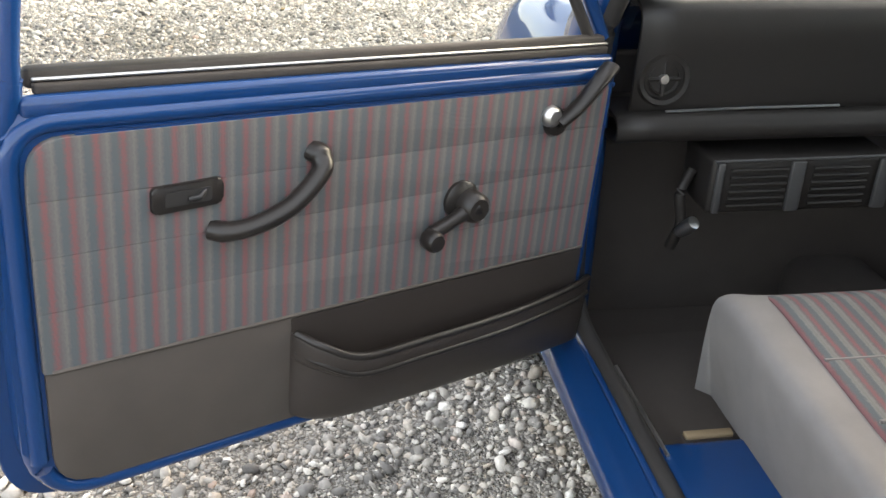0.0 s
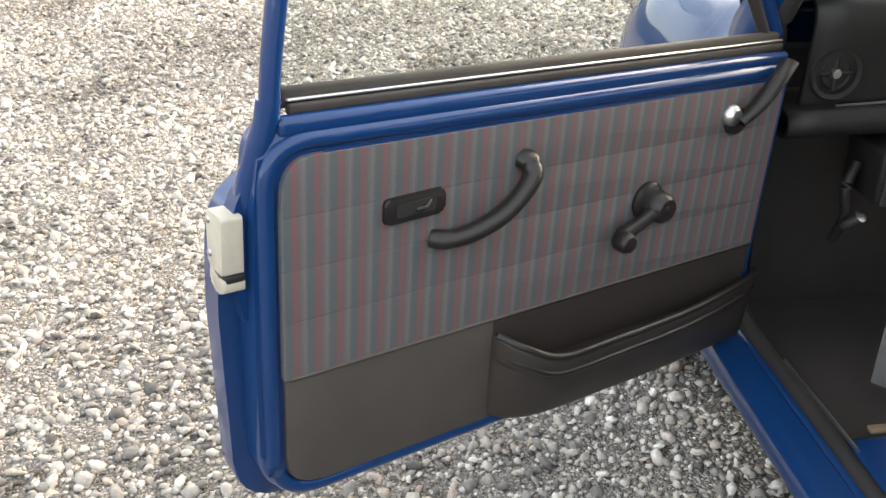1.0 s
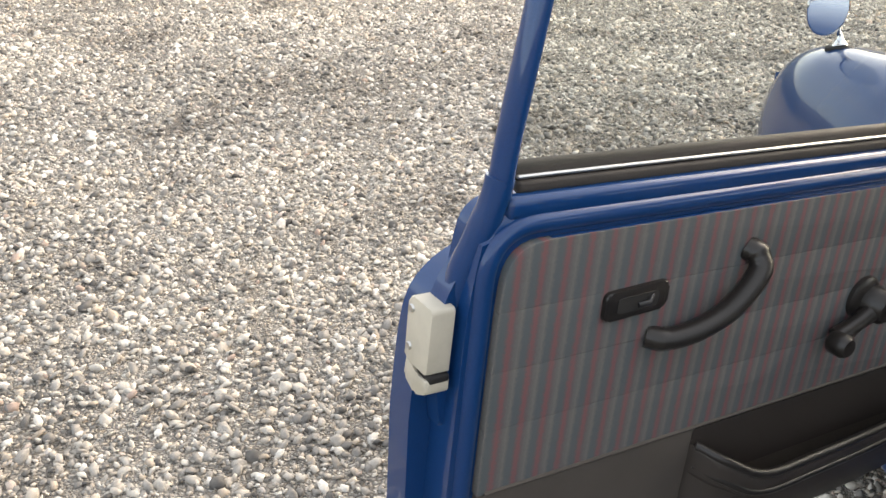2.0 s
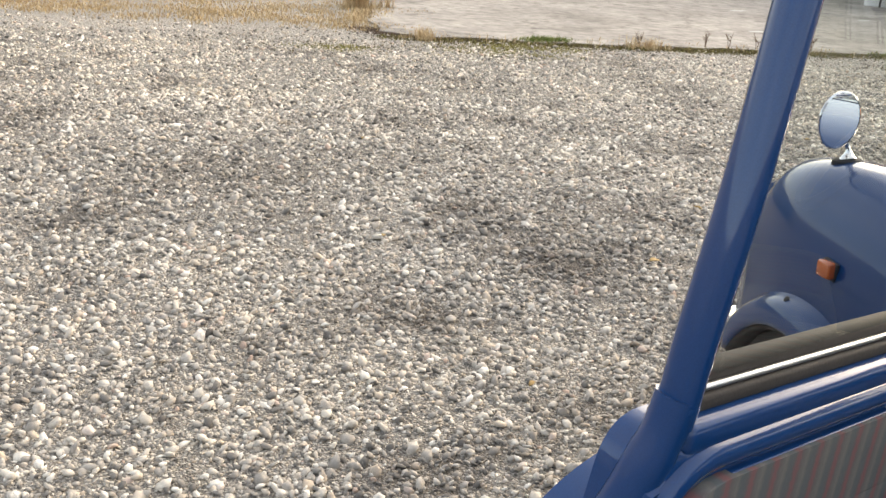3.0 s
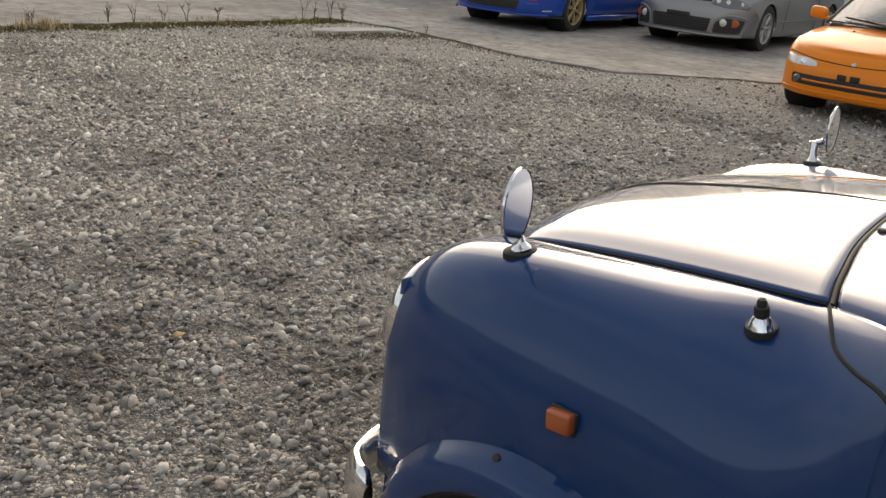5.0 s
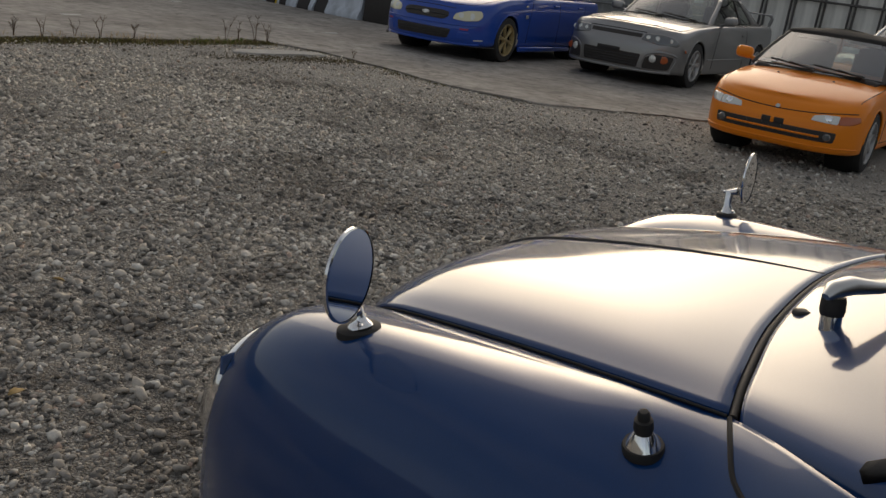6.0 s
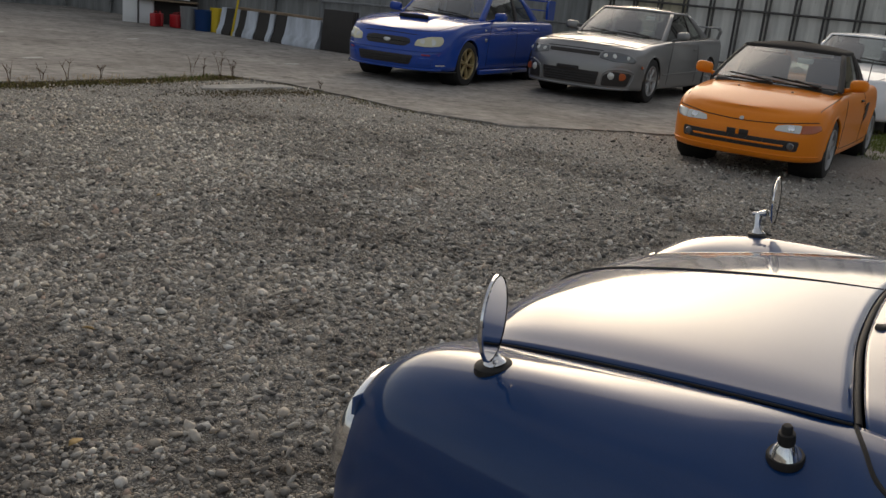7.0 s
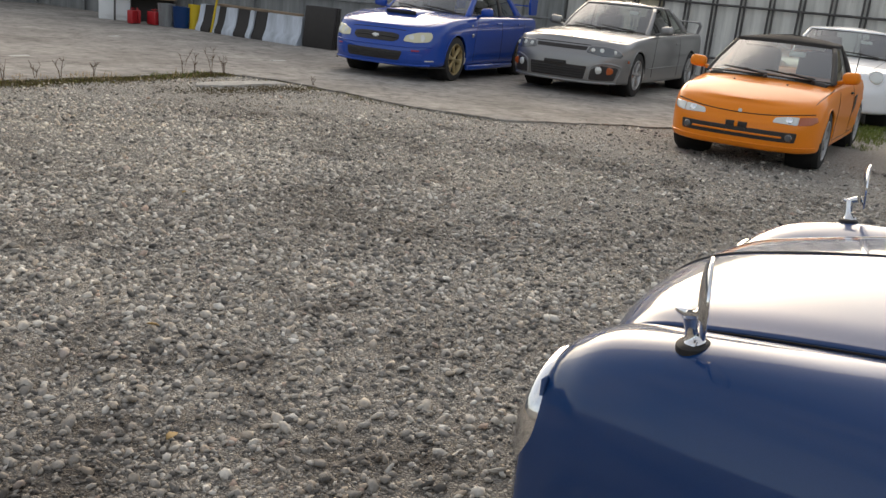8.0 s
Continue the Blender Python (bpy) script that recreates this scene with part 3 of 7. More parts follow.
def build_small_car():
    car = empty("small_car", Matrix.Identity(4), "blue two-door small classic car with its door open", "car")
    # front wings, bonnet, scuttle
    for s in (-1, 1):
        skin("front_wing", wing_grid(s), 9, 5, BLUE, car, thick=0.006, cut=arch_cut, edge=arch_edge, flip=s < 0)
        # wheel arch flare
        rows = []
        for k in range(25):
            a = radians(27 + 173 * k / 24)
            c, d = math.cos(a), math.sin(a)
            fade = 0.35 + 0.65 * math.sin(math.pi * min(1.0, 0.08 + k / 22))
            prof = [(0.700, ARCH_R + 0.060), (0.713, ARCH_R + 0.052), (0.728 + 0.012 * fade, ARCH_R + 0.036), (0.736 + 0.018 * fade, ARCH_R + 0.010), (0.738 + 0.018 * fade, ARCH_R - 0.010), (0.724 + 0.018 * fade, ARCH_R - 0.016), (0.68, ARCH_R - 0.006)]
            rows.append([(s * x, AXLE + r * c, HUB_Z + r * d) for x, r in prof])
        skin("wheel_arch", rows, 2, 3, BLUE, car, "painted wheel arch flare", thick=0.003, flip=s > 0)
        under = []
        for k in range(25):
            a = radians(27 + 173 * k / 24)
            c, d = math.cos(a), math.sin(a)
            under.append([(s * x, AXLE + r * c, HUB_Z + r * d) for x, r in ((0.742, ARCH_R - 0.016), (0.735, ARCH_R - 0.026), (0.70, ARCH_R - 0.022), (0.66, ARCH_R - 0.01))])
        skin("arch_liner", under, 2, 2, RUBBER, car, thick=0.003)
        for k in (0.30, 0.62, 0.86):
            a = radians(27 + 173 * k)
            c, d = math.cos(a), math.sin(a)
            turned("flare_screw", [(0.0, 0.004), (0.006, 0.003), (0.0075, 0.0)], BLACK, car, facing((s * 0.728, AXLE + (ARCH_R + 0.045) * c, HUB_Z + (ARCH_R + 0.045) * d), (s, 0.3 * c, 0.6 * d)), 12)
        small_wheel(car, s, AXLE, HUB_Z)
        small_wheel(car, s, AXLE - 2.036, HUB_Z + 0.01)
        # inner arch
        part("wheel_housing", lathe(bmesh.new(), [(0.0, 0.0), (0.30, 0.0), (0.30, 0.12)], 32, Matrix.Translation((s * 0.45, AXLE, HUB_Z + 0.02)) @ Matrix.Rotation(radians(90) * s, 4, "Y")), DARK, car)
        # side indicator
        ind = part("side_indicator", bm_box(bmesh.new(), (s * 0.721, -0.203, 0.637), (0.020, 0.042, 0.034), 0.006, Matrix.Rotation(radians(-6), 4, "X")), AMBER, car, "amber side indicator lens")
        box("indicator_base", (s * 0.712, -0.203, 0.636), (0.008, 0.045, 0.037), BLACK, ind, 0.002)
        # head lamp
        lm = facing((s * 0.534, nose(0.252), 0.606), (s * 0.08, 1, 0.18)) @ Matrix.Scale(1.06, 4)
        lamp = turned("head_lamp", [(0.0, 0.045), (0.04, 0.041), (0.07, 0.03), (0.086, 0.016), (0.088, 0.0)], LAMP, car, lm, 40, "round clear head lamp")
        turned("lamp_rim", [(0.084, 0.022), (0.092, 0.026), (0.102, 0.019), (0.108, 0.002), (0.109, -0.03)], CHROME, lamp, lm, 48, "chrome head lamp ring")
        turned("front_indicator", [(0.0, 0.02), (0.022, 0.018), (0.03, 0.008), (0.031, -0.01)], AMBER, car, facing((s * 0.53, nose(0.262), 0.44), (0, 1, 0)), 24)
    wing_mirror(car, -1, (-0.586, 0.002, 0.800), (-0.640, -0.020, 0.890), (0.28, -0.96, 0.06))
    wing_mirror(car, 1, (0.592, 0.002, 0.802), (0.622, -0.016, 0.888), (0.14, -1.0, 0.06))
    half = [
        (-0.448, -0.376, [(0.506, 0.855), (0.42, 0.869), (0.25, 0.882), (0.0, 0.889)]),
        (-0.30, -0.262, [(0.481, 0.833), (0.40, 0.853), (0.245, 0.868), (0.0, 0.875)]),
        (-0.15, -0.13, [(0.452, 0.807), (0.375, 0.830), (0.235, 0.847), (0.0, 0.853)]),
        (0.0, 0.0, [(0.418, 0.776), (0.35, 0.800), (0.22, 0.819), (0.0, 0.826)]),
        (0.12, 0.122, [(0.388, 0.746), (0.33, 0.767), (0.21, 0.788), (0.0, 0.795)]),
        (0.195, 0.208, [(0.365, 0.715), (0.31, 0.734), (0.20, 0.755), (0.0, 0.763)]),
        (0.240, 0.262, [(0.348, 0.682), (0.29, 0.698), (0.19, 0.718), (0.0, 0.727)]),
        (0.262, 0.288, [(0.343, 0.655), (0.28, 0.667), (0.19, 0.680), (0.0, 0.687)]),
    ]
    grid = []
    for ye, yc, pts in half:
        row = [(-x * 1.0045, nose(ye + (yc - ye) * (1 - (x / pts[0][0]) ** 2)), z + 0.0012) for x, z in pts]
        row += [(-x, y, z) for x, y, z in row[-2::-1]]
        grid.append(row)
    skin("bonnet", grid, 8, 6, BLUE, car, "smooth blue bonnet", thick=0.004)
    rear = spline(grid[0], 8)
    tube("bonnet_seal", [(x, y - 0.006, z - 0.005) for x, y, z in rear], 0.0052, RUBBER, car, 8, label="black rubber bonnet seal")
    crest = spline([row[3] for row in grid[:7]], 6)
    tube("bonnet_strip", [(x + 0.012, y, z + 0.0005) for x, y, z in crest], [0.0006 + 0.0028 * min(1.0, i / 18) for i in range(len(crest))], RUBBER, car, 8, label="thin dark strip along the bonnet crest")
    for s in (0, -1):
        edge = spline([row[s] for row in grid], 6)
        tube("bonnet_gap", [(x * 1.004, y, z - 0.0035) for x, y, z in edge], 0.0018, DARK, car, 6, label="dark shut line along the bonnet")
    for s in (-1, 1):
        fine = surf(wing_grid(s), 9, 5)
        wing_tree = BVHTree.FromPolygons([tuple(v) for v in fine.reshape(-1, 3)], grid_faces(*fine.shape[:2]))
        line = spline([(s * 0.511, -0.452, 0.852), (s * 0.556, -0.473, 0.845), (s * 0.594, -0.496, 0.831), (s * 0.625, -0.530, 0.825), (s * 0.662, -0.579, 0.823), (s * 0.690, -0.612, 0.800)], 6)
        tube("panel_seam", [wing_tree.find_nearest(Vector(p))[0] for p in line], 0.0030, DARK, car, 6, label="dark seam between wing and scuttle")
        tube("trim_strip", spline([(s * 0.742, -0.428, 0.478), (s * 0.724, -0.49, 0.556), (s * 0.716, -0.56, 0.648), (s * 0.712, -0.60, 0.70)], 4), [0.0075] * 4 + [0.0065] * 9, RUBBER, car, 8, label="black rubber strip behind the arch")
    # scuttle between bonnet and windscreen
    rows = []
    for f in (0.0, 0.2, 0.55, 1.0):
        row = []
        for x, y, z in [grid[0][0]] + list(grid[0][1:-1]) + [grid[0][-1]]:
            k = 1 + 0.22 * f * (abs(x) / 0.506) ** 2
            back = -0.0125 - 0.14 * f - 0.05 * f * (abs(x) / 0.506) ** 2
            row.append((x * k, y + back, z + 0.004 + 0.055 * f - 0.012 * f * (abs(x) / 0.506) ** 3))
        rows.append(row)
    rows = [[(r[0][0] * 1.06, r[0][1] - 0.02, r[0][2] - 0.045)] + r + [(r[-1][0] * 1.06, r[-1][1] - 0.02, r[-1][2] - 0.045)] for r in rows]
    skin("scuttle", rows, 6, 6, BLUE, car, thick=0.006, flip=True)
    # windscreen with rubber surround
    low = [(-0.60, -0.665, 0.915), (-0.40, -0.575, 0.955), (0, -0.535, 0.972), (0.40, -0.575, 0.955), (0.60, -0.665, 0.915)]
    high = [(-0.505, -0.96, 1.27), (-0.34, -0.90, 1.285), (0, -0.875, 1.292), (0.34, -0.90, 1.285), (0.505, -0.96, 1.27)]
    mid = [tuple((np.array(a) + np.array(b)) / 2) for a, b in zip(low, high)]
    ws = skin("windscreen", [low, mid, high], 4, 6, GLASS, car, "curved clear windscreen")
    ws.visible_shadow = False
    ring = list(spline(low, 6)) + list(spline(high[::-1], 6))
    tube("windscreen_seal", ring + ring[:1], 0.017, RUBBER, car, 8, label="black windscreen rubber")
    tube("seal_trim", [(x, y + 0.008, z + 0.013) for x, y, z in ring + ring[:1]], 0.004, STEEL, car, 6)
    # wipers, washer jets, aerial
    for x, tipx in ((-0.285, 0.27), (0.20, 0.52)):
        y, z = -0.472, 0.886
        sm = facing((x, y, z), (0.03, 0.12, 1))
        pivot = turned("wiper", [(0.0, 0.044), (0.011, 0.043), (0.0125, 0.036), (0.0125, 0.006), (0.021, 0.005), (0.023, 0.002), (0.0235, -0.012)], CHROME, car, sm, 24, "chrome wiper spindle and arm")
        turned("spindle_gasket", [(0.0235, 0.001), (0.0255, 0.0), (0.026, -0.012)], RUBBER, pivot, sm, 24)
        turned("spindle_nut", [(0.0, 0.060), (0.013, 0.059), (0.0145, 0.055), (0.015, 0.042), (0.013, 0.036), (0.0, 0.036)], BLACK, pivot, sm, 20, "black spindle nut")
        head = bm_tube(bmesh.new(), [(x - 0.024, y + 0.010, z + 0.062), (x - 0.012, y + 0.006, z + 0.070), (x + 0.012, y - 0.004, z + 0.074), (x + 0.05, y - 0.028, z + 0.072), (x + 0.22, y - 0.10, z + 0.085)], [0.006, 0.013, 0.015, 0.010, 0.004], 10, 0.75)
        sharpen(part("wiper_arm", head, STEEL, pivot, "worn bright wiper arm"), 50)
        tube("wiper_blade", [(x + 0.05, y - 0.085, z + 0.078), (x + 0.24, y - 0.118, z + 0.090), (tipx + 0.2, y - 0.15, z + 0.088)], 0.006, BLACK, pivot, 6, 1.4)
    for s in (-1, 1):
        part("washer_jet", bm_box(bmesh.new(), (s * 0.226, -0.420, 0.893), (0.020, 0.020, 0.012), 0.004, Matrix.Rotation(radians(45), 4, "Z")), BLACK, car, "small black washer jet")
    m = facing((-0.583, -0.397, 0.820), (-0.28, 0.06, 1)) @ Matrix.Diagonal((0.76, 0.76, 0.66, 1))
    aerial = turned("aerial", [(0.0, 0.034), (0.006, 0.033), (0.010, 0.028), (0.017, 0.018), (0.022, 0.008), (0.024, 0.004)], CHROME, car, m, 28, "chrome aerial base with a black stub")
    turned("aerial_gasket", [(0.0, 0.004), (0.027, 0.004), (0.0285, -0.001), (0.028, -0.012)], RUBBER, aerial, m, 28)
    turned("aerial_stub", [(0.0, 0.066), (0.006, 0.065), (0.0085, 0.060), (0.0085, 0.050), (0.0125, 0.049), (0.0135, 0.034), (0.012, 0.026), (0.0, 0.026)], RUBBER, aerial, m, 20, "black rubber aerial stub")
    # front panel, grille, bumper
    fp = [[(x, nose(0.262) - 0.02 * (abs(x) / 0.62) ** 2, z) for x in (-0.632, -0.40, 0, 0.40, 0.632)] for z in (0.24, 0.42, 0.55, 0.69)]
    skin("front_panel", fp, 3, 4, BLUE, car, thick=0.006, flip=True)
    box("grille", (0, nose(0.274), 0.56), (0.66, 0.012, 0.19), BLACK, car, 0.004)
    for k in range(7):
        tube("grille_bar", [(-0.33, nose(0.288), 0.485 + 0.025 * k), (0.33, nose(0.288), 0.485 + 0.025 * k)], 0.005, CHROME, car, 6)
    bl = spline([(x, nose(y), 0.290) for x, y in ((-0.70, 0.20), (-0.685, 0.26), (-0.64, 0.31), (-0.50, 0.345), (0, 0.365), (0.50, 0.345), (0.64, 0.31), (0.685, 0.26), (0.70, 0.20))], 5)
    tube("front_bumper", bl, [0.010, 0.016] + [0.020] * (len(bl) - 4) + [0.016, 0.010], CHROME, car, 14, 2.6, label="chrome front bumper")
    build_cabin(car)
    build_door(car)
    return car


def build_cabin(car):
    """The body behind the front: sill, posts, roof, far side, tail, floor, dash and passenger seat."""
    # sill with its step and seal on the open side
    prof = [(-0.70, 0.205), (-0.708, 0.222), (-0.70, 0.236), (-0.672, 0.240), (-0.652, 0.246), (-0.642, 0.262)]
    skin("sill", [[(x, y, z + 0.02 * (y < -1.9)) for x, z in prof] for y in (-0.60, -0.9, -1.3, -1.75)], 4, 3, BLUE, car, "blue painted door sill", thick=0.02, flip=False)
    box("sill_bottom", (-0.665, -1.17, 0.185), (0.06, 1.15, 0.04), BLUE, car, 0.008)
    tube("sill_lip", [(-0.706, -0.585, 0.244), (-0.704, -0.63, 0.232), (-0.706, -0.9, 0.226), (-0.706, -1.72, 0.226)], 0.006, BLUE, car, 6)
    seal = spline([(-0.575, -0.93, 1.26), (-0.61, -0.83, 1.10), (-0.645, -0.72, 0.93), (-0.655, -0.68, 0.80), (-0.655, -0.665, 0.55), (-0.655, -0.675, 0.36), (-0.648, -0.72, 0.29), (-0.640, -0.82, 0.268), (-0.638, -1.0, 0.264), (-0.638, -1.70, 0.264)], 5)
    tube("door_seal", seal, 0.017, RUBBER, car, 8, label="worn black door seal")
    tube("scuff_trim", [(-0.622, -0.86, 0.275), (-0.618, -1.12, 0.277)], 0.004, STEEL, car, 6)
    # A-post and screen pillar, both sides
    for s in (-1, 1):
        post = [[(s * 0.706, -0.60, z0), (s * 0.700, -0.665, z0), (s * 0.655, -0.675, z0), (s * 0.62, -0.66, z0)] for z0 in (0.23, 0.45, 0.65, 0.80)] + [[(s * 0.685, -0.625, 0.91), (s * 0.68, -0.70, 0.91), (s * 0.645, -0.715, 0.91), (s * 0.61, -0.68, 0.91)], [(s * 0.60, -0.79, 1.10), (s * 0.605, -0.845, 1.10), (s * 0.58, -0.85, 1.10), (s * 0.555, -0.81, 1.10)], [(s * 0.525, -0.95, 1.275), (s * 0.545, -0.99, 1.275), (s * 0.525, -1.0, 1.275), (s * 0.49, -0.965, 1.275)]]
        skin("a_post", post, 5, 3, BLUE, car, thick=0.006, flip=s > 0)
    # roof
    roof = []
    for y, w, z in ((-0.93, 0.50, 1.285), (-1.1, 0.54, 1.315), (-1.6, 0.56, 1.325), (-2.1, 0.54, 1.31), (-2.35, 0.49, 1.275)):
        roof.append([(-w, y, z - 0.055), (-w * 0.93, y, z - 0.015), (-w * 0.6, y, z), (0, y, z + 0.008), (w * 0.6, y, z), (w * 0.93, y, z - 0.015), (w, y, z - 0.055)])
    skin("roof", roof, 5, 4, BLUE, car, thick=0.02, flip=True)
    # rear quarters, far side and tail
    for s in (-1, 1):
        y0 = -1.76 if s < 0 else -0.60
        ys = [y0, -1.95, -2.25, -2.5, -2.66] if s < 0 else [-0.60, -1.1, -1.7, -2.25, -2.5, -2.66]
        rows = []
        for y in ys:
            t = max(0, (-y - 2.25) / 0.41)
            rows.append([(s * x * (1 - 0.16 * t * t), y, z + 0.06 * t * (z < 0.4)) for x, z in ((0.69, 0.22), (0.705, 0.36), (0.714, 0.55), (0.712, 0.72), (0.695, 0.84), (0.665, 0.905))])
        ry, rz, rr = AXLE - 2.036, HUB_Z + 0.01, 0.30
        def cut(p, ry=ry, rz=rz):
            return (p[1] - ry) ** 2 + (p[2] - rz) ** 2 < rr * rr
        skin("side_panel", rows, 8, 5, BLUE, car, thick=0.01, cut=cut, flip=s > 0)
        part("wheel_housing", lathe(bmesh.new(), [(0.0, 0.0), (0.30, 0.0), (0.30, 0.24)], 32, Matrix.Translation((s * 0.47, ry, rz)) @ Matrix.Rotation(radians(90) * s, 4, "Y")), DARK, car)
        bpost = [(s * 0.665, y0 if s < 0 else -1.76, 0.90), (s * 0.535, -1.80, 1.27)]
        tube("b_post", bpost, 0.03, BLUE, car, 8)
        tube("c_post", [(s * 0.63, -2.52, 0.90), (s * 0.50, -2.33, 1.25)], 0.045, BLUE, car, 8)
        side = [[(s * 0.662, -1.78, 0.90), (s * 0.645, -2.5, 0.90)], [(s * 0.535, -1.82, 1.25), (s * 0.505, -2.31, 1.25)]]
        g = skin("quarter_window", side, 2, 2, GLASS, car)
        g.visible_shadow = False
        tube("roof_gutter", [(s * 0.51, -0.93, 1.245), (s * 0.555, -1.2, 1.262), (s * 0.567, -1.7, 1.268), (s * 0.545, -2.2, 1.252)], 0.009, CHROME, car, 6)
    tail = [[(x, -2.66 + 0.06 * (abs(x) / 0.6) ** 2 + dy, z) for x in (-0.60, -0.35, 0, 0.35, 0.60)] for z, dy in ((0.26, 0.02), (0.5, 0.0), (0.75, 0.03), (0.905, 0.10))]
    skin("tail_panel", tail, 4, 4, BLUE, car, thick=0.01)
    rw = skin("rear_window", [[(-0.60, -2.54, 0.91), (0, -2.58, 0.92), (0.60, -2.54, 0.91)], [(-0.48, -2.35, 1.25), (0, -2.38, 1.27), (0.48, -2.35, 1.25)]], 4, 4, GLASS, car)
    rw.visible_shadow = False
    # far-side door glass line and windows
    fw = skin("side_window", [[(0.66, -0.74, 0.90), (0.66, -1.74, 0.90)], [(0.555, -0.98, 1.25), (0.535, -1.78, 1.25)]], 2, 2, GLASS, car)
    fw.visible_shadow = False
    # floor, bulkhead, tunnel, rear bulkhead
    floor = [[(x, y, 0.17 + (0.012 * math.sin(9 * x))) for x in (-0.64, -0.3, 0.3, 0.64)] for y in (-0.35, -1.0, -1.7, -2.3)]
    skin("cabin_floor", floor, 4, 4, CARPET, car, thick=0.02, flip=True)
    box("bulkhead", (0, -0.47, 0.46), (1.14, 0.03, 0.62), CARPET, car, 0.01)
    box("tunnel", (0, -1.2, 0.22), (0.20, 1.5, 0.14), CARPET, car, 0.05, seg=3)
    box("cross_member", (-0.32, -1.20, 0.235), (0.62, 0.24, 0.085), BLUE, car, 0.02, seg=3, label="blue painted seat cross member")
    box("floor_mat", (-0.40, -0.86, 0.192), (0.42, 0.44, 0.012), CARPET, car, 0.004)
    box("carpet_edge", (-0.53, -1.072, 0.276), (0.085, 0.016, 0.010), grained("tan carpet backing", (0.20, 0.15, 0.09), 0.95, 300, 0.003), car, 0.003)
    # dash: padded top, parcel shelf rail, vents, trim strip, radio box
    dash = [[(x, y, z) for x in (-0.60, -0.3, 0.1, 0.60)] for y, z in ((-0.60, 0.885), (-0.64, 0.905), (-0.695, 0.905), (-0.712, 0.875), (-0.706, 0.80), (-0.70, 0.735), (-0.69, 0.715))]
    skin("dashboard", dash, 4, 4, DASH, car, "black padded dashboard", thick=0.012, flip=False)
    rail = [[(x, y, z) for x in (-0.63, -0.3, 0.1, 0.63)] for y, z in ((-0.60, 0.712), (-0.705, 0.712), (-0.728, 0.706), (-0.734, 0.693), (-0.728, 0.680), (-0.70, 0.674), (-0.60, 0.674))]
    skin("parcel_shelf", rail, 4, 4, DASH, car, "black padded parcel shelf", thick=0.01)
    tube("dash_trim", [(-0.535, -0.716, 0.722), (-0.38, -0.717, 0.726), (-0.20, -0.717, 0.727)], 0.0028, STEEL, car, 6, label="thin bright dash trim")
    tube("screen_trim", [(-0.585, -0.705, 0.925), (-0.3, -0.69, 0.93), (0.1, -0.68, 0.932)], 0.004, STEEL, car, 6)
    vm = facing((-0.548, -0.712, 0.783), (0, -1, 0.05))
    vent = turned("air_vent", [(0.046, -0.012), (0.050, 0.004), (0.046, 0.012), (0.038, 0.010), (0.034, -0.004), (0.0, -0.006)], DASH, car, vm, 32, "round black air vent")
    turned("vent_ring", [(0.025, 0.004), (0.028, 0.008), (0.031, 0.004)], DASH, vent, vm, 24)
    tube("vent_bar", [vm @ Vector((-0.03, 0, 0.006)), vm @ Vector((0.03, 0, 0.006))], 0.004, DASH, vent, 6)
    tube("vent_bar", [vm @ Vector((0, -0.03, 0.006)), vm @ Vector((0, 0.03, 0.006))], 0.004, DASH, vent, 6)
    turned("vent_knob", [(0.0, 0.014), (0.008, 0.013), (0.010, 0.004)], STEEL, vent, vm, 16)
    rad = box("heater_unit", (-0.27, -0.70, 0.59), (0.36, 0.13, 0.105), DASH, car, 0.008, label="black under-dash unit with grey frames")
    grey = grained("dull grey plastic", (0.055, 0.055, 0.056), 0.4)
    for x in (-0.435, -0.285, -0.11):
        box("frame_bar", (x, -0.768, 0.59), (0.028 if x > -0.4 else 0.014, 0.01, 0.10), grey, rad, 0.003)
    for x in (-0.36, -0.20):
        for k in range(6):
            tube("slat", [(x - 0.055, -0.770, 0.555 + 0.014 * k), (x + 0.055, -0.770, 0.555 + 0.014 * k)], 0.0035, DASH, rad, 6)
    tube("frame_edge", [(-0.45, -0.768, 0.643), (-0.10, -0.768, 0.645)], 0.003, grey, rad, 6)
    tube("cable", spline([(-0.46, -0.70, 0.60), (-0.485, -0.72, 0.56), (-0.475, -0.72, 0.50), (-0.48, -0.70, 0.44)], 6), 0.011, DASH, car, 8)
    turned("connector", [(0.0, 0.03), (0.013, 0.028), (0.015, 0.0), (0.010, -0.02), (0.0, -0.021)], STEEL, car, facing((-0.472, -0.735, 0.495), (0.3, -0.6, 0.7)), 14, "bright metal connector")
    turned("steering_wheel", [(0.17, -0.012), (0.185, -0.014), (0.193, 0.0), (0.185, 0.014), (0.17, 0.012)], DASH, car, facing((0.32, -0.93, 0.80), (0, -0.75, 0.66)), 40)
    for s in (-1, 1):
        seat(car, s)


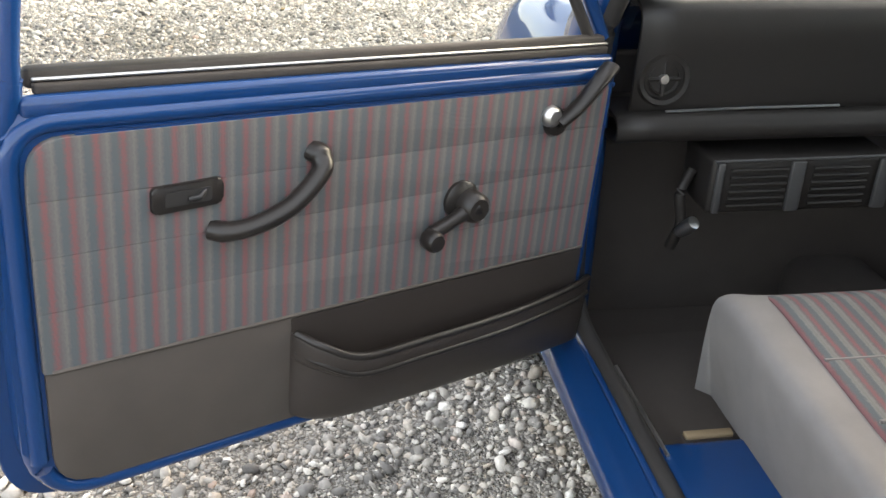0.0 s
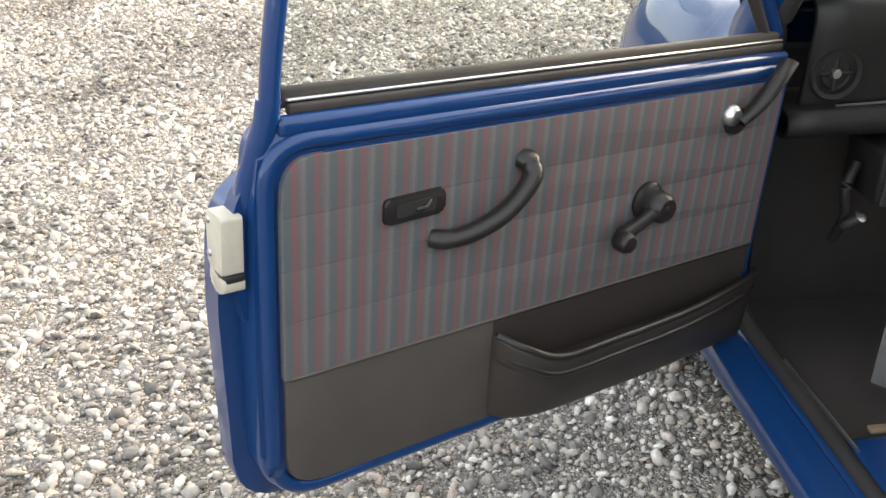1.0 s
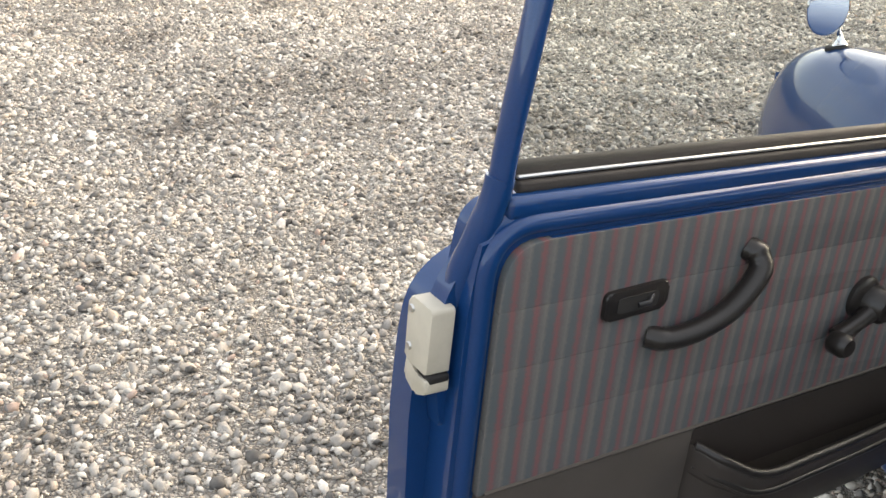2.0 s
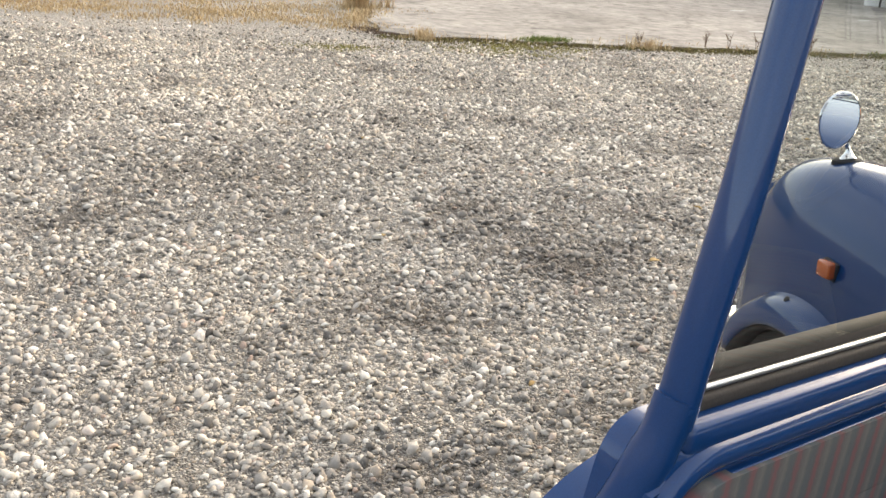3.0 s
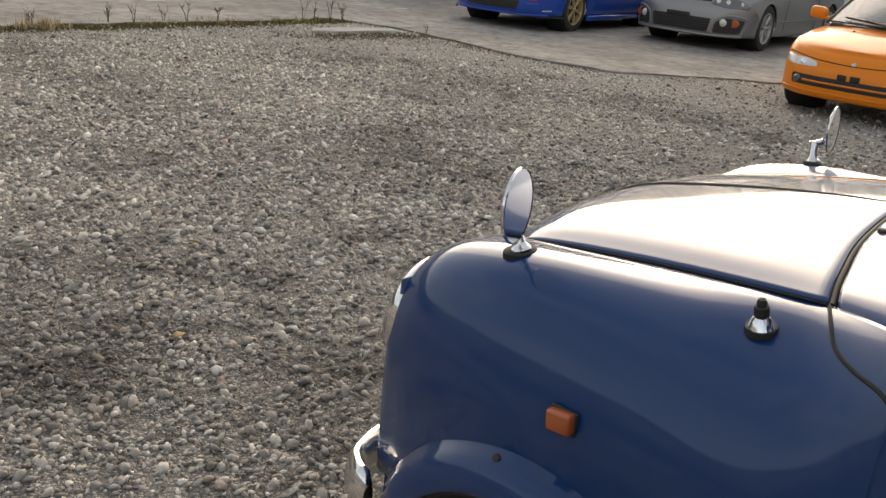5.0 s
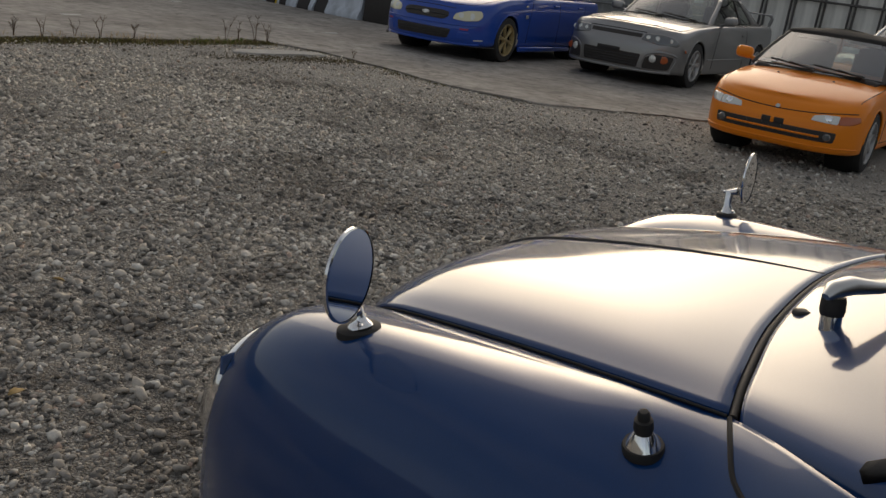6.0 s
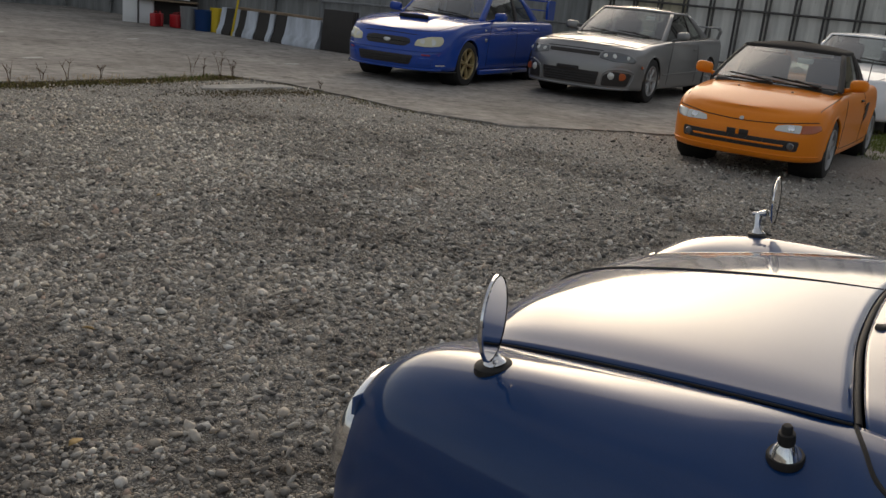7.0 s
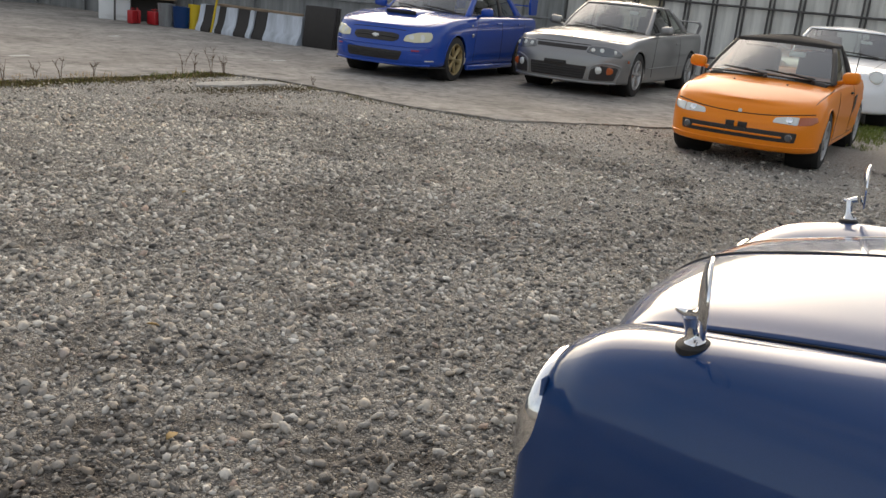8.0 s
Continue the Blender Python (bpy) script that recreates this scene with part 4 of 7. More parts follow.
def seat(car, s):
    """A front seat: grey side cloth, striped centre panel, back rest."""
    x0, w = s * 0.285, 0.228
    rows = []
    for f, dz in ((0.0, -0.022), (0.03, 0.010), (0.14, 0.02), (0.4, 0.012), (0.75, 0.0), (1.0, 0.0)):
        y = -0.965 - 0.52 * f
        zt = 0.472 + dz
        rows.append([(x0 - w * 0.84, y, 0.27), (x0 - w * 0.93, y, 0.36), (x0 - w * 0.99, y, zt - 0.022), (x0 - w * 0.91, y, zt + 0.008), (x0 - w * 0.62, y, zt + 0.004), (x0, y, zt), (x0 + w * 0.62, y, zt + 0.004), (x0 + w * 0.86, y, zt + 0.008), (x0 + w * 0.99, y, zt - 0.035), (x0 + w * 1.02, y, 0.36), (x0 + w * 0.92, y, 0.27)])
    rows.insert(0, [(x, y + 0.004, 0.27 + (z - 0.27) * 0.12) for x, y, z in rows[0]])
    st = skin("front_seat", rows, 6, 4, SEAT_SIDE, car, "grey cloth seat with a striped centre", flip=True)
    mid = []
    for f, dz in ((0.05, 0.012), (0.14, 0.022), (0.4, 0.014), (0.75, 0.002), (1.0, 0.002)):
        y = -0.965 - 0.52 * f
        mid.append([(x0 + w * k, y, 0.472 + dz + h) for k, h in ((-0.66, 0.0), (-0.62, 0.0075), (-0.3, 0.008), (0, 0.008), (0.3, 0.008), (0.62, 0.0075), (0.66, 0.0))])
    skin("centre_panel", mid, 6, 4, SEAT_CLOTH, st, "striped grey, red and teal cloth", flip=True)
    for f in (0.42, 0.7):
        y = -0.965 - 0.52 * f
        tube("seam", [(x0 - w * 0.64, y, 0.492), (x0 + w * 0.64, y, 0.492)], 0.003, SEAT_SIDE, st, 6)
    back = []
    for f in (0.0, 0.3, 0.7, 0.92, 1.0):
        y, z, ww = -1.50 - 0.20 * f, 0.42 + 0.52 * f, w * (1 - 0.16 * f * f)
        back.append([(x0 + ww * a, y + b - (0.02 if f == 1 else 0), z - (0.015 if f == 1 else 0)) for a, b in ((-0.98, -0.07), (-1.0, 0.0), (-0.85, 0.055), (0, 0.045), (0.85, 0.055), (1.0, 0.0), (0.98, -0.07), (0, -0.08), (-0.98, -0.07))])
    skin("backrest", back, 5, 3, SEAT_SIDE, st)


def build_door(car):
    """The open passenger door. Its own axes: x from hinge to latch, y into the cabin side, z up."""
    d = Vector((-0.88146, -0.47225, 0.0))
    up = Vector((0, 0, 1))
    t = radians(5.0)
    X = d * math.cos(t) + up * math.sin(t)
    Z = up * math.cos(t) - d * math.sin(t)
    Y = Z.cross(X)
    m = Matrix.Identity(4)
    for i in range(3):
        m[i][0], m[i][1], m[i][2] = X[i], Y[i], Z[i]
    m.translation = Vector((-0.683, -0.757, 0.0)) + X * 0.052 - Z * 0.033
    brow = [tuple(p) for p in spline([(1.003, 0.60), (1.000, 0.69), (0.992, 0.738), (0.970, 0.768), (0.935, 0.788), (0.895, 0.800)], 5)]
    base = rounded([(-0.03, 0.288), (0.990, 0.288), (1.003, 0.602), (-0.03, 0.602)], [0.015, 0.085, 0.0, 0.0], 7)
    out = base[:-2] + brow + [(-0.03, 0.802)]
    door = part("door", bm_plate(bmesh.new(), out, -0.085, -0.042, 0.004, 2), BLUE, car, "open blue passenger door with a striped cloth card")
    door.matrix_basis = m
    sharpen(door, 40)
    inn = rounded([(-0.012, 0.318), (0.972, 0.318), (0.974, 0.56), (0.972, 0.76), (0.958, 0.856), (-0.012, 0.856)], [0.02, 0.085, 0.04, 0.04, 0.035, 0.01], 7)
    plate("inner_panel", inn, -0.048, 0.004, BLUE, door, 0.016, seg=4)
    flange = [(0.90, 0.60)] + [tuple(p) for p in spline([(0.978, 0.60), (0.988, 0.66), (0.992, 0.725), (0.982, 0.765), (0.962, 0.800), (0.944, 0.828), (0.930, 0.848)], 6)] + [(0.90, 0.848)]
    plate("edge_flange", flange, -0.046, -0.017, BLUE, door, 0.006, seg=4)
    # rolled frame round the card
    ring = rounded([(-0.006, 0.325), (0.953, 0.325), (0.955, 0.56), (0.955, 0.838), (-0.006, 0.838)], [0.02, 0.075, 0.05, 0.060, 0.01], 8)
    tube("frame_roll", [(a, 0.0, b) for a, b in ring] + [(ring[0][0], 0.0, ring[0][1])], 0.0125, BLUE, door, 10)
    box("waist_rail", (0.462, -0.006, 0.855), (0.95, 0.024, 0.026), BLUE, door, 0.009, seg=3)
    box("lip", (0.432, 0.006, 0.8175), (0.90, 0.012, 0.010), BLUE, door, 0.003)
    # card: vinyl lower, four padded cloth bands above
    low = rounded([(0.0, 0.336), (0.937, 0.336), (0.938, 0.519), (0.0, 0.519)], [0.012, 0.055, 0.004, 0.004], 6)
    plate("door_card", low, -0.004, 0.012, VINYL, door, 0.004, label="grey brown vinyl lower card")
    bands = [(0.517, 0.602), (0.602, 0.675), (0.675, 0.747), (0.747, 0.822)]
    for i, (a, b) in enumerate(bands):
        r = 0.940
        top = i == 3
        pts = [(0.0, a + 0.0002), (r, a + 0.0002), (r - (0.004 if top else 0.0), b - 0.0002), (0.0, b - 0.0002)]
        o = rounded(pts, [0.001, 0.001, 0.045 if top else 0.001, 0.012 if top else 0.001], 6)
        plate("cloth_band", o, -0.002, 0.0145, CLOTH, door, 0.0010, seg=2, label="grey cloth with red and teal stripes")
    tube("card_piping", [(0.0, 0.013, 0.5175), (0.93, 0.013, 0.5175)], 0.0035, VINYL, door, 6)
    # map pocket
    rows = []
    for k, (z, e) in enumerate(((0.0, 0.028), (0.12, 0.042), (0.42, 0.058), (0.70, 0.061), (0.74, 0.066), (0.82, 0.070), (0.90, 0.072), (0.97, 0.071), (1.0, 0.065))):
        def lift(lo, hi):
            return lo + (hi - lo) * z
        rows.append([(0.592, 0.006, lift(0.345, 0.488)), (0.588, e * 0.35, lift(0.342, 0.486)), (0.562, e * 0.75, lift(0.334, 0.474)), (0.505, e, lift(0.325, 0.452)), (0.40, e, lift(0.322, 0.450)), (0.2, e * 0.85, lift(0.318, 0.448)), (0.03, e * 0.45, lift(0.314, 0.446)), (-0.03, e * 0.2, lift(0.312, 0.446))])
    pocket = skin("map_pocket", rows, 3, 4, VINYL_DARK, door, "dark vinyl map pocket with a rolled lip", thick=0.004, flip=True)
    bead = spline([(0.590, 0.018, 0.488), (0.562, 0.052, 0.476), (0.505, 0.072, 0.454), (0.40, 0.072, 0.452), (0.2, 0.062, 0.450), (0.03, 0.034, 0.448), (-0.03, 0.016, 0.448)], 6)
    tube("pocket_bead", bead, 0.0065, GLOSS_BLACK, pocket, 10, label="dark beading on the pocket edge")
    tube("pocket_bead", [(x, y * 0.97 + 0.002, z - 0.030) for x, y, z in bead], 0.0055, GLOSS_BLACK, pocket, 10)
    plate("pocket_inner", rounded([(0.0, 0.42), (0.595, 0.42), (0.595, 0.512), (0.0, 0.512)], 0.004, 3), 0.010, 0.0135, VINYL_DARK, door)
    # release lever in its recess
    o = rounded([(0.704, 0.715), (0.799, 0.711), (0.799, 0.747), (0.704, 0.751)], 0.009, 4)
    rel = plate("door_release", o, 0.010, 0.021, GLOSS_BLACK, door, 0.003, label="black release escutcheon with a chrome lever")
    plate("recess", rounded([(0.720, 0.722), (0.782, 0.720), (0.782, 0.739), (0.720, 0.741)], 0.004, 3), 0.0205, 0.0222, DARK, rel)
    tube("lever", [(0.728, 0.020, 0.736), (0.738, 0.027, 0.730), (0.752, 0.024, 0.728)], [0.0025, 0.0034, 0.0025], GUN, rel, 10, 1.3, label="chrome lever")
    # pull handle
    line = spline([(0.570, 0.010, 0.768), (0.564, 0.024, 0.763), (0.570, 0.036, 0.744), (0.612, 0.040, 0.706), (0.660, 0.036, 0.684), (0.698, 0.026, 0.675), (0.718, 0.010, 0.676)], 6)
    tube("pull_handle", line, [0.0180] * 7 + [0.0150] * (len(line) - 13) + [0.0165] * 6, GLOSS_BLACK, door, 14, 0.85, label="dark padded pull handle")
    # window winder
    wm = Matrix.Translation((0.302, 0.014, 0.656)) @ Matrix.Rotation(radians(-90), 4, "X")
    win = turned("window_winder", [(0.0, 0.012), (0.026, 0.011), (0.032, 0.006), (0.033, -0.002)], GLOSS_BLACK, door, wm, 32, "black window winder")
    turned("winder_boss", [(0.0, 0.040), (0.018, 0.040), (0.024, 0.034), (0.027, 0.010)], GLOSS_BLACK, win, Matrix.Translation((-0.010, 0, -0.006)) @ wm, 28)
    tube("winder_arm", spline([(0.292, 0.036, 0.651), (0.330, 0.038, 0.634), (0.370, 0.036, 0.616)], 4), [0.0215, 0.018, 0.0150, 0.0130, 0.0125, 0.0125, 0.013, 0.0135, 0.014], GLOSS_BLACK, win, 12, 0.85)
    turned("winder_knob", [(0.0, 0.030), (0.013, 0.029), (0.017, 0.023), (0.017, 0.004), (0.014, 0.0), (0.0, 0.0)], GLOSS_BLACK, win, Matrix.Translation((0.374, 0.032, 0.610)) @ Matrix.Rotation(radians(-90), 4, "X"), 24)
    # check strap by the hinge
    sm = Matrix.Translation((0.130, 0.014, 0.776)) @ Matrix.Rotation(radians(-90), 4, "X")
    chk = turned("strap_stud", [(0.0, 0.016), (0.012, 0.015), (0.018, 0.009), (0.019, 0.0)], STEEL, door, sm, 24, "dull steel strap stud")
    turned("strap_washer", [(0.0, 0.012), (0.022, 0.010), (0.025, 0.0)], GLOSS_BLACK, chk, Matrix.Translation((-0.012, 0, -0.010)) @ sm, 24)
    tube("check_strap", spline([(0.118, 0.026, 0.766), (0.088, 0.034, 0.794), (0.052, 0.036, 0.832), (0.018, 0.028, 0.856)], 4), 0.0165, GLOSS_BLACK, chk, 12, 0.6, label="black check strap")
    # latch on the trailing edge
    case = rounded([(-0.054, 0.676), (-0.008, 0.676), (-0.006, 0.752), (-0.054, 0.752)], [0.006, 0.003, 0.006, 0.010], 4)
    lt = plate("door_latch", case, 0.980, 1.0075, LATCH, door, 0.003, plane="yz", label="scuffed cream door latch case")
    foot = rounded([(-0.054, 0.654), (-0.030, 0.643), (-0.006, 0.654), (-0.006, 0.670), (-0.028, 0.667), (-0.046, 0.679), (-0.054, 0.679)], 0.004, 3)
    plate("latch_claw", foot, 0.980, 1.0065, LATCH, lt, 0.003, plane="yz", label="worn cream latch foot with bare metal edges")
    part("latch_slot", bm_box(bmesh.new(), (0.992, -0.020, 0.672), (0.024, 0.030, 0.010), 0.002, Matrix.Rotation(radians(-8), 4, "X")), DARK, lt)
    for z in (0.738, 0.694):
        turned("screw", [(0.0, 0.003), (0.004, 0.003), (0.005, 0.0)], STEEL, lt, facing((1.007, -0.046, z), (1, 0, 0)), 10)
    # waist strips and window frame
    box("felt_strip", (0.4585, -0.0255, 0.884), (0.932, 0.018, 0.026), FELT, door, 0.007)
    box("chrome_strip", (0.455, -0.0135, 0.8835), (0.925, 0.006, 0.0045), STEEL, door, 0.002)
    box("weather_strip", (0.455, -0.014, 0.873), (0.925, 0.012, 0.014), FELT, door, 0.004)
    rear = [(0.942, -0.008, 0.868), (0.939, -0.006, 0.93), (0.925, -0.006, 1.04), (0.888, -0.018, 1.26)]
    fr = tube("window_frame", spline(rear, 4), 0.0155, BLUE, door, 14, 0.78, label="slim blue window frame")
    tube("front_frame", spline([(0.020, -0.030, 0.89), (0.11, -0.045, 1.03), (0.24, -0.065, 1.255)], 4), 0.010, BLACK, fr, 8)
    tube("front_frame", spline([(-0.012, -0.030, 0.89), (0.085, -0.045, 1.05), (0.20, -0.065, 1.27)], 4), 0.012, BLUE, fr, 8)
    tube("top_frame", spline([(0.20, -0.065, 1.27), (0.5, -0.05, 1.285), (0.888, -0.018, 1.26)], 5), 0.016, BLUE, fr, 8)
    tube("frame_joint", [(0.942, -0.008, 0.880), (0.9415, -0.008, 0.884)], 0.0164, BLUE, fr, 14, 0.80)
    tube("frame_foot", spline([(0.942, -0.008, 0.888), (0.946, -0.010, 0.860), (0.954, -0.016, 0.825), (0.962, -0.026, 0.78), (0.966, -0.038, 0.72)], 4), [0.0160] * 6 + [0.0170] * 5 + [0.018] * 6, BLUE, fr, 14, 0.95)
    pane = skin("window_pane", [[(0.03, -0.030, 0.893), (0.930, -0.012, 0.893)], [(0.24, -0.062, 1.26), (0.878, -0.020, 1.26)]], 3, 3, GLASS, door, "clear raised window pane")
    pane.visible_shadow = False
    for z in (0.40, 0.74):
        tube("hinge", [(-0.03, -0.06, z - 0.03), (-0.03, -0.06, z + 0.03)], 0.012, BLUE, door, 10)


build_small_car()


# ---------- parked cars on the yard ----------
def road_wheel(car, x, y, r, rim_r, width, rim_mat, spokes, style="spoke"):
    s = 1 if x > 0 else -1
    m = Matrix.Translation((x, y, r)) @ Matrix.Rotation(radians(90) * s, 4, "Y")
    w = turned("wheel", [(rim_r, -width), (r - 0.03, -width - 0.004), (r - 0.006, -width + 0.012), (r, -width + 0.035), (r, -0.035), (r - 0.008, -0.010), (r - 0.04, 0.002), (rim_r + 0.004, -0.002), (rim_r, -0.012), (rim_r, -width)], TYRE, car, m, 44, "black tyre on a metal rim")
    turned("rim", [(rim_r + 0.002, -0.008), (rim_r - 0.004, 0.0), (rim_r - 0.014, -0.004), (rim_r - 0.022, -0.03), (rim_r - 0.03, -0.07)], rim_mat, w, m, 40)
    turned("brake_disc", [(rim_r - 0.03, -0.10), (rim_r * 0.66, -0.10), (rim_r * 0.66, -0.085), (0.0, -0.085)], GUN, w, m, 32, "dark brake disc behind the spokes")
    for k in range(spokes):
        pair = (-0.10, 0.10) if style == "twin" else (0.0,)
        for off in pair:
            a = Matrix.Rotation(2 * math.pi * k / spokes + off + 0.3, 4, "Z")
            wd = 0.011 if style == "twin" else 0.022
            bm = bmesh.new()
            sec = []
            for rr, ww, h in ((0.03, wd, -0.018), (rim_r * 0.55, wd, -0.020), (rim_r - 0.018, wd * 1.3, -0.016)):
                sec.append([bm.verts.new(m @ a @ Vector((rr, q, h + e))) for q, e in ((-ww, -0.03), (-ww, -0.004), (-ww * 0.6, 0), (ww * 0.6, 0), (ww, -0.004), (ww, -0.03))])
            for p, q in zip(sec, sec[1:]):
                for i in range(5):
                    bm.faces.new((p[i], p[i + 1], q[i + 1], q[i]))
            part("spoke", bm, rim_mat, w)
    turned("hub", [(0.0, -0.008), (0.028, -0.010), (0.04, -0.02), (0.045, -0.06)], rim_mat, w, m, 20)
    return w


def height_line(knots):
    """A smooth height along the car from knots of (y, z)."""
    k = spline(sorted(knots), 12)
    return lambda y: float(np.interp(y, k[:, 0], k[:, 1]))


def hull_grid(yf, yk, yq, yr, W, rings, plan=2.9):
    """Half of a car body: rings from the floor to the middle of the bonnet, each an outline seen from above.
    Ring: (inset at the side, set back at the nose, set back at the tail, height knots)."""
    rows = []
    for inset, sf, sr, knots in rings:
        z = height_line(knots)
        w, row = max(0.0, W - inset), []
        for k in range(19):
            a = math.pi / 2 * k / 18
            row.append((w * math.sin(a) ** (2 / plan), yk + (yf - sf - yk) * math.cos(a) ** 0.92))
        n = int((yk - yq) / 0.04)
        row += [(w, yk + (yq - yk) * k / n) for k in range(1, n)]
        for k in range(11):
            a = math.pi / 2 * (1 - k / 10)
            row.append((w * math.sin(a) ** (2 / plan), yq + (yr + sr - yq) * math.cos(a) ** 0.92))
        rows.append([(x, y, z(y)) for x, y in row])
    g = np.array(rows)
    return np.array([spline(g[:, j], 3) for j in range(g.shape[1])]).transpose(1, 0, 2)


def car_hull(car, grid, material, axles, wheel_r, arch=0.035):
    """The painted body with its wheel arches cut out; returns the closed surface for laying parts on it."""
    a, b = grid.shape[:2]
    v = grid.reshape(-1, 3)
    W, R = v[:, 0].max(), wheel_r + arch
    faces = grid_faces(a, b)
    full_v = np.concatenate([v, v * (-1, 1, 1)])
    full_f = [f[::-1] for f in faces] + [tuple(i + len(v) for i in f) for f in faces]
    tree = BVHTree.FromPolygons([tuple(p) for p in full_v], full_f)
    def near(p):
        return min(math.hypot(p[1] - q, p[2] - wheel_r) for q in axles)
    gone = [abs(full_v[list(f)].mean(0)[0]) > W * 0.6 and near(full_v[list(f)].mean(0)) < R for f in full_f]
    out = full_v.copy()
    rim = {i for f, g in zip(full_f, gone) if g for i in f} & {i for f, g in zip(full_f, gone) if not g for i in f}
    for i in rim:
        p = out[i]
        q = min(axles, key=lambda c: abs(p[1] - c))
        d = np.array([p[1] - q, p[2] - wheel_r])
        n = np.linalg.norm(d)
        if 1e-3 < n and abs(n - R) < 0.09:
            out[i, 1:] = np.array([q, wheel_r]) + d / n * R
    bm = bmesh.new()
    vs = [bm.verts.new(p) for p in out]
    for f, g in zip(full_f, gone):
        if not g:
            bm.faces.new([vs[i] for i in f])
    bmesh.ops.delete(bm, geom=[w for w in bm.verts if not w.link_faces], context="VERTS")
    bmesh.ops.remove_doubles(bm, verts=bm.verts[:], dist=0.0008)
    body = part("body", bm, material, car)
    for q in axles:
        for s in (-1, 1):
            mm = Matrix.Translation((s * (W - 0.30), q, wheel_r)) @ Matrix.Rotation(radians(90) * s, 4, "Y")
            part("wheel_housing", lathe(bmesh.new(), [(0.0, 0.0), (R + 0.012, 0.0), (R + 0.012, 0.24)], 28, mm), DARK, body)
            lip = []
            for k in range(25):
                g = radians(2 + 176 * k / 24)
                y, z = q + R * math.cos(g), wheel_r + R * math.sin(g)
                hit = tree.ray_cast(Vector((s * 2, y * 1.0, z + 0.004)), Vector((-s, 0, 0)))
                if hit[0]:
                    lip.append((hit[0].x - s * 0.007, y, z))
            tube("arch_lip", lip, 0.013, material, body, 8)
    return tree


def seam_side(car, name, shell, s, pts, r=0.0045, material=None, up=-0.001, label=""):
    """A line laid on the flank of a shell; pts of (y, z)."""
    line = []
    for y, z in spline(pts, 5):
        hit = shell.ray_cast(Vector((s * 2, y, z)), Vector((-s, 0, 0)))
        if hit[0]:
            line.append((hit[0].x + s * up, y, z))
    return tube(name, line, r, material or DARK, car, 6, label=label)


def seam_top(car, name, shell, pts, r=0.0045, material=None, up=-0.001, label=""):
    """A line laid on the top of a shell; pts of (x, y)."""
    line = []
    for x, y in spline(pts, 5):
        hit = shell.ray_cast(Vector((x, y, 3)), Vector((0, 0, -1)))
        if hit[0]:
            line.append((x, y, hit[0].z + up))
    return tube(name, line, r, material or DARK, car, 6, label=label)


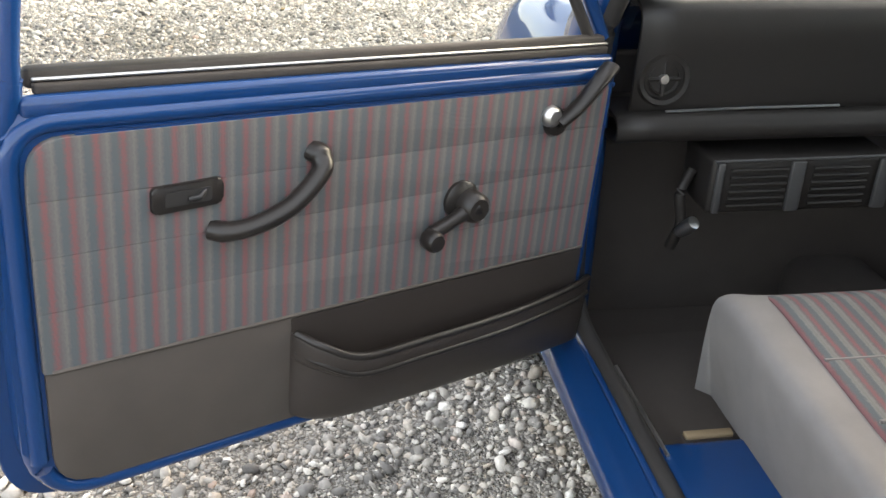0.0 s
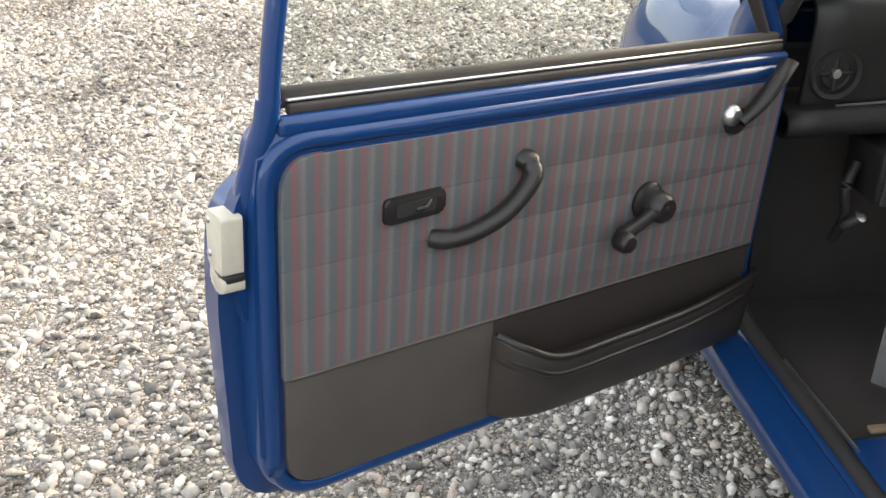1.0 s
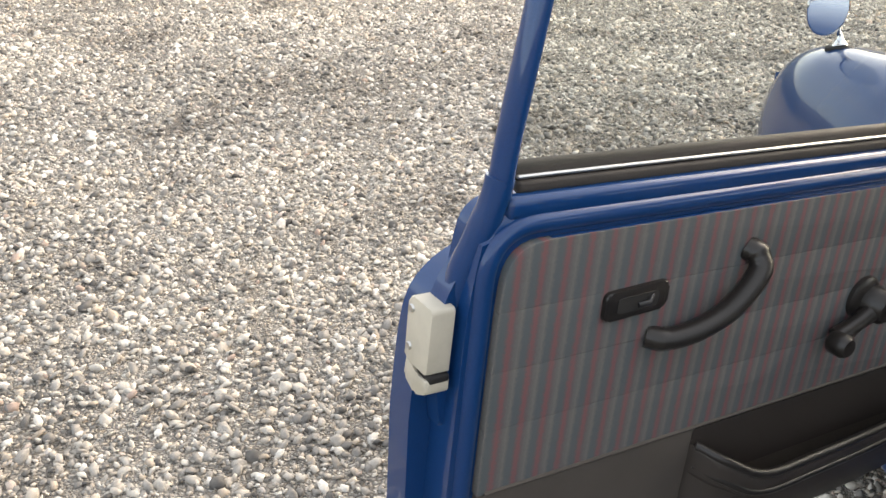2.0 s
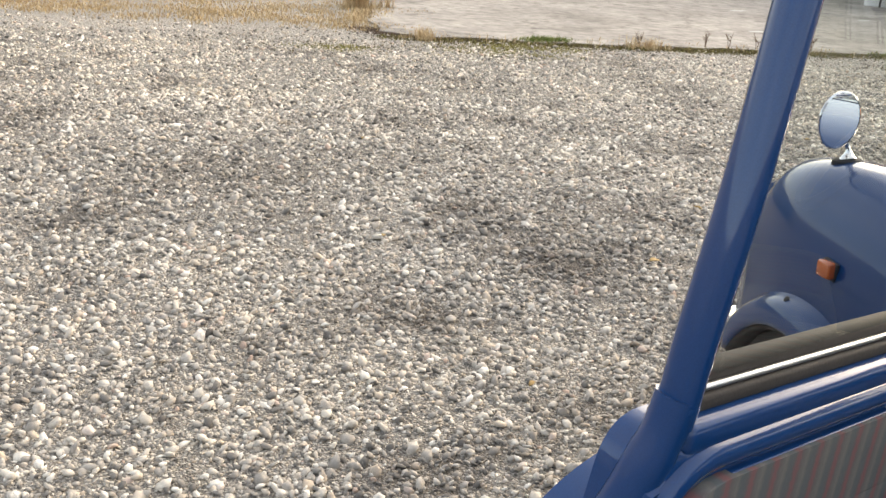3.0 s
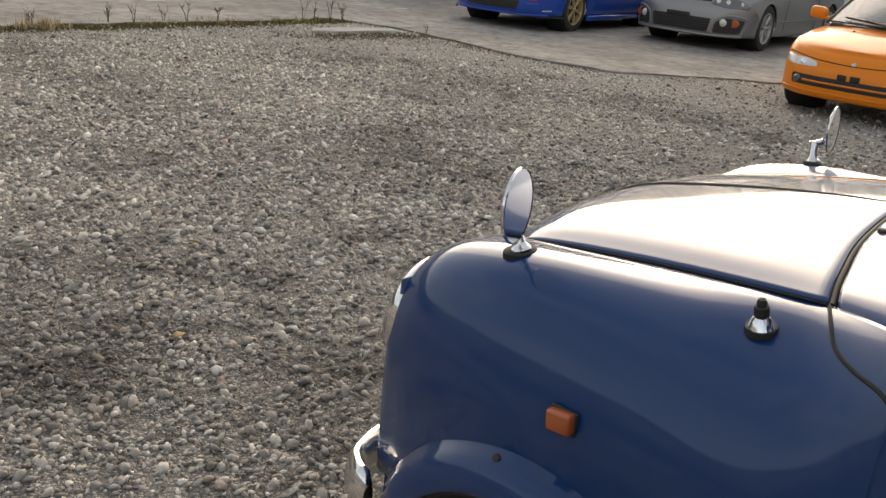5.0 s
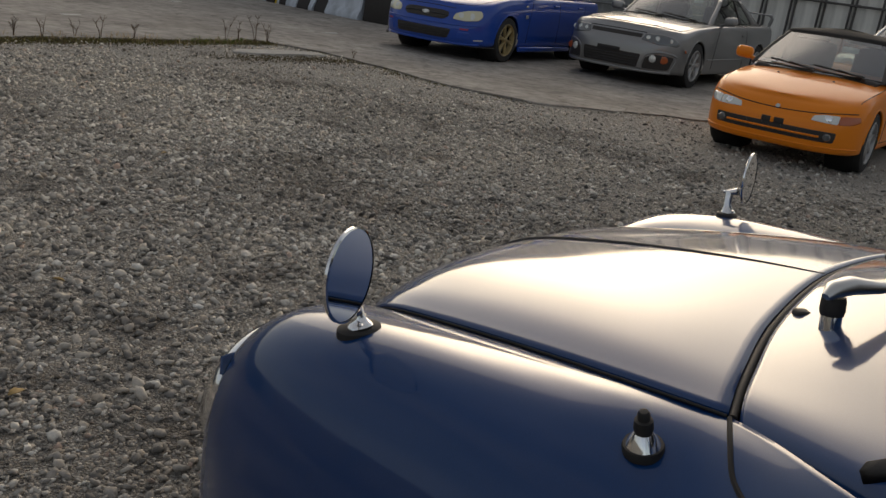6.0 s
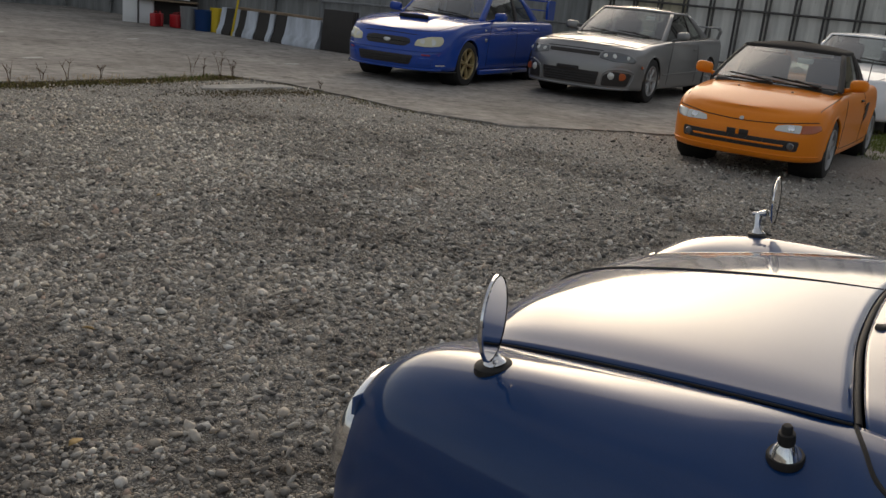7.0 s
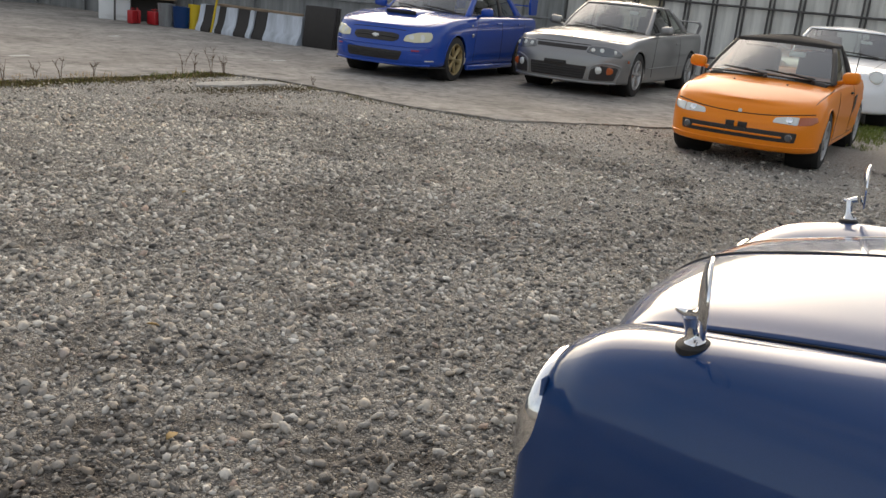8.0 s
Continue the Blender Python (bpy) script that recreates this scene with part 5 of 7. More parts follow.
def cabin_top(car, low, high, material, roof_mat=None, bow=(0.16, 0.10), crown=0.045, posts=(0.07, 1.52, 1.58, 1.84), trim=None):
    """Roof, pillars and glass on one curved form. low, high: (y front, half width front, z front, y rear, half width rear, z rear) at the waist and at the roof edge.
    posts: half width of the front post, the middle post's two edges, the rear post's front edge, along a measure that runs 0..1 over the screen, 1..2 over the side, 2..3 over the rear."""
    ap, b0, b1, cp = posts
    roof_mat, trim = roof_mat or material, trim or material
    def ring(q, bf, br, bulge):
        yf, wf, zf, yr, wr, zr = q
        def at(s):
            if s <= 1:
                return np.array((wf * s, yf + bf * (1 - s * s), zf + 0.012 * (1 - s * s)))
            if s <= 2:
                f = s - 1
                return np.array((wf + (wr - wf) * f + bulge * math.sin(math.pi * f), yf + (yr - yf) * f, zf + (zr - zf) * f))
            f = 3 - s
            return np.array((wr * f, yr - br * (1 - f * f), zr + 0.012 * (1 - f * f)))
        return at
    base, edge = ring(low, bow[0], bow[1], 0.02), ring(high, bow[0] * 0.45, bow[1] * 0.5, 0.015)
    ym = (high[0] + high[3]) / 2
    def at(s, t):
        if t <= 1:
            p = base(s) * (1 - t) + edge(s) * t
            k = 1 + 0.022 * math.sin(math.pi * t)
            return (p[0] * k, ym + (p[1] - ym) * k, p[2])
        e, f = edge(s), t - 1
        return (e[0] * (1 - f), e[1] + (ym - e[1]) * f, e[2] + crown * (1 - (1 - f) ** 2))
    marks = [0, 1 - ap, 1 + ap * 0.6, b0, b1, cp, 2.12, 3]
    names = ["windscreen", "front_post", "side_window", "middle_post", "quarter_window", "rear_post", "rear_window"]
    ss = [0.0]
    for p, q in zip(marks, marks[1:]):
        ss += list(np.linspace(p, q, max(3, int((q - p) * 12)))[1:])
    ts = [0.0, 0.05, 0.2, 0.4, 0.6, 0.8, 0.94, 1.0, 1.05, 1.15, 1.35, 1.65, 1.999]
    parts = {}
    for i in range(len(ss) - 1):
        sm = (ss[i] + ss[i + 1]) / 2
        nm = names[max(k for k in range(7) if marks[k] <= sm)]
        for j in range(len(ts) - 1):
            tm = (ts[j] + ts[j + 1]) / 2
            for side in (1, -1):
                key = ("roof", 0) if tm > 0.94 else (nm, 0 if nm in ("windscreen", "rear_window") else side)
                quad = [at(ss[i], ts[j]), at(ss[i + 1], ts[j]), at(ss[i + 1], ts[j + 1]), at(ss[i], ts[j + 1])]
                parts.setdefault(key, []).append([(x * side, y, z) for x, y, z in quad])
    for (nm, side), quads in parts.items():
        bm = bmesh.new()
        for q in quads:
            bm.faces.new([bm.verts.new(p) for p in q])
        bmesh.ops.remove_doubles(bm, verts=bm.verts[:], dist=0.0004)
        if nm in ("windscreen", "rear_window"):
            m, lab = SCREEN, "curved tinted " + nm.replace("_", " ")
        elif nm in ("side_window", "quarter_window"):
            m, lab = TINTED, "tinted side glass"
        elif nm == "middle_post":
            m, lab = BLACK, ""
        elif nm == "roof" or (nm == "rear_post" and roof_mat is not material):
            m, lab = roof_mat, ""
        else:
            m, lab = trim, ""
        ob = part(nm, bm, m, car, lab)
        if m not in (SCREEN, TINTED):
            so = ob.modifiers.new("thickness", "SOLIDIFY")
            so.thickness, so.offset = 0.014, 0.2
    for s0, s1, sides in ((-(1 - ap), 1 - ap, (1,)), (1 + ap * 0.6, b0, (1, -1)), (b1, cp, (1, -1))):
        for side in sides:
            sweep = np.linspace(s0, s1, 17)
            loop = [at(abs(s), 0.05) + (np.sign(s) or 1,) for s in sweep] + [at(abs(s), 0.94) + (np.sign(s) or 1,) for s in sweep[::-1]]
            loop = [(x * (g if s0 < 0 else side), y, z) for x, y, z, g in loop]
            tube("glass_seal", loop + loop[:1], 0.008, BLACK, car, 6, label="black glass seal")
    # dark interior: dash roll, two seats with head rests
    yf, wf, zf, yr, wr, zr = low
    box("dash_roll", (0, yf - 0.05, zf - 0.03), (wf * 1.8, 0.30, 0.10), BLACK, car, 0.04, seg=3)
    box("cabin_trim", (0, (yf + yr) / 2 - 0.1, zf - 0.16), (wf * 1.75, abs(yr - yf) * 0.8, 0.16), BLACK, car, 0.05)
    for s in (-1, 1):
        box("car_seat", (s * wf * 0.5, ym - 0.12, zf + 0.04), (0.44, 0.14, 0.46), BLACK, car, 0.06, Matrix.Rotation(radians(14), 4, "X"), seg=3)
        box("head_rest", (s * wf * 0.5, ym - 0.19, zf + 0.31), (0.24, 0.09, 0.15), BLACK, car, 0.04, seg=3)
    return at


def paper_notice(car, at, s, t, w, h):
    """A paper notice lying against the inside of the screen."""
    o, u, v = Vector(at(abs(s), t)), Vector(at(abs(s) + 0.05, t)), Vector(at(abs(s), t + 0.05))
    g = -1 if s < 0 else 1
    o.x, u.x, v.x = g * o.x, g * u.x, g * v.x
    a = (u - o).normalized()
    b = (v - o - a * (v - o).dot(a)).normalized()
    n = a.cross(b)
    n = n if n.y > 0 else -n
    c = o - n * 0.010
    bm = bmesh.new()
    lo = [bm.verts.new(c + a * w * p / 2 + b * h * q / 2) for p, q in ((-1, -1), (1, -1), (1, 1), (-1, 1))]
    hi = [bm.verts.new(x.co - n * 0.002) for x in lo]
    bm.faces.new(lo)
    bm.faces.new(hi[::-1])
    for i in range(4):
        bm.faces.new((lo[i], lo[(i + 1) % 4], hi[(i + 1) % 4], hi[i]))
    return part("screen_notice", bm, PAPER, car, "white paper notice in the screen")


def door_mirror(car, s, x, y, z, material, size=(0.20, 0.10, 0.13)):
    bm = bm_box(bmesh.new(), (s * x, y, z), size, min(size) * 0.46, Matrix.Rotation(s * radians(14), 4, "Z") @ Matrix.Rotation(s * radians(-5), 4, "Y"), 5)
    mr = part("door_mirror", bm, material, car)
    g = facing((s * x, y - size[1] * 0.5 - 0.001, z), (s * -0.22, -1, 0)) @ Matrix.Diagonal((size[0] * 0.42, size[2] * 0.40, 1, 1))
    turned("mirror_glass", [(0.0, 0.002), (1.0, 0.0), (1.0, -0.01)], MIRROR, mr, g, 24)
    tube("mirror_arm", [(s * (x - size[0] * 0.85), y - 0.03, z - size[2] * 0.62), (s * (x - size[0] * 0.3), y, z - size[2] * 0.28)], [0.034, 0.026], material, mr, 8, 0.7)


def wipers(car, at):
    """Two black wipers lying at the foot of the screen."""
    for s0, s1 in ((-0.72, 0.02), (-0.02, 0.72)):
        line = []
        for k in range(7):
            s = s0 + (s1 - s0) * k / 6
            x, y, z = at(abs(s), 0.05 + 0.10 * (k / 6))
            line.append((math.copysign(x, s), y + 0.018, z + 0.014))
        w = tube("wiper", line, [0.012, 0.011, 0.010, 0.009, 0.009, 0.009, 0.008], BLACK, car, 6)
        x, y, z = line[0]
        turned("wiper_spindle", [(0.0, 0.03), (0.016, 0.028), (0.02, 0.0)], BLACK, w, facing((x, y + 0.04, z - 0.03), (0, 0.4, 1)), 12)
        tube("wiper_arm", [(x, y + 0.045, z - 0.005), (line[3][0], line[3][1] + 0.03, line[3][2] + 0.012)], 0.008, BLACK, w, 6)


def lens(car, name, pts, shell, material, label="", lift=0.008, radius=0.012):
    """A lamp or grille laid on the nose of a shell: an outline in x-z, sunk at its rim and slightly domed."""
    corners, o = rounded(pts, radius, 4), []
    for a, b in zip(corners, corners[1:] + corners[:1]):
        k = max(1, int(math.dist(a, b) / 0.03))
        o += [(a[0] + (b[0] - a[0]) * i / k, a[1] + (b[1] - a[1]) * i / k) for i in range(k)]
    cx, cz = sum(p[0] for p in o) / len(o), sum(p[1] for p in o) / len(o)
    bm = bmesh.new()
    def on(x, z, up):
        hit = shell.ray_cast(Vector((x, 3.0, z)), Vector((0, -1, 0)))
        y = hit[0].y if hit[0] else 0.4
        return bm.verts.new((x, y + up, z))
    rings = []
    for f, up in ((1.0, -0.012), (1.0, lift * 0.6), (0.96, lift), (0.85, lift * 1.1), (0.72, lift * 1.2), (0.6, lift * 1.2), (0.48, lift * 1.25), (0.36, lift * 1.25), (0.24, lift * 1.25), (0.12, lift * 1.25)):
        rings.append([on(cx + (x - cx) * f, cz + (z - cz) * f, up) for x, z in o])
    mid = on(cx, cz, lift * 1.25)
    n = len(o)
    for a, b in zip(rings, rings[1:]):
        for i in range(n):
            bm.faces.new((a[i], a[(i + 1) % n], b[(i + 1) % n], b[i]))
    for i in range(n):
        bm.faces.new((rings[-1][i], rings[-1][(i + 1) % n], mid))
    return sharpen(part(name, bm, material, car, label), 40)


def on_nose(shell, x, z, up=0.0):
    hit = shell.ray_cast(Vector((x, 3.0, z)), Vector((0, -1, 0)))
    return (x, (hit[0].y if hit[0] else 0.4) + up, z)


def nose_bar(car, name, shell, pts, r, material, up=0.008, label=""):
    line = spline([(x, z) for x, z in pts], 5)
    return tube(name, [on_nose(shell, x, z, up) for x, z in line], r, material, car, 8, label=label)


def reflectors(lamp, shell, s, spots, z):
    """Bright bowls behind a lamp's cover."""
    for x, r in spots:
        turned("reflector", [(0.0, 0.007), (r * 0.7, 0.005), (r, 0.0)], LAMP, lamp, facing(on_nose(shell, s * x, z, 0.012), (s * 0.25, 1, 0.3)), 18)


def reshape(car, rise):
    """Lifts every part of a car but its wheels by rise(y, z)."""
    for ob in car.children_recursive:
        if ob.type == "MESH" and ob.name.split(".")[0] not in ("wheel", "rim", "spoke", "hub", "brake_disc", "wheel_housing", "arch_lip"):
            for v in ob.data.vertices:
                v.co.z += rise(v.co.y, v.co.z)


def ease(v, a, b):
    f = min(1.0, max(0.0, (v - a) / (b - a)))
    return f * f * (3 - 2 * f)


def rally_saloon(m):
    car = empty("saloon_car", m, "rally blue four-door saloon with gold wheels and a bonnet scoop", "car")
    lo = [(-3.5, 0.22), (-2.5, 0.19), (0, 0.19), (0.93, 0.20)]
    def level(z):
        return [(-3.5, z + 0.05), (-2.5, z), (0, z), (0.93, z)]
    rings = [(0.16, 0.16, 0.2, lo), (0.035, 0.03, 0.06, level(0.225)), (0.012, 0.0, 0.02, level(0.33)), (0.004, 0.0, 0.0, level(0.46)),
             (0.0, 0.022, 0.0, [(-3.5, 0.60), (-2, 0.58), (0, 0.56), (0.93, 0.52)]),
             (0.0, 0.050, 0.0, [(-3.5, 0.74), (-2, 0.70), (-0.5, 0.68), (0.3, 0.63), (0.93, 0.575)]),
             (0.010, 0.085, 0.02, [(-3.5, 0.86), (-2, 0.82), (-0.8, 0.80), (0, 0.765), (0.5, 0.70), (0.93, 0.635)]),
             (0.034, 0.125, 0.05, [(-3.5, 0.92), (-2, 0.905), (-0.8, 0.88), (0, 0.84), (0.5, 0.765), (0.93, 0.685)]),
             (0.075, 0.155, 0.08, [(-3.5, 0.945), (-2, 0.935), (-0.8, 0.915), (0, 0.872), (0.5, 0.798), (0.93, 0.712)]),
             (0.26, 0.160, 0.09, [(-3.5, 0.965), (-2, 0.95), (-0.8, 0.945), (0, 0.892), (0.5, 0.820), (0.93, 0.735)]),
             (0.56, 0.160, 0.09, [(-3.5, 0.975), (-2, 0.96), (-0.8, 0.955), (0, 0.905), (0.5, 0.832), (0.93, 0.745)]),
             (0.875, 0.160, 0.09, [(-3.5, 0.98), (-2, 0.96), (-0.8, 0.958), (0, 0.908), (0.5, 0.835), (0.93, 0.748)])]
    sh = car_hull(car, hull_grid(0.93, 0.30, -3.0, -3.50, 0.87, rings), BLUE_FAR, (0.0, -2.525), 0.315)
    for y in (0.0, -2.525):
        for s in (-1, 1):
            road_wheel(car, s * 0.862, y, 0.315, 0.225, 0.21, GOLD, 6, "twin")
    at = cabin_top(car, (-0.62, 0.71, 0.925, -2.86, 0.66, 0.965), (-1.20, 0.575, 1.375, -2.20, 0.55, 1.375), BLUE_FAR)
    wipers(car, at)
    paper_notice(car, at, -0.36, 0.74, 0.17, 0.12)
    for s in (-1, 1):
        door_mirror(car, s, 0.93, -0.80, 1.00, BLUE_FAR)
        lm = lens(car, "head_lamp", [(s * 0.43, 0.575), (s * 0.60, 0.565), (s * 0.755, 0.585), (s * 0.775, 0.655), (s * 0.745, 0.715), (s * 0.60, 0.705), (s * 0.45, 0.655)], sh, LAMP_YELLOW, "large aged head lamp", 0.012, 0.028)
        reflectors(lm, sh, s, ((0.53, 0.042), (0.66, 0.05)), 0.632)
        lens(car, "fog_cover", [(s * 0.50, 0.30), (s * 0.69, 0.305), (s * 0.69, 0.42), (s * 0.53, 0.42)], sh, BLUE_FAR, "", 0.010, 0.03)
        lens(car, "sticker", [(s * 0.56, 0.445), (s * 0.66, 0.445), (s * 0.66, 0.468), (s * 0.56, 0.468)], sh, RED_STICKER, "small dull red sticker", 0.003, 0.004)
        lens(car, "bumper_slit", [(s * 0.72, 0.30), (s * 0.80, 0.305), (s * 0.80, 0.325), (s * 0.72, 0.32)], sh, LAMP, "pale corner marker", 0.003, 0.004)
        seam_side(car, "door_gap", sh, s, [(-0.60, 0.27), (-0.60, 0.50), (-0.63, 0.72), (-0.70, 0.87)])
        seam_side(car, "door_gap", sh, s, [(-1.62, 0.27), (-1.62, 0.60), (-1.60, 0.88)])
        seam_side(car, "door_gap", sh, s, [(-2.36, 0.60), (-2.52, 0.72), (-2.58, 0.88)])
        seam_side(car, "flank_crease", sh, s, [(0.42, 0.69), (-0.6, 0.735), (-1.6, 0.76), (-2.9, 0.80)], 0.006, BLUE_FAR, -0.002)
        box("side_badge", (s * 0.876, -0.50, 0.655), (0.006, 0.07, 0.05), STEEL, car, 0.002)
        box("side_lamp", (s * 0.875, -0.46, 0.80), (0.010, 0.05, 0.03), LAMP, car, 0.004)
        for y in (-1.46, -2.34):
            seam_side(car, "door_handle", sh, s, [(y + 0.08, 0.835), (y, 0.838), (y - 0.08, 0.835)], 0.016, BLUE_FAR, 0.008)
        box("side_skirt", (s * 0.855, -1.26, 0.185), (0.06, 1.75, 0.075), BLUE_FAR, car, 0.02)
        seam_top(car, "bonnet_gap", sh, [(s * 0.36, 0.74), (s * 0.62, 0.62), (s * 0.745, 0.30), (s * 0.775, -0.1), (s * 0.775, -0.5)])
        tube("lip_winglet", [(s * 0.66, 0.80, 0.20), (s * 0.80, 0.60, 0.205), (s * 0.90, 0.42, 0.21)], 0.018, BLACK, car, 6, 0.5)
    nose_bar(car, "bonnet_gap", sh, [(-0.42, 0.715), (-0.2, 0.722), (0, 0.725), (0.2, 0.722), (0.42, 0.715)], 0.005, DARK, 0.0)
    up = lens(car, "upper_grille", [(-0.30, 0.555), (0.30, 0.555), (0.365, 0.60), (0.35, 0.655), (0.25, 0.672), (-0.25, 0.672), (-0.35, 0.655), (-0.365, 0.60)], sh, BLACK, "black mesh upper grille", 0.006, 0.02)
    nose_bar(up, "grille_trim", sh, [(-0.35, 0.612), (-0.2, 0.618), (0, 0.62), (0.2, 0.618), (0.35, 0.612)], 0.006, GUN, 0.012)
    turned("emblem", [(0.0, 0.01), (0.032, 0.008), (0.04, 0.0)], STEEL, up, facing(on_nose(sh, 0, 0.618, 0.014), (0, 1, 0.2)) @ Matrix.Diagonal((1.5, 0.7, 1, 1)), 20)
    lw = lens(car, "lower_grille", [(-0.40, 0.295), (0.40, 0.295), (0.45, 0.44), (-0.45, 0.44)], sh, BLACK, "black lower intake", 0.006, 0.03)
    for z in (0.335, 0.37, 0.405):
        nose_bar(lw, "grille_bar", sh, [(-0.42, z), (-0.2, z), (0.2, z), (0.42, z)], 0.007, GUN, 0.010)
    nose_bar(car, "bumper_crease", sh, [(-0.78, 0.512), (-0.6, 0.505), (-0.4, 0.50), (0, 0.498), (0.4, 0.50), (0.6, 0.505), (0.78, 0.512)], 0.009, BLUE_FAR, 0.001)
    nose_bar(car, "front_lip", sh, [(-0.76, 0.232), (-0.5, 0.225), (0, 0.222), (0.5, 0.225), (0.76, 0.232)], 0.022, BLUE_FAR, 0.006)
    rows = [[(x * w, y, z + h * (1 - abs(x) ** 5)) for x in (-1, -0.92, -0.8, -0.5, 0, 0.5, 0.8, 0.92, 1)] for y, w, z, h in ((0.175, 0.275, 0.868, 0.0), (0.185, 0.282, 0.872, 0.072), (0.10, 0.285, 0.878, 0.082), (-0.15, 0.285, 0.905, 0.062), (-0.38, 0.28, 0.93, 0.026), (-0.50, 0.27, 0.938, 0.006))]
    scoop = skin("bonnet_scoop", rows, 5, 4, BLUE_FAR, car, flip=True)
    box("scoop_mouth", (0, 0.190, 0.915), (0.49, 0.02, 0.052), DARK, scoop, 0.012)
    wing = box("rear_spoiler", (0, -3.28, 1.30), (1.44, 0.24, 0.03), BLUE_FAR, car, 0.012)
    box("spoiler_blade", (0, -3.18, 1.14), (1.30, 0.12, 0.022), BLUE_FAR, wing, 0.008)
    for s in (-1, 1):
        plate("spoiler_end", rounded([(-3.42, 0.99), (-3.14, 0.99), (-3.10, 1.20), (-3.16, 1.315), (-3.42, 1.315)], 0.03, 4), s * 0.70 - 0.02, s * 0.70 + 0.02, BLUE_FAR, wing, 0.006, plane="yz")
    reshape(car, lambda y, z: -0.04 * ease(y, -0.1, 0.9) * ease(z, 0.15, 0.40))
    return car


def silver_coupe(m):
    car = empty("coupe_car", m, "silver grey two-door sports coupe with dusty paint", "car")
    def level(z):
        return [(-3.7, z + 0.06), (-2.7, z), (0, z), (0.99, z)]
    rings = [(0.16, 0.16, 0.2, level(0.17)), (0.030, 0.02, 0.06, level(0.195)), (0.010, 0.0, 0.02, level(0.29)), (0.004, 0.0, 0.0, level(0.41)),
             (0.0, 0.015, 0.0, [(-3.7, 0.58), (-2, 0.55), (0, 0.52), (0.99, 0.485)]),
             (0.002, 0.055, 0.0, [(-3.7, 0.72), (-2, 0.68), (-0.5, 0.65), (0.4, 0.58), (0.99, 0.525)]),
             (0.010, 0.085, 0.02, [(-3.7, 0.84), (-2, 0.80), (-0.8, 0.775), (0, 0.725), (0.5, 0.645), (0.99, 0.575)]),
             (0.034, 0.130, 0.05, [(-3.7, 0.91), (-2, 0.88), (-0.8, 0.845), (0, 0.795), (0.5, 0.705), (0.99, 0.615)]),
             (0.075, 0.165, 0.08, [(-3.7, 0.94), (-2, 0.905), (-0.8, 0.875), (0, 0.822), (0.5, 0.735), (0.99, 0.640)]),
             (0.26, 0.175, 0.09, [(-3.7, 0.955), (-2, 0.92), (-0.8, 0.895), (0, 0.840), (0.5, 0.758), (0.99, 0.660)]),
             (0.56, 0.175, 0.09, [(-3.7, 0.965), (-2, 0.93), (-0.8, 0.905), (0, 0.852), (0.5, 0.770), (0.99, 0.668)]),
             (0.865, 0.175, 0.09, [(-3.7, 0.968), (-2, 0.93), (-0.8, 0.908), (0, 0.855), (0.5, 0.773), (0.99, 0.670)])]
    sh = car_hull(car, hull_grid(0.99, 0.30, -3.15, -3.68, 0.86, rings, 3.7), SILVER, (0.0, -2.72), 0.315)
    rim = mat("satin silver rim", (0.42, 0.41, 0.40), 0.35, 0.7)
    for y in (0.0, -2.72):
        for s in (-1, 1):
            road_wheel(car, s * 0.852, y, 0.315, 0.215, 0.21, rim, 7, "twin")
    at = cabin_top(car, (-0.68, 0.71, 0.875, -3.05, 0.66, 0.95), (-1.30, 0.575, 1.295, -2.15, 0.54, 1.295), SILVER, posts=(0.06, 1.52, 1.56, 1.80))
    wipers(car, at)
    paper_notice(car, at, -0.5, 0.74, 0.14, 0.10)
    for s in (-1, 1):
        door_mirror(car, s, 0.92, -0.92, 0.965, SILVER)
        lm = lens(car, "head_lamp", [(s * 0.385, 0.525), (s * 0.62, 0.505), (s * 0.80, 0.510), (s * 0.815, 0.555), (s * 0.74, 0.600), (s * 0.60, 0.612), (s * 0.42, 0.606)], sh, SMOKED, "slim smoked head lamp", 0.010, 0.016)
        reflectors(lm, sh, s, ((0.47, 0.030), (0.585, 0.034), (0.735, 0.030)), 0.556)
        hs = lens(car, "bumper_opening", [(s * 0.47, 0.235), (s * 0.76, 0.24), (s * 0.795, 0.42), (s * 0.60, 0.44), (s * 0.49, 0.38)], sh, BLACK, "black bumper recess", 0.004, 0.03)
        turned("fog_lamp", [(0.0, 0.016), (0.040, 0.010), (0.050, 0.0)], LAMP, hs, facing(on_nose(sh, s * 0.585, 0.375, 0.006), (s * 0.25, 1, 0)), 20)
        turned("front_indicator", [(0.0, 0.014), (0.05, 0.010), (0.058, 0.0)], AMBER, hs, facing(on_nose(sh, s * 0.705, 0.372, 0.006), (s * 0.45, 1, 0)) @ Matrix.Diagonal((1.15, 0.9, 1, 1)), 20)
        nose_bar(car, "bumper_rib", sh, [(s * 0.46, 0.225), (s * 0.465, 0.33), (s * 0.50, 0.42), (s * 0.62, 0.458), (s * 0.79, 0.445), (s * 0.805, 0.36), (s * 0.77, 0.225)], 0.010, SILVER, 0.004)
        seam_side(car, "door_gap", sh, s, [(-0.66, 0.25), (-0.66, 0.50), (-0.70, 0.70), (-0.76, 0.83)])
        seam_side(car, "door_gap", sh, s, [(-1.98, 0.25), (-2.0, 0.60), (-1.96, 0.86)])
        seam_side(car, "side_moulding", sh, s, [(-0.42, 0.40), (-1.4, 0.41), (-2.28, 0.42)], 0.010, SILVER, 0.002)
        seam_side(car, "door_handle", sh, s, [(-1.74, 0.765), (-1.82, 0.768), (-1.90, 0.765)], 0.015, SILVER, 0.006)
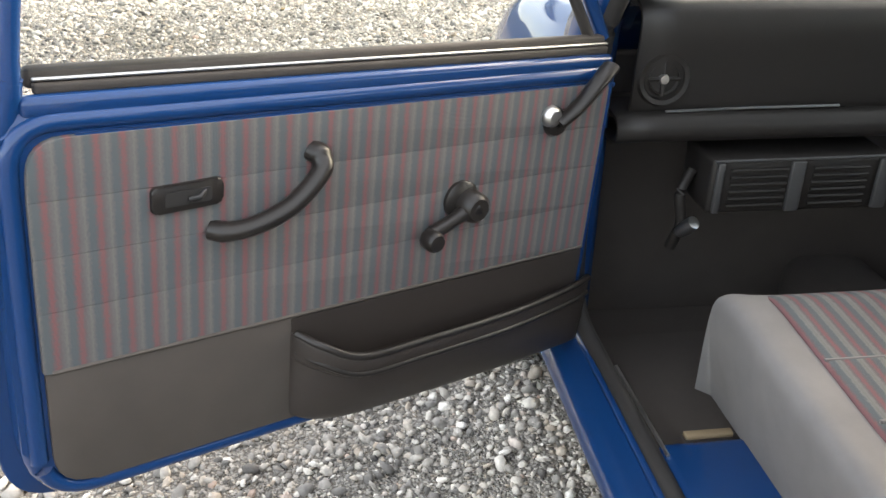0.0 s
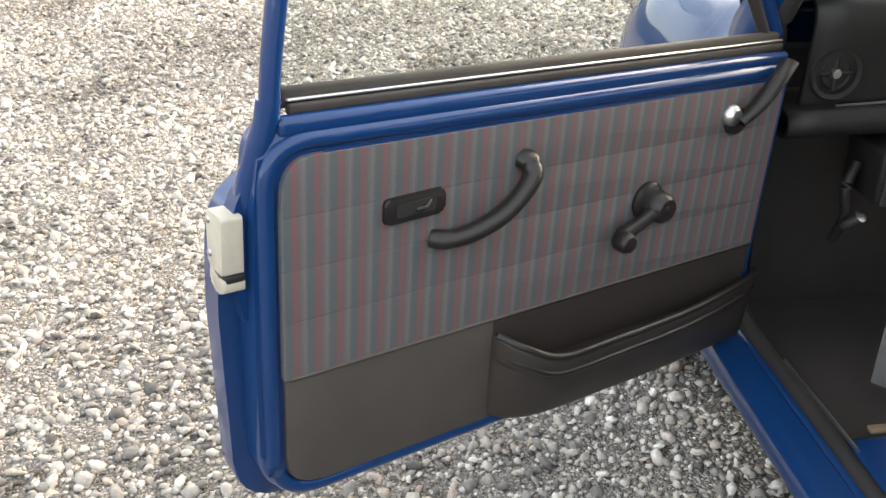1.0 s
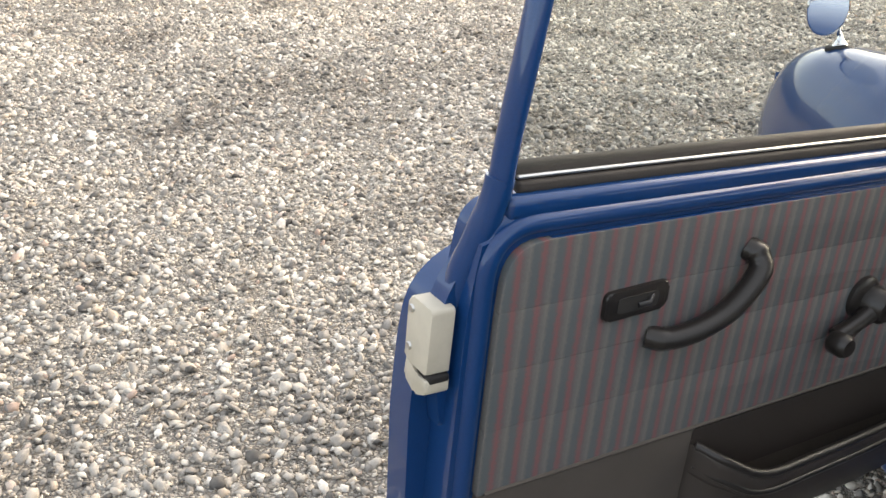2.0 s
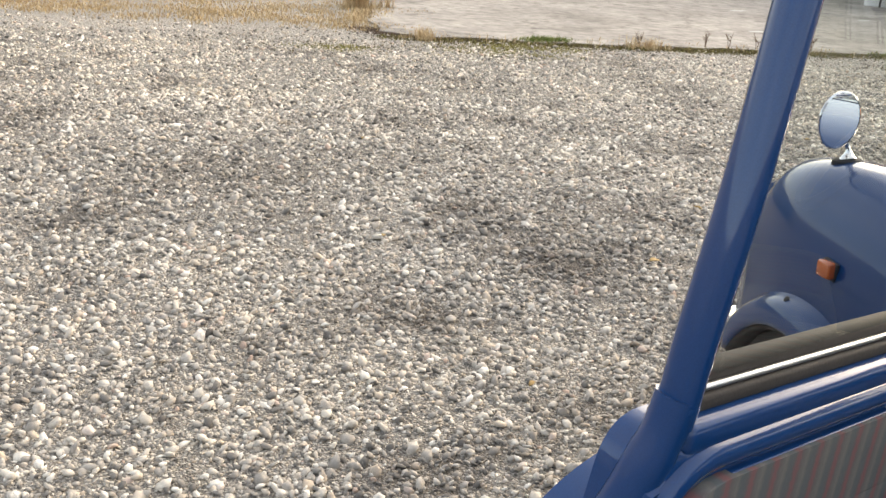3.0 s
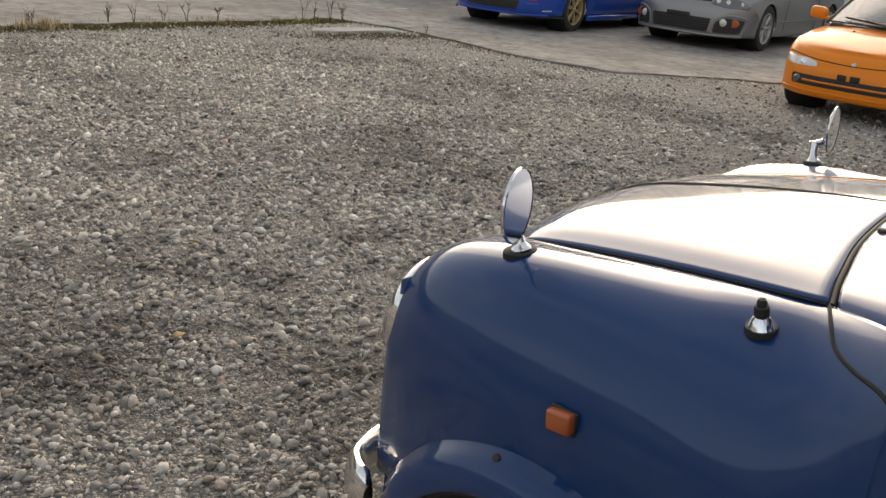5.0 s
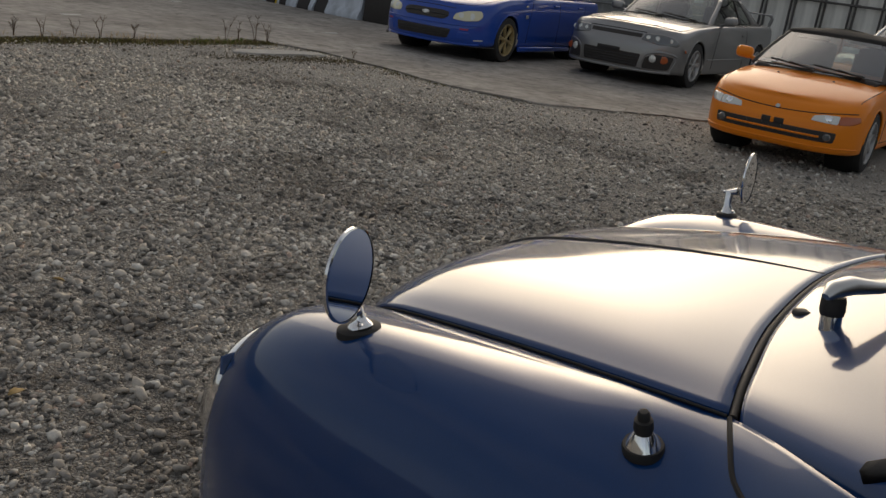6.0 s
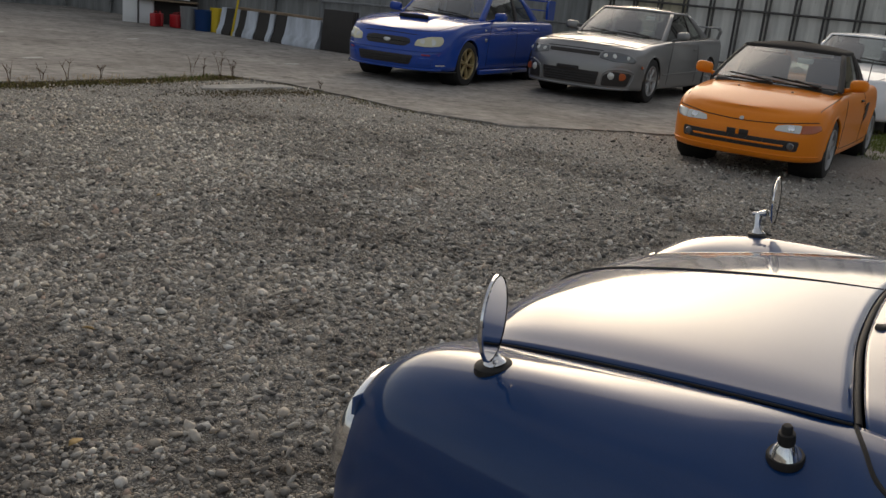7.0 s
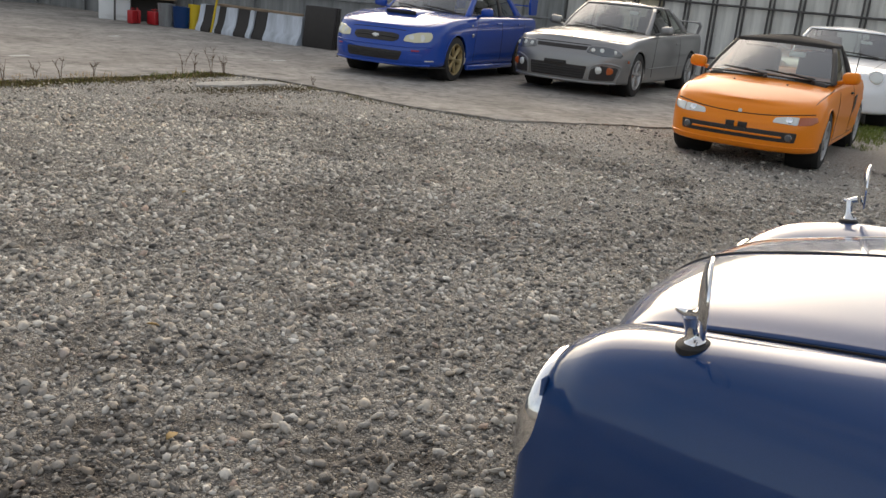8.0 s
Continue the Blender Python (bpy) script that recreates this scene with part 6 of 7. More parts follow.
        box("side_lamp", (s * 0.862, 0.46, 0.50), (0.010, 0.07, 0.03), AMBER, car, 0.004)
        seam_top(car, "bonnet_gap", sh, [(s * 0.38, 0.80), (s * 0.60, 0.66), (s * 0.73, 0.35), (s * 0.765, -0.1), (s * 0.765, -0.58)])
        seam_top(car, "bonnet_ridge", sh, [(s * 0.30, 0.74), (s * 0.33, 0.3), (s * 0.42, -0.5)], 0.010, SILVER, -0.004)
    nose_bar(car, "bonnet_gap", sh, [(-0.42, 0.616), (-0.2, 0.618), (0, 0.619), (0.2, 0.618), (0.42, 0.616)], 0.006, DARK, 0.0)
    lens(car, "slot_grille", [(-0.375, 0.542), (0.375, 0.542), (0.385, 0.594), (-0.385, 0.594)], sh, BLACK, "thin black slot grille", 0.003, 0.008)
    lw = lens(car, "lower_grille", [(-0.40, 0.235), (0.40, 0.235), (0.43, 0.415), (-0.43, 0.415)], sh, BLACK, "black lower intake", 0.004, 0.02)
    for k in range(4):
        nose_bar(lw, "grille_bar", sh, [(-0.40, 0.265 + 0.035 * k), (-0.2, 0.265 + 0.035 * k), (0.2, 0.265 + 0.035 * k), (0.40, 0.265 + 0.035 * k)], 0.006, GUN, 0.008)
    hold = box("plate_holder", on_nose(sh, 0.04, 0.43, 0.012), (0.33, 0.03, 0.05), BLACK, car, 0.006, label="bare black plate holder")
    for x in (-0.06, 0.14):
        box("holder_slot", (x, on_nose(sh, x, 0.43, 0.029)[1], 0.43), (0.07, 0.004, 0.018), GUN, hold, 0.001)
    nose_bar(car, "front_lip", sh, [(-0.77, 0.205), (-0.5, 0.198), (0, 0.195), (0.5, 0.198), (0.77, 0.205)], 0.020, SILVER, 0.004)
    wing = box("rear_spoiler", (0, -3.48, 1.12), (1.42, 0.18, 0.03), SILVER, car, 0.012)
    for s in (-1, 1):
        tube("spoiler_post", spline([(s * 0.70, -3.44, 1.12), (s * 0.735, -3.46, 1.07), (s * 0.70, -3.48, 0.94)], 4), 0.028, SILVER, wing, 8)
    reshape(car, lambda y, z: 0.085 * ease(z, 0.44, 0.54) * ease(y, 0.32, 0.85))
    return car


def orange_roadster(m):
    car = empty("roadster_car", m, "small orange two-seat roadster with a black soft top", "car")
    def level(z):
        return [(-2.6, z + 0.06), (-2.0, z), (0, z), (0.70, z)]
    rings = [(0.14, 0.12, 0.16, level(0.165)), (0.026, 0.015, 0.05, level(0.185)), (0.008, 0.0, 0.01, level(0.26)), (0.003, 0.0, 0.0, level(0.35)),
             (0.0, 0.012, 0.0, [(-2.6, 0.50), (-1.5, 0.48), (0, 0.46), (0.70, 0.405)]),
             (0.002, 0.035, 0.0, [(-2.6, 0.60), (-1.5, 0.57), (-0.5, 0.55), (0.3, 0.50), (0.70, 0.435)]),
             (0.012, 0.065, 0.02, [(-2.6, 0.70), (-1.5, 0.68), (-0.5, 0.645), (0, 0.605), (0.4, 0.545), (0.70, 0.480)]),
             (0.036, 0.105, 0.05, [(-2.6, 0.765), (-1.5, 0.745), (-0.5, 0.71), (0, 0.665), (0.4, 0.59), (0.70, 0.515)]),
             (0.078, 0.140, 0.07, [(-2.6, 0.79), (-1.5, 0.77), (-0.5, 0.742), (0, 0.695), (0.4, 0.612), (0.70, 0.530)]),
             (0.20, 0.150, 0.08, [(-2.6, 0.805), (-1.5, 0.78), (-0.5, 0.765), (0, 0.715), (0.4, 0.630), (0.70, 0.545)]),
             (0.42, 0.150, 0.08, [(-2.6, 0.815), (-1.5, 0.79), (-0.5, 0.782), (0, 0.730), (0.4, 0.644), (0.70, 0.556)]),
             (0.70, 0.150, 0.08, [(-2.6, 0.818), (-1.5, 0.79), (-0.5, 0.786), (0, 0.734), (0.4, 0.648), (0.70, 0.560)])]
    sh = car_hull(car, hull_grid(0.70, 0.20, -2.2, -2.60, 0.698, rings, 3.2), ORANGE, (0.0, -2.28), 0.27, 0.03)
    rim = mat("grey rim paint", (0.34, 0.34, 0.34), 0.4, 0.6)
    for y in (0.0, -2.28):
        for s in (-1, 1):
            road_wheel(car, s * 0.692, y, 0.27, 0.190, 0.16, rim, 8)
    at = cabin_top(car, (-0.34, 0.625, 0.765, -1.90, 0.575, 0.80), (-0.92, 0.485, 1.115, -1.40, 0.475, 1.125), ORANGE, SOFT_TOP, (0.17, 0.08), 0.05, (0.055, 1.60, 1.62, 1.64), BLACK)
    wipers(car, at)
    paper_notice(car, at, -0.34, 0.70, 0.15, 0.10)
    for s in (-1, 1):
        box("visor", (s * 0.24, -0.93, 1.095), (0.30, 0.10, 0.022), PAPER, car, 0.010, Matrix.Rotation(radians(-38), 4, "X"), "pale sun visor")
        door_mirror(car, s, 0.745, -0.47, 0.845, ORANGE, (0.17, 0.10, 0.115))
        hl = lens(car, "head_lamp", [(s * 0.300, 0.438), (s * 0.51, 0.430), (s * 0.51, 0.502), (s * 0.40, 0.498), (s * 0.315, 0.480)], sh, LAMP, "clear swept head lamp", 0.008, 0.014)
        turned("reflector", [(0.0, 0.006), (0.028, 0.004), (0.034, 0.0)], CHROME, hl, facing(on_nose(sh, s * 0.43, 0.466, 0.009), (s * 0.2, 1, 0.3)), 18)
        lens(car, "front_indicator", [(s * 0.513, 0.430), (s * 0.61, 0.440), (s * 0.655, 0.470), (s * 0.64, 0.512), (s * 0.513, 0.502)], sh, AMBER if s < 0 else LAMP, "amber corner lens" if s < 0 else "clear corner lens", 0.008, 0.014)
        turned("fog_lamp", [(0.0, 0.022), (0.026, 0.018), (0.036, 0.006), (0.038, -0.01)], SMOKED, car, facing(on_nose(sh, s * 0.455, 0.315, 0.004), (s * 0.2, 1, 0)), 20)
        seam_side(car, "door_gap", sh, s, [(-0.38, 0.24), (-0.37, 0.42), (-0.43, 0.60), (-0.50, 0.70)])
        seam_side(car, "door_gap", sh, s, [(-1.42, 0.24), (-1.46, 0.50), (-1.42, 0.74)])
        lens_pts = [(-1.50, 0.44), (-1.66, 0.50), (-1.70, 0.64), (-1.52, 0.62)]
        plate("side_intake", rounded(lens_pts, 0.02, 3), s * 0.680, s * 0.701, BLACK, car, plane="yz")
        seam_side(car, "door_handle", sh, s, [(-1.20, 0.665), (-1.26, 0.667), (-1.32, 0.665)], 0.013, BLACK, 0.004)
        seam_side(car, "sill_line", sh, s, [(-0.38, 0.245), (-1.2, 0.24), (-1.92, 0.25)], 0.004)
        turned("washer_jet", [(0.0, 0.010), (0.010, 0.008), (0.012, -0.01)], BLACK, car, facing((s * 0.25, -0.02, sh.ray_cast(Vector((s * 0.25, -0.02, 2)), Vector((0, 0, -1)))[0].z), (0, 0.2, 1)), 12)
        seam_top(car, "bonnet_gap", sh, [(s * 0.60, 0.36), (s * 0.625, 0.1), (s * 0.635, -0.2), (s * 0.63, -0.34)], 0.004)
    slot = lens(car, "bumper_slot", [(-0.51, 0.272), (0.51, 0.272), (0.52, 0.362), (-0.52, 0.362)], sh, BLACK, "long black bumper slot", 0.003, 0.022)
    nose_bar(slot, "slot_bar", sh, [(-0.40, 0.314), (-0.2, 0.314), (0.2, 0.314), (0.40, 0.314)], 0.009, ORANGE, 0.008)
    for x in (-0.22, -0.08, 0.08, 0.22):
        box("slot_rib", on_nose(sh, x, 0.317, 0.004), (0.010, 0.008, 0.075), GUN, slot, 0.002)
    pb = box("plate_bracket", on_nose(sh, 0.0, 0.385, 0.006), (0.19, 0.016, 0.045), BLACK, car, 0.004, label="bare black plate bracket")
    box("bracket_gap", on_nose(sh, 0.0, 0.385, 0.014), (0.03, 0.008, 0.05), ORANGE, pb, 0.002)
    turned("emblem", [(0.0, 0.006), (0.016, 0.005), (0.02, 0.0)], STEEL, car, facing(on_nose(sh, 0, 0.500, 0.004), (0, 0.9, 0.5)), 16)
    nose_bar(car, "bonnet_gap", sh, [(-0.62, 0.535), (-0.5, 0.522), (-0.3, 0.497), (0, 0.484), (0.3, 0.497), (0.5, 0.522), (0.62, 0.535)], 0.0045, DARK, 0.0)
    nose_bar(car, "bumper_crease", sh, [(-0.66, 0.232), (-0.4, 0.226), (0, 0.224), (0.4, 0.226), (0.66, 0.232)], 0.008, ORANGE, 0.002)
    tube("aerial", [(-0.60, -1.96, 0.79), (-0.60, -2.02, 1.07)], 0.006, BLACK, car, 6)
    return car


def white_coupe(m):
    car = empty("coupe_car", m, "white rounded sports coupe parked behind the roadster", "car")
    def level(z):
        return [(-3.45, z + 0.06), (-2.4, z), (0, z), (0.85, z)]
    rings = [(0.16, 0.16, 0.2, level(0.18)), (0.030, 0.02, 0.06, level(0.205)), (0.010, 0.0, 0.02, level(0.30)), (0.004, 0.0, 0.0, level(0.42)),
             (0.0, 0.02, 0.0, [(-3.45, 0.58), (-2, 0.55), (0, 0.53), (0.85, 0.48)]),
             (0.004, 0.06, 0.0, [(-3.45, 0.70), (-2, 0.68), (-0.5, 0.66), (0.3, 0.60), (0.85, 0.53)]),
             (0.014, 0.11, 0.02, [(-3.45, 0.80), (-2, 0.80), (-0.8, 0.78), (0, 0.74), (0.5, 0.67), (0.85, 0.58)]),
             (0.050, 0.16, 0.05, [(-3.45, 0.85), (-2, 0.87), (-0.8, 0.845), (0, 0.805), (0.5, 0.73), (0.85, 0.62)]),
             (0.12, 0.19, 0.08, [(-3.45, 0.87), (-2, 0.89), (-0.8, 0.87), (0, 0.82), (0.5, 0.74), (0.85, 0.635)]),
             (0.30, 0.20, 0.09, [(-3.45, 0.88), (-2, 0.90), (-0.8, 0.88), (0, 0.815), (0.5, 0.73), (0.85, 0.64)]),
             (0.58, 0.20, 0.09, [(-3.45, 0.885), (-2, 0.905), (-0.8, 0.89), (0, 0.82), (0.5, 0.73), (0.85, 0.645)]),
             (0.875, 0.20, 0.09, [(-3.45, 0.888), (-2, 0.905), (-0.8, 0.892), (0, 0.822), (0.5, 0.732), (0.85, 0.647)])]
    sh = car_hull(car, hull_grid(0.85, 0.30, -2.9, -3.42, 0.875, rings), WHITE, (0.0, -2.45), 0.31)
    for y in (0.0, -2.45):
        for s in (-1, 1):
            road_wheel(car, s * 0.866, y, 0.31, 0.21, 0.2, STEEL, 5)
    at = cabin_top(car, (-0.64, 0.71, 0.865, -2.85, 0.60, 0.90), (-1.22, 0.575, 1.235, -1.95, 0.54, 1.235), WHITE, crown=0.05)
    wipers(car, at)
    paper_notice(car, at, -0.45, 0.62, 0.15, 0.09)
    for s in (-1, 1):
        door_mirror(car, s, 0.93, -0.86, 0.95, WHITE)
        lamp = turned("head_lamp", [(0.0, 0.03), (0.06, 0.024), (0.085, 0.006), (0.09, 0.0)], LAMP, car, facing(on_nose(sh, s * 0.62, 0.66, 0.0), (s * 0.3, 1, 0.45)), 28, "round head lamp")
        turned("lamp_ring", [(0.088, 0.004), (0.10, 0.010), (0.108, 0.0), (0.11, -0.03)], WHITE, lamp, facing(on_nose(sh, s * 0.62, 0.66, 0.0), (s * 0.3, 1, 0.45)), 28)
        seam_side(car, "door_gap", sh, s, [(-0.62, 0.25), (-0.62, 0.50), (-0.66, 0.70), (-0.72, 0.83)])
        seam_side(car, "door_gap", sh, s, [(-1.80, 0.25), (-1.84, 0.60), (-1.80, 0.86)])
        seam_side(car, "door_handle", sh, s, [(-1.58, 0.76), (-1.66, 0.763), (-1.74, 0.76)], 0.015, WHITE, 0.006)
        seam_top(car, "bonnet_gap", sh, [(s * 0.42, 0.58), (s * 0.56, 0.2), (s * 0.62, -0.5)])
        seam_side(car, "flank_graphic", sh, s, [(0.40, 0.56), (0.36, 0.60), (0.30, 0.57), (0.35, 0.53), (0.40, 0.56)], 0.012, GUN, 0.0)
    return car


rally_saloon(pose(9.18, 7.64, 0.022, 0, 0, 97.2) @ Matrix.Scale(0.98, 4))
silver_coupe(pose(10.95, 5.59, 0.022, 0, 0, 93.5))
orange_roadster(pose(7.05, 1.95, 0.0, 0, 0, 93.1) @ Matrix.Scale(0.98, 4))
white_coupe(pose(12.15, 2.30, 0.022, 0, 0, 94.5))


# ---------- back of the yard ----------
def sheet_metal(name, colour, rough=0.6):
    m = mat(name, colour, rough, 0.0, 0.0, 0.4)
    t, n, l, b = nodes_of(m)
    co = object_coords(t)
    st = n.new("ShaderNodeMapping")
    st.inputs["Scale"].default_value = (3.0, 3.0, 0.25)
    l.new(co, st.inputs["Vector"])
    a, g = noise_node(t, 2.0, 6, 0.65, st.outputs["Vector"]), noise_node(t, 14, 5, 0.6, co)
    ra = ramp_node(t, a.outputs["Fac"], [(0.3, tuple(x * 0.6 for x in colour)), (0.55, colour), (0.75, tuple(min(1, x * 1.25) for x in colour))])
    rb = ramp_node(t, g.outputs["Fac"], [(0.62, (0, 0, 0)), (0.8, (0.5, 0.5, 0.5))])
    l.new(mix_node(t, ra.outputs["Color"], (0.14, 0.085, 0.05), rb.outputs["Color"]), b.inputs["Base Color"])
    return m


FENCE = sheet_metal("grey fence sheet", (0.24, 0.245, 0.245))
FENCE_LIGHT = sheet_metal("light grey hoarding sheet", (0.62, 0.61, 0.58))
FENCE_PALE = sheet_metal("cream hoarding sheet", (0.46, 0.42, 0.31))
FRAME_DARK = sheet_metal("dark fence frame", (0.085, 0.08, 0.078), 0.6)
PIPE = sheet_metal("galvanised pipe", (0.22, 0.225, 0.23), 0.5)
TIMBER = sheet_metal("aged timber", (0.26, 0.19, 0.13), 0.85)


def fence_run(name, a, b, height, pitch, pale, label):
    """A run of steel hoarding sheets between posts, with two pipe rails on the yard side."""
    a, b = Vector(a), Vector(b)
    d = (b - a)
    L = d.length
    d.normalize()
    m = Matrix.Identity(4)
    m[0][0], m[1][0], m[0][1], m[1][1] = d.x, d.y, -d.y, d.x
    m.translation = (a.x, a.y, 0)
    run = empty(name, m, label, "fence", kind="structure")
    k = math.ceil(L / pitch)
    pitch = L / k
    base = None
    for i in range(k):
        x = i * pitch
        if base is None or pale:
            n = 9
            prof = []
            for j in range(n):
                prof.append((pitch * j / (n - 1) * 1.004, (0.004 if j in (3, 5) else 0.0) if pale else (0.018 if j % 4 in (1, 2) else 0.0)))
            rows = [[(px, py, z) for px, py in prof] for z in (0.0, height)]
            V = np.array(rows).reshape(-1, 3)
            sheet = ob_from("sheet", V, grid_faces(2, n), (FENCE_PALE if i % 13 in (2, 3) else FENCE_LIGHT) if pale else FENCE, run, smooth=False)
            s = sheet.modifiers.new("thickness", "SOLIDIFY")
            s.thickness = 0.004
            base = base or sheet
        else:
            sheet = new("sheet", base.data)
            sheet.parent = run
            s = sheet.modifiers.new("thickness", "SOLIDIFY")
            s.thickness = 0.004
        sheet.location = (x, 0, random.uniform(-0.02, 0.03))
        if pale:
            for dx in (-0.045, 0.045):
                box("post", (x + dx, -0.04, height / 2), (0.035, 0.05, height), FRAME_DARK, run, 0.006)
        elif i % 3 == 0:
            box("post", (x, -0.06, height / 2), (0.06, 0.05, height), PIPE, run, 0.008)
    for z in (0.42, 1.52, 2.5) if pale else (height * 0.28, height * 0.72):
        tube("rail", [(0, -0.11, z), (L / 2, -0.11, z + 0.01), (L, -0.11, z)], 0.024, FRAME_DARK if pale else PIPE, run, 8)
    return run


def crash_barrier(m, dark, width):
    """A low plastic road barrier, wider at its foot, white or black."""
    b = empty("road_barrier", m, "black plastic road barrier" if dark else "weathered white plastic road barrier", "barrier", "row of road barriers")
    prof = [(-0.22, 0.0), (0.22, 0.0), (0.22, 0.06), (0.13, 0.20), (0.085, 0.52), (-0.085, 0.52), (-0.13, 0.20), (-0.22, 0.06)]
    plate("shell", prof, 0.0, width, BLACK if dark else BARRIER, b, 0.012)
    box("lift_slot", (0.15, width / 2, 0.09), (0.02, width * 0.4, 0.04), DARK, b, 0.004)
    return b


BARRIER = sheet_metal("weathered white plastic", (0.50, 0.54, 0.60), 0.55)
RED = mat("red enamel", (0.36, 0.015, 0.02), 0.4)
YELLOW = mat("yellow plastic", (0.62, 0.44, 0.02), 0.5)


def fuel_can(m):
    m = m @ Matrix.Diagonal((0.72, 0.72, 0.72, 1))
    c = empty("fuel_can", m, "red metal fuel can beside the wall", "can", "red cans by the wall")
    box("can_body", (0, 0, 0.19), (0.32, 0.17, 0.36), RED, c, 0.03, seg=3)
    tube("can_handle", [(-0.08, 0, 0.37), (-0.06, 0, 0.42), (0.06, 0, 0.42), (0.08, 0, 0.37)], 0.014, RED, c, 8)
    turned("can_cap", [(0.0, 0.05), (0.028, 0.05), (0.03, 0.0)], BLACK, c, Matrix.Translation((0.11, 0, 0.37)), 16)
    return c


def build_back():
    fence_run("wall_east", (18.2, 9.6), (17.2, -9.0), 3.1, 0.62, True, "tall grey steel hoarding with pipe rails")
    fence_run("wall_north", (12.1, 12.4), (18.2, 9.6), 3.1, 0.62, False, "grey ribbed steel sheet wall")
    fence_run("wall_far", (11.7, 20.5), (12.1, 12.4), 3.1, 0.62, False, "grey ribbed steel sheet wall")
    # west and south walls stand out of view, added to darken low sky reflections
    fence_run("wall_west", (-12.0, -13.0), (-12.0, 26.0), 2.4, 0.78, False, "grey ribbed steel sheet wall")
    fence_run("wall_south", (17.2, -13.0), (-12.0, -13.0), 2.4, 0.78, False, "grey ribbed steel sheet wall")
    fence_run("wall_back", (-22.0, 27.0), (11.7, 20.5), 3.1, 0.62, False, "grey ribbed steel sheet wall")
    y = 14.1
    for dark, w in ((False, 0.16), (True, 0.26), (False, 0.12), (True, 0.20), (False, 0.30), (True, 0.32), (False, 0.12), (True, 0.30), (False, 0.48), (False, 0.40)):
        crash_barrier(pose(11.15 + random.uniform(-0.02, 0.02), y - w, 0.022, 0, 0, random.uniform(-1.5, 1.5)), dark, w)
        y -= w + 0.008
    blk = empty("board_stack", pose(11.10, 10.98, 0.022, 0, 0, 6), "stack of black boards leaning beside the barriers", "boards")
    for k in range(3):
        box("board", (0.07 * k, 0.0, 0.37), (0.05, 0.66, 0.74), BLACK, blk, 0.006, Matrix.Rotation(radians(5), 4, "Y"))
    pl = empty("plank", pose(11.17, 12.6, 0.0), "weathered timber plank resting on the barriers", "plank")
    box("plank_board", (0, 0, 0.565), (0.16, 2.2, 0.045), TIMBER, pl, 0.005)
    for k, (x, yy) in enumerate(((10.32, 15.22), (10.52, 15.34), (10.68, 15.05), (10.83, 15.12))):
        fuel_can(pose(x, yy, 0.022, 0, 0, 20 + 37 * k))
    for x, yy, col, r, h, lab in ((10.85, 14.85, PIPE, 0.17, 0.45, "grey plastic bin"), (11.0, 14.55, BLUE, 0.20, 0.42, "blue plastic drum"), (11.15, 14.35, YELLOW, 0.13, 0.48, "yellow plastic can")):
        b = empty("bin", pose(x, yy, 0.022), lab + " by the wall", "bin", "bins by the wall")
        turned("bin_body", [(0.0, 0.0), (r * 0.85, 0.0), (r, h * 0.95), (r * 1.04, h), (r * 0.97, h), (r * 0.82, 0.03), (0.0, 0.03)], col, b, None, 28)
    door = empty("cabinet", pose(10.55, 16.1, 0.022, 0, 0, -42), "white steel cabinet standing by the wall", "cabinet")
    box("cabinet_body", (0, 0.2, 0.9), (0.62, 0.4, 1.8), WHITE, door, 0.012)
    box("cabinet_door", (0, -0.006, 0.92), (0.56, 0.02, 1.68), WHITE, door, 0.006)
    box("cabinet_handle", (0.22, -0.025, 0.95), (0.02, 0.03, 0.14), STEEL, door, 0.004)
    pole = empty("pole", pose(10.95, 13.65, 0.022), "yellow steel pole leaning beside the barriers", "pole")
    tube("pole_tube", [(0, 0, 0), (0.12, -0.30, 1.9)], 0.022, YELLOW, pole, 10)
    shelf = empty("shelf_rack", pose(11.05, 15.75, 0.022, 0, 0, -38), "dark open rack with boxes by the wall", "rack")
    for x in (-0.6, 0.6):
        for yy in (-0.2, 0.2):
            box("upright", (x, yy, 0.95), (0.04, 0.04, 1.9), FRAME_DARK, shelf, 0.004)
    for z in (0.5, 1.0, 1.5):
        box("shelf_board", (0, 0, z), (1.24, 0.44, 0.03), TIMBER, shelf, 0.004)
    box("back_panel", (0, 0.235, 0.95), (1.24, 0.012, 1.9), BLACK, shelf)
    for x, z in ((-0.3, 0.63), (0.25, 0.66), (-0.1, 1.13), (0.35, 1.12)):
        box("carton", (x, 0, z), (0.36, 0.34, 0.24), BLACK if x < 0 else PAPER, shelf, 0.008)
    for x, yy, a in ((4.6, 10.0, 20), (7.9, 12.6, 35), (8.3, 9.3, 10), (5.9, 13.2, 25)):
        o = [(-0.16, -0.05), (0.14, -0.06), (0.17, 0.03), (-0.12, 0.06)]
        ob = plate("paint_mark", rounded(o, 0.015, 2), -0.004, 0.003, PAINT_WORN, None, 0.0, plane="xy")
        ob.matrix_basis = pose(x, yy, 0.0235, 0, 0, a)
        tagged(ob, "worn white paint mark on the concrete", "paint mark", "worn paint marks", "structure")


PAINT_WORN = sheet_metal("worn white marking", (0.50, 0.49, 0.46), 0.8)
build_back()


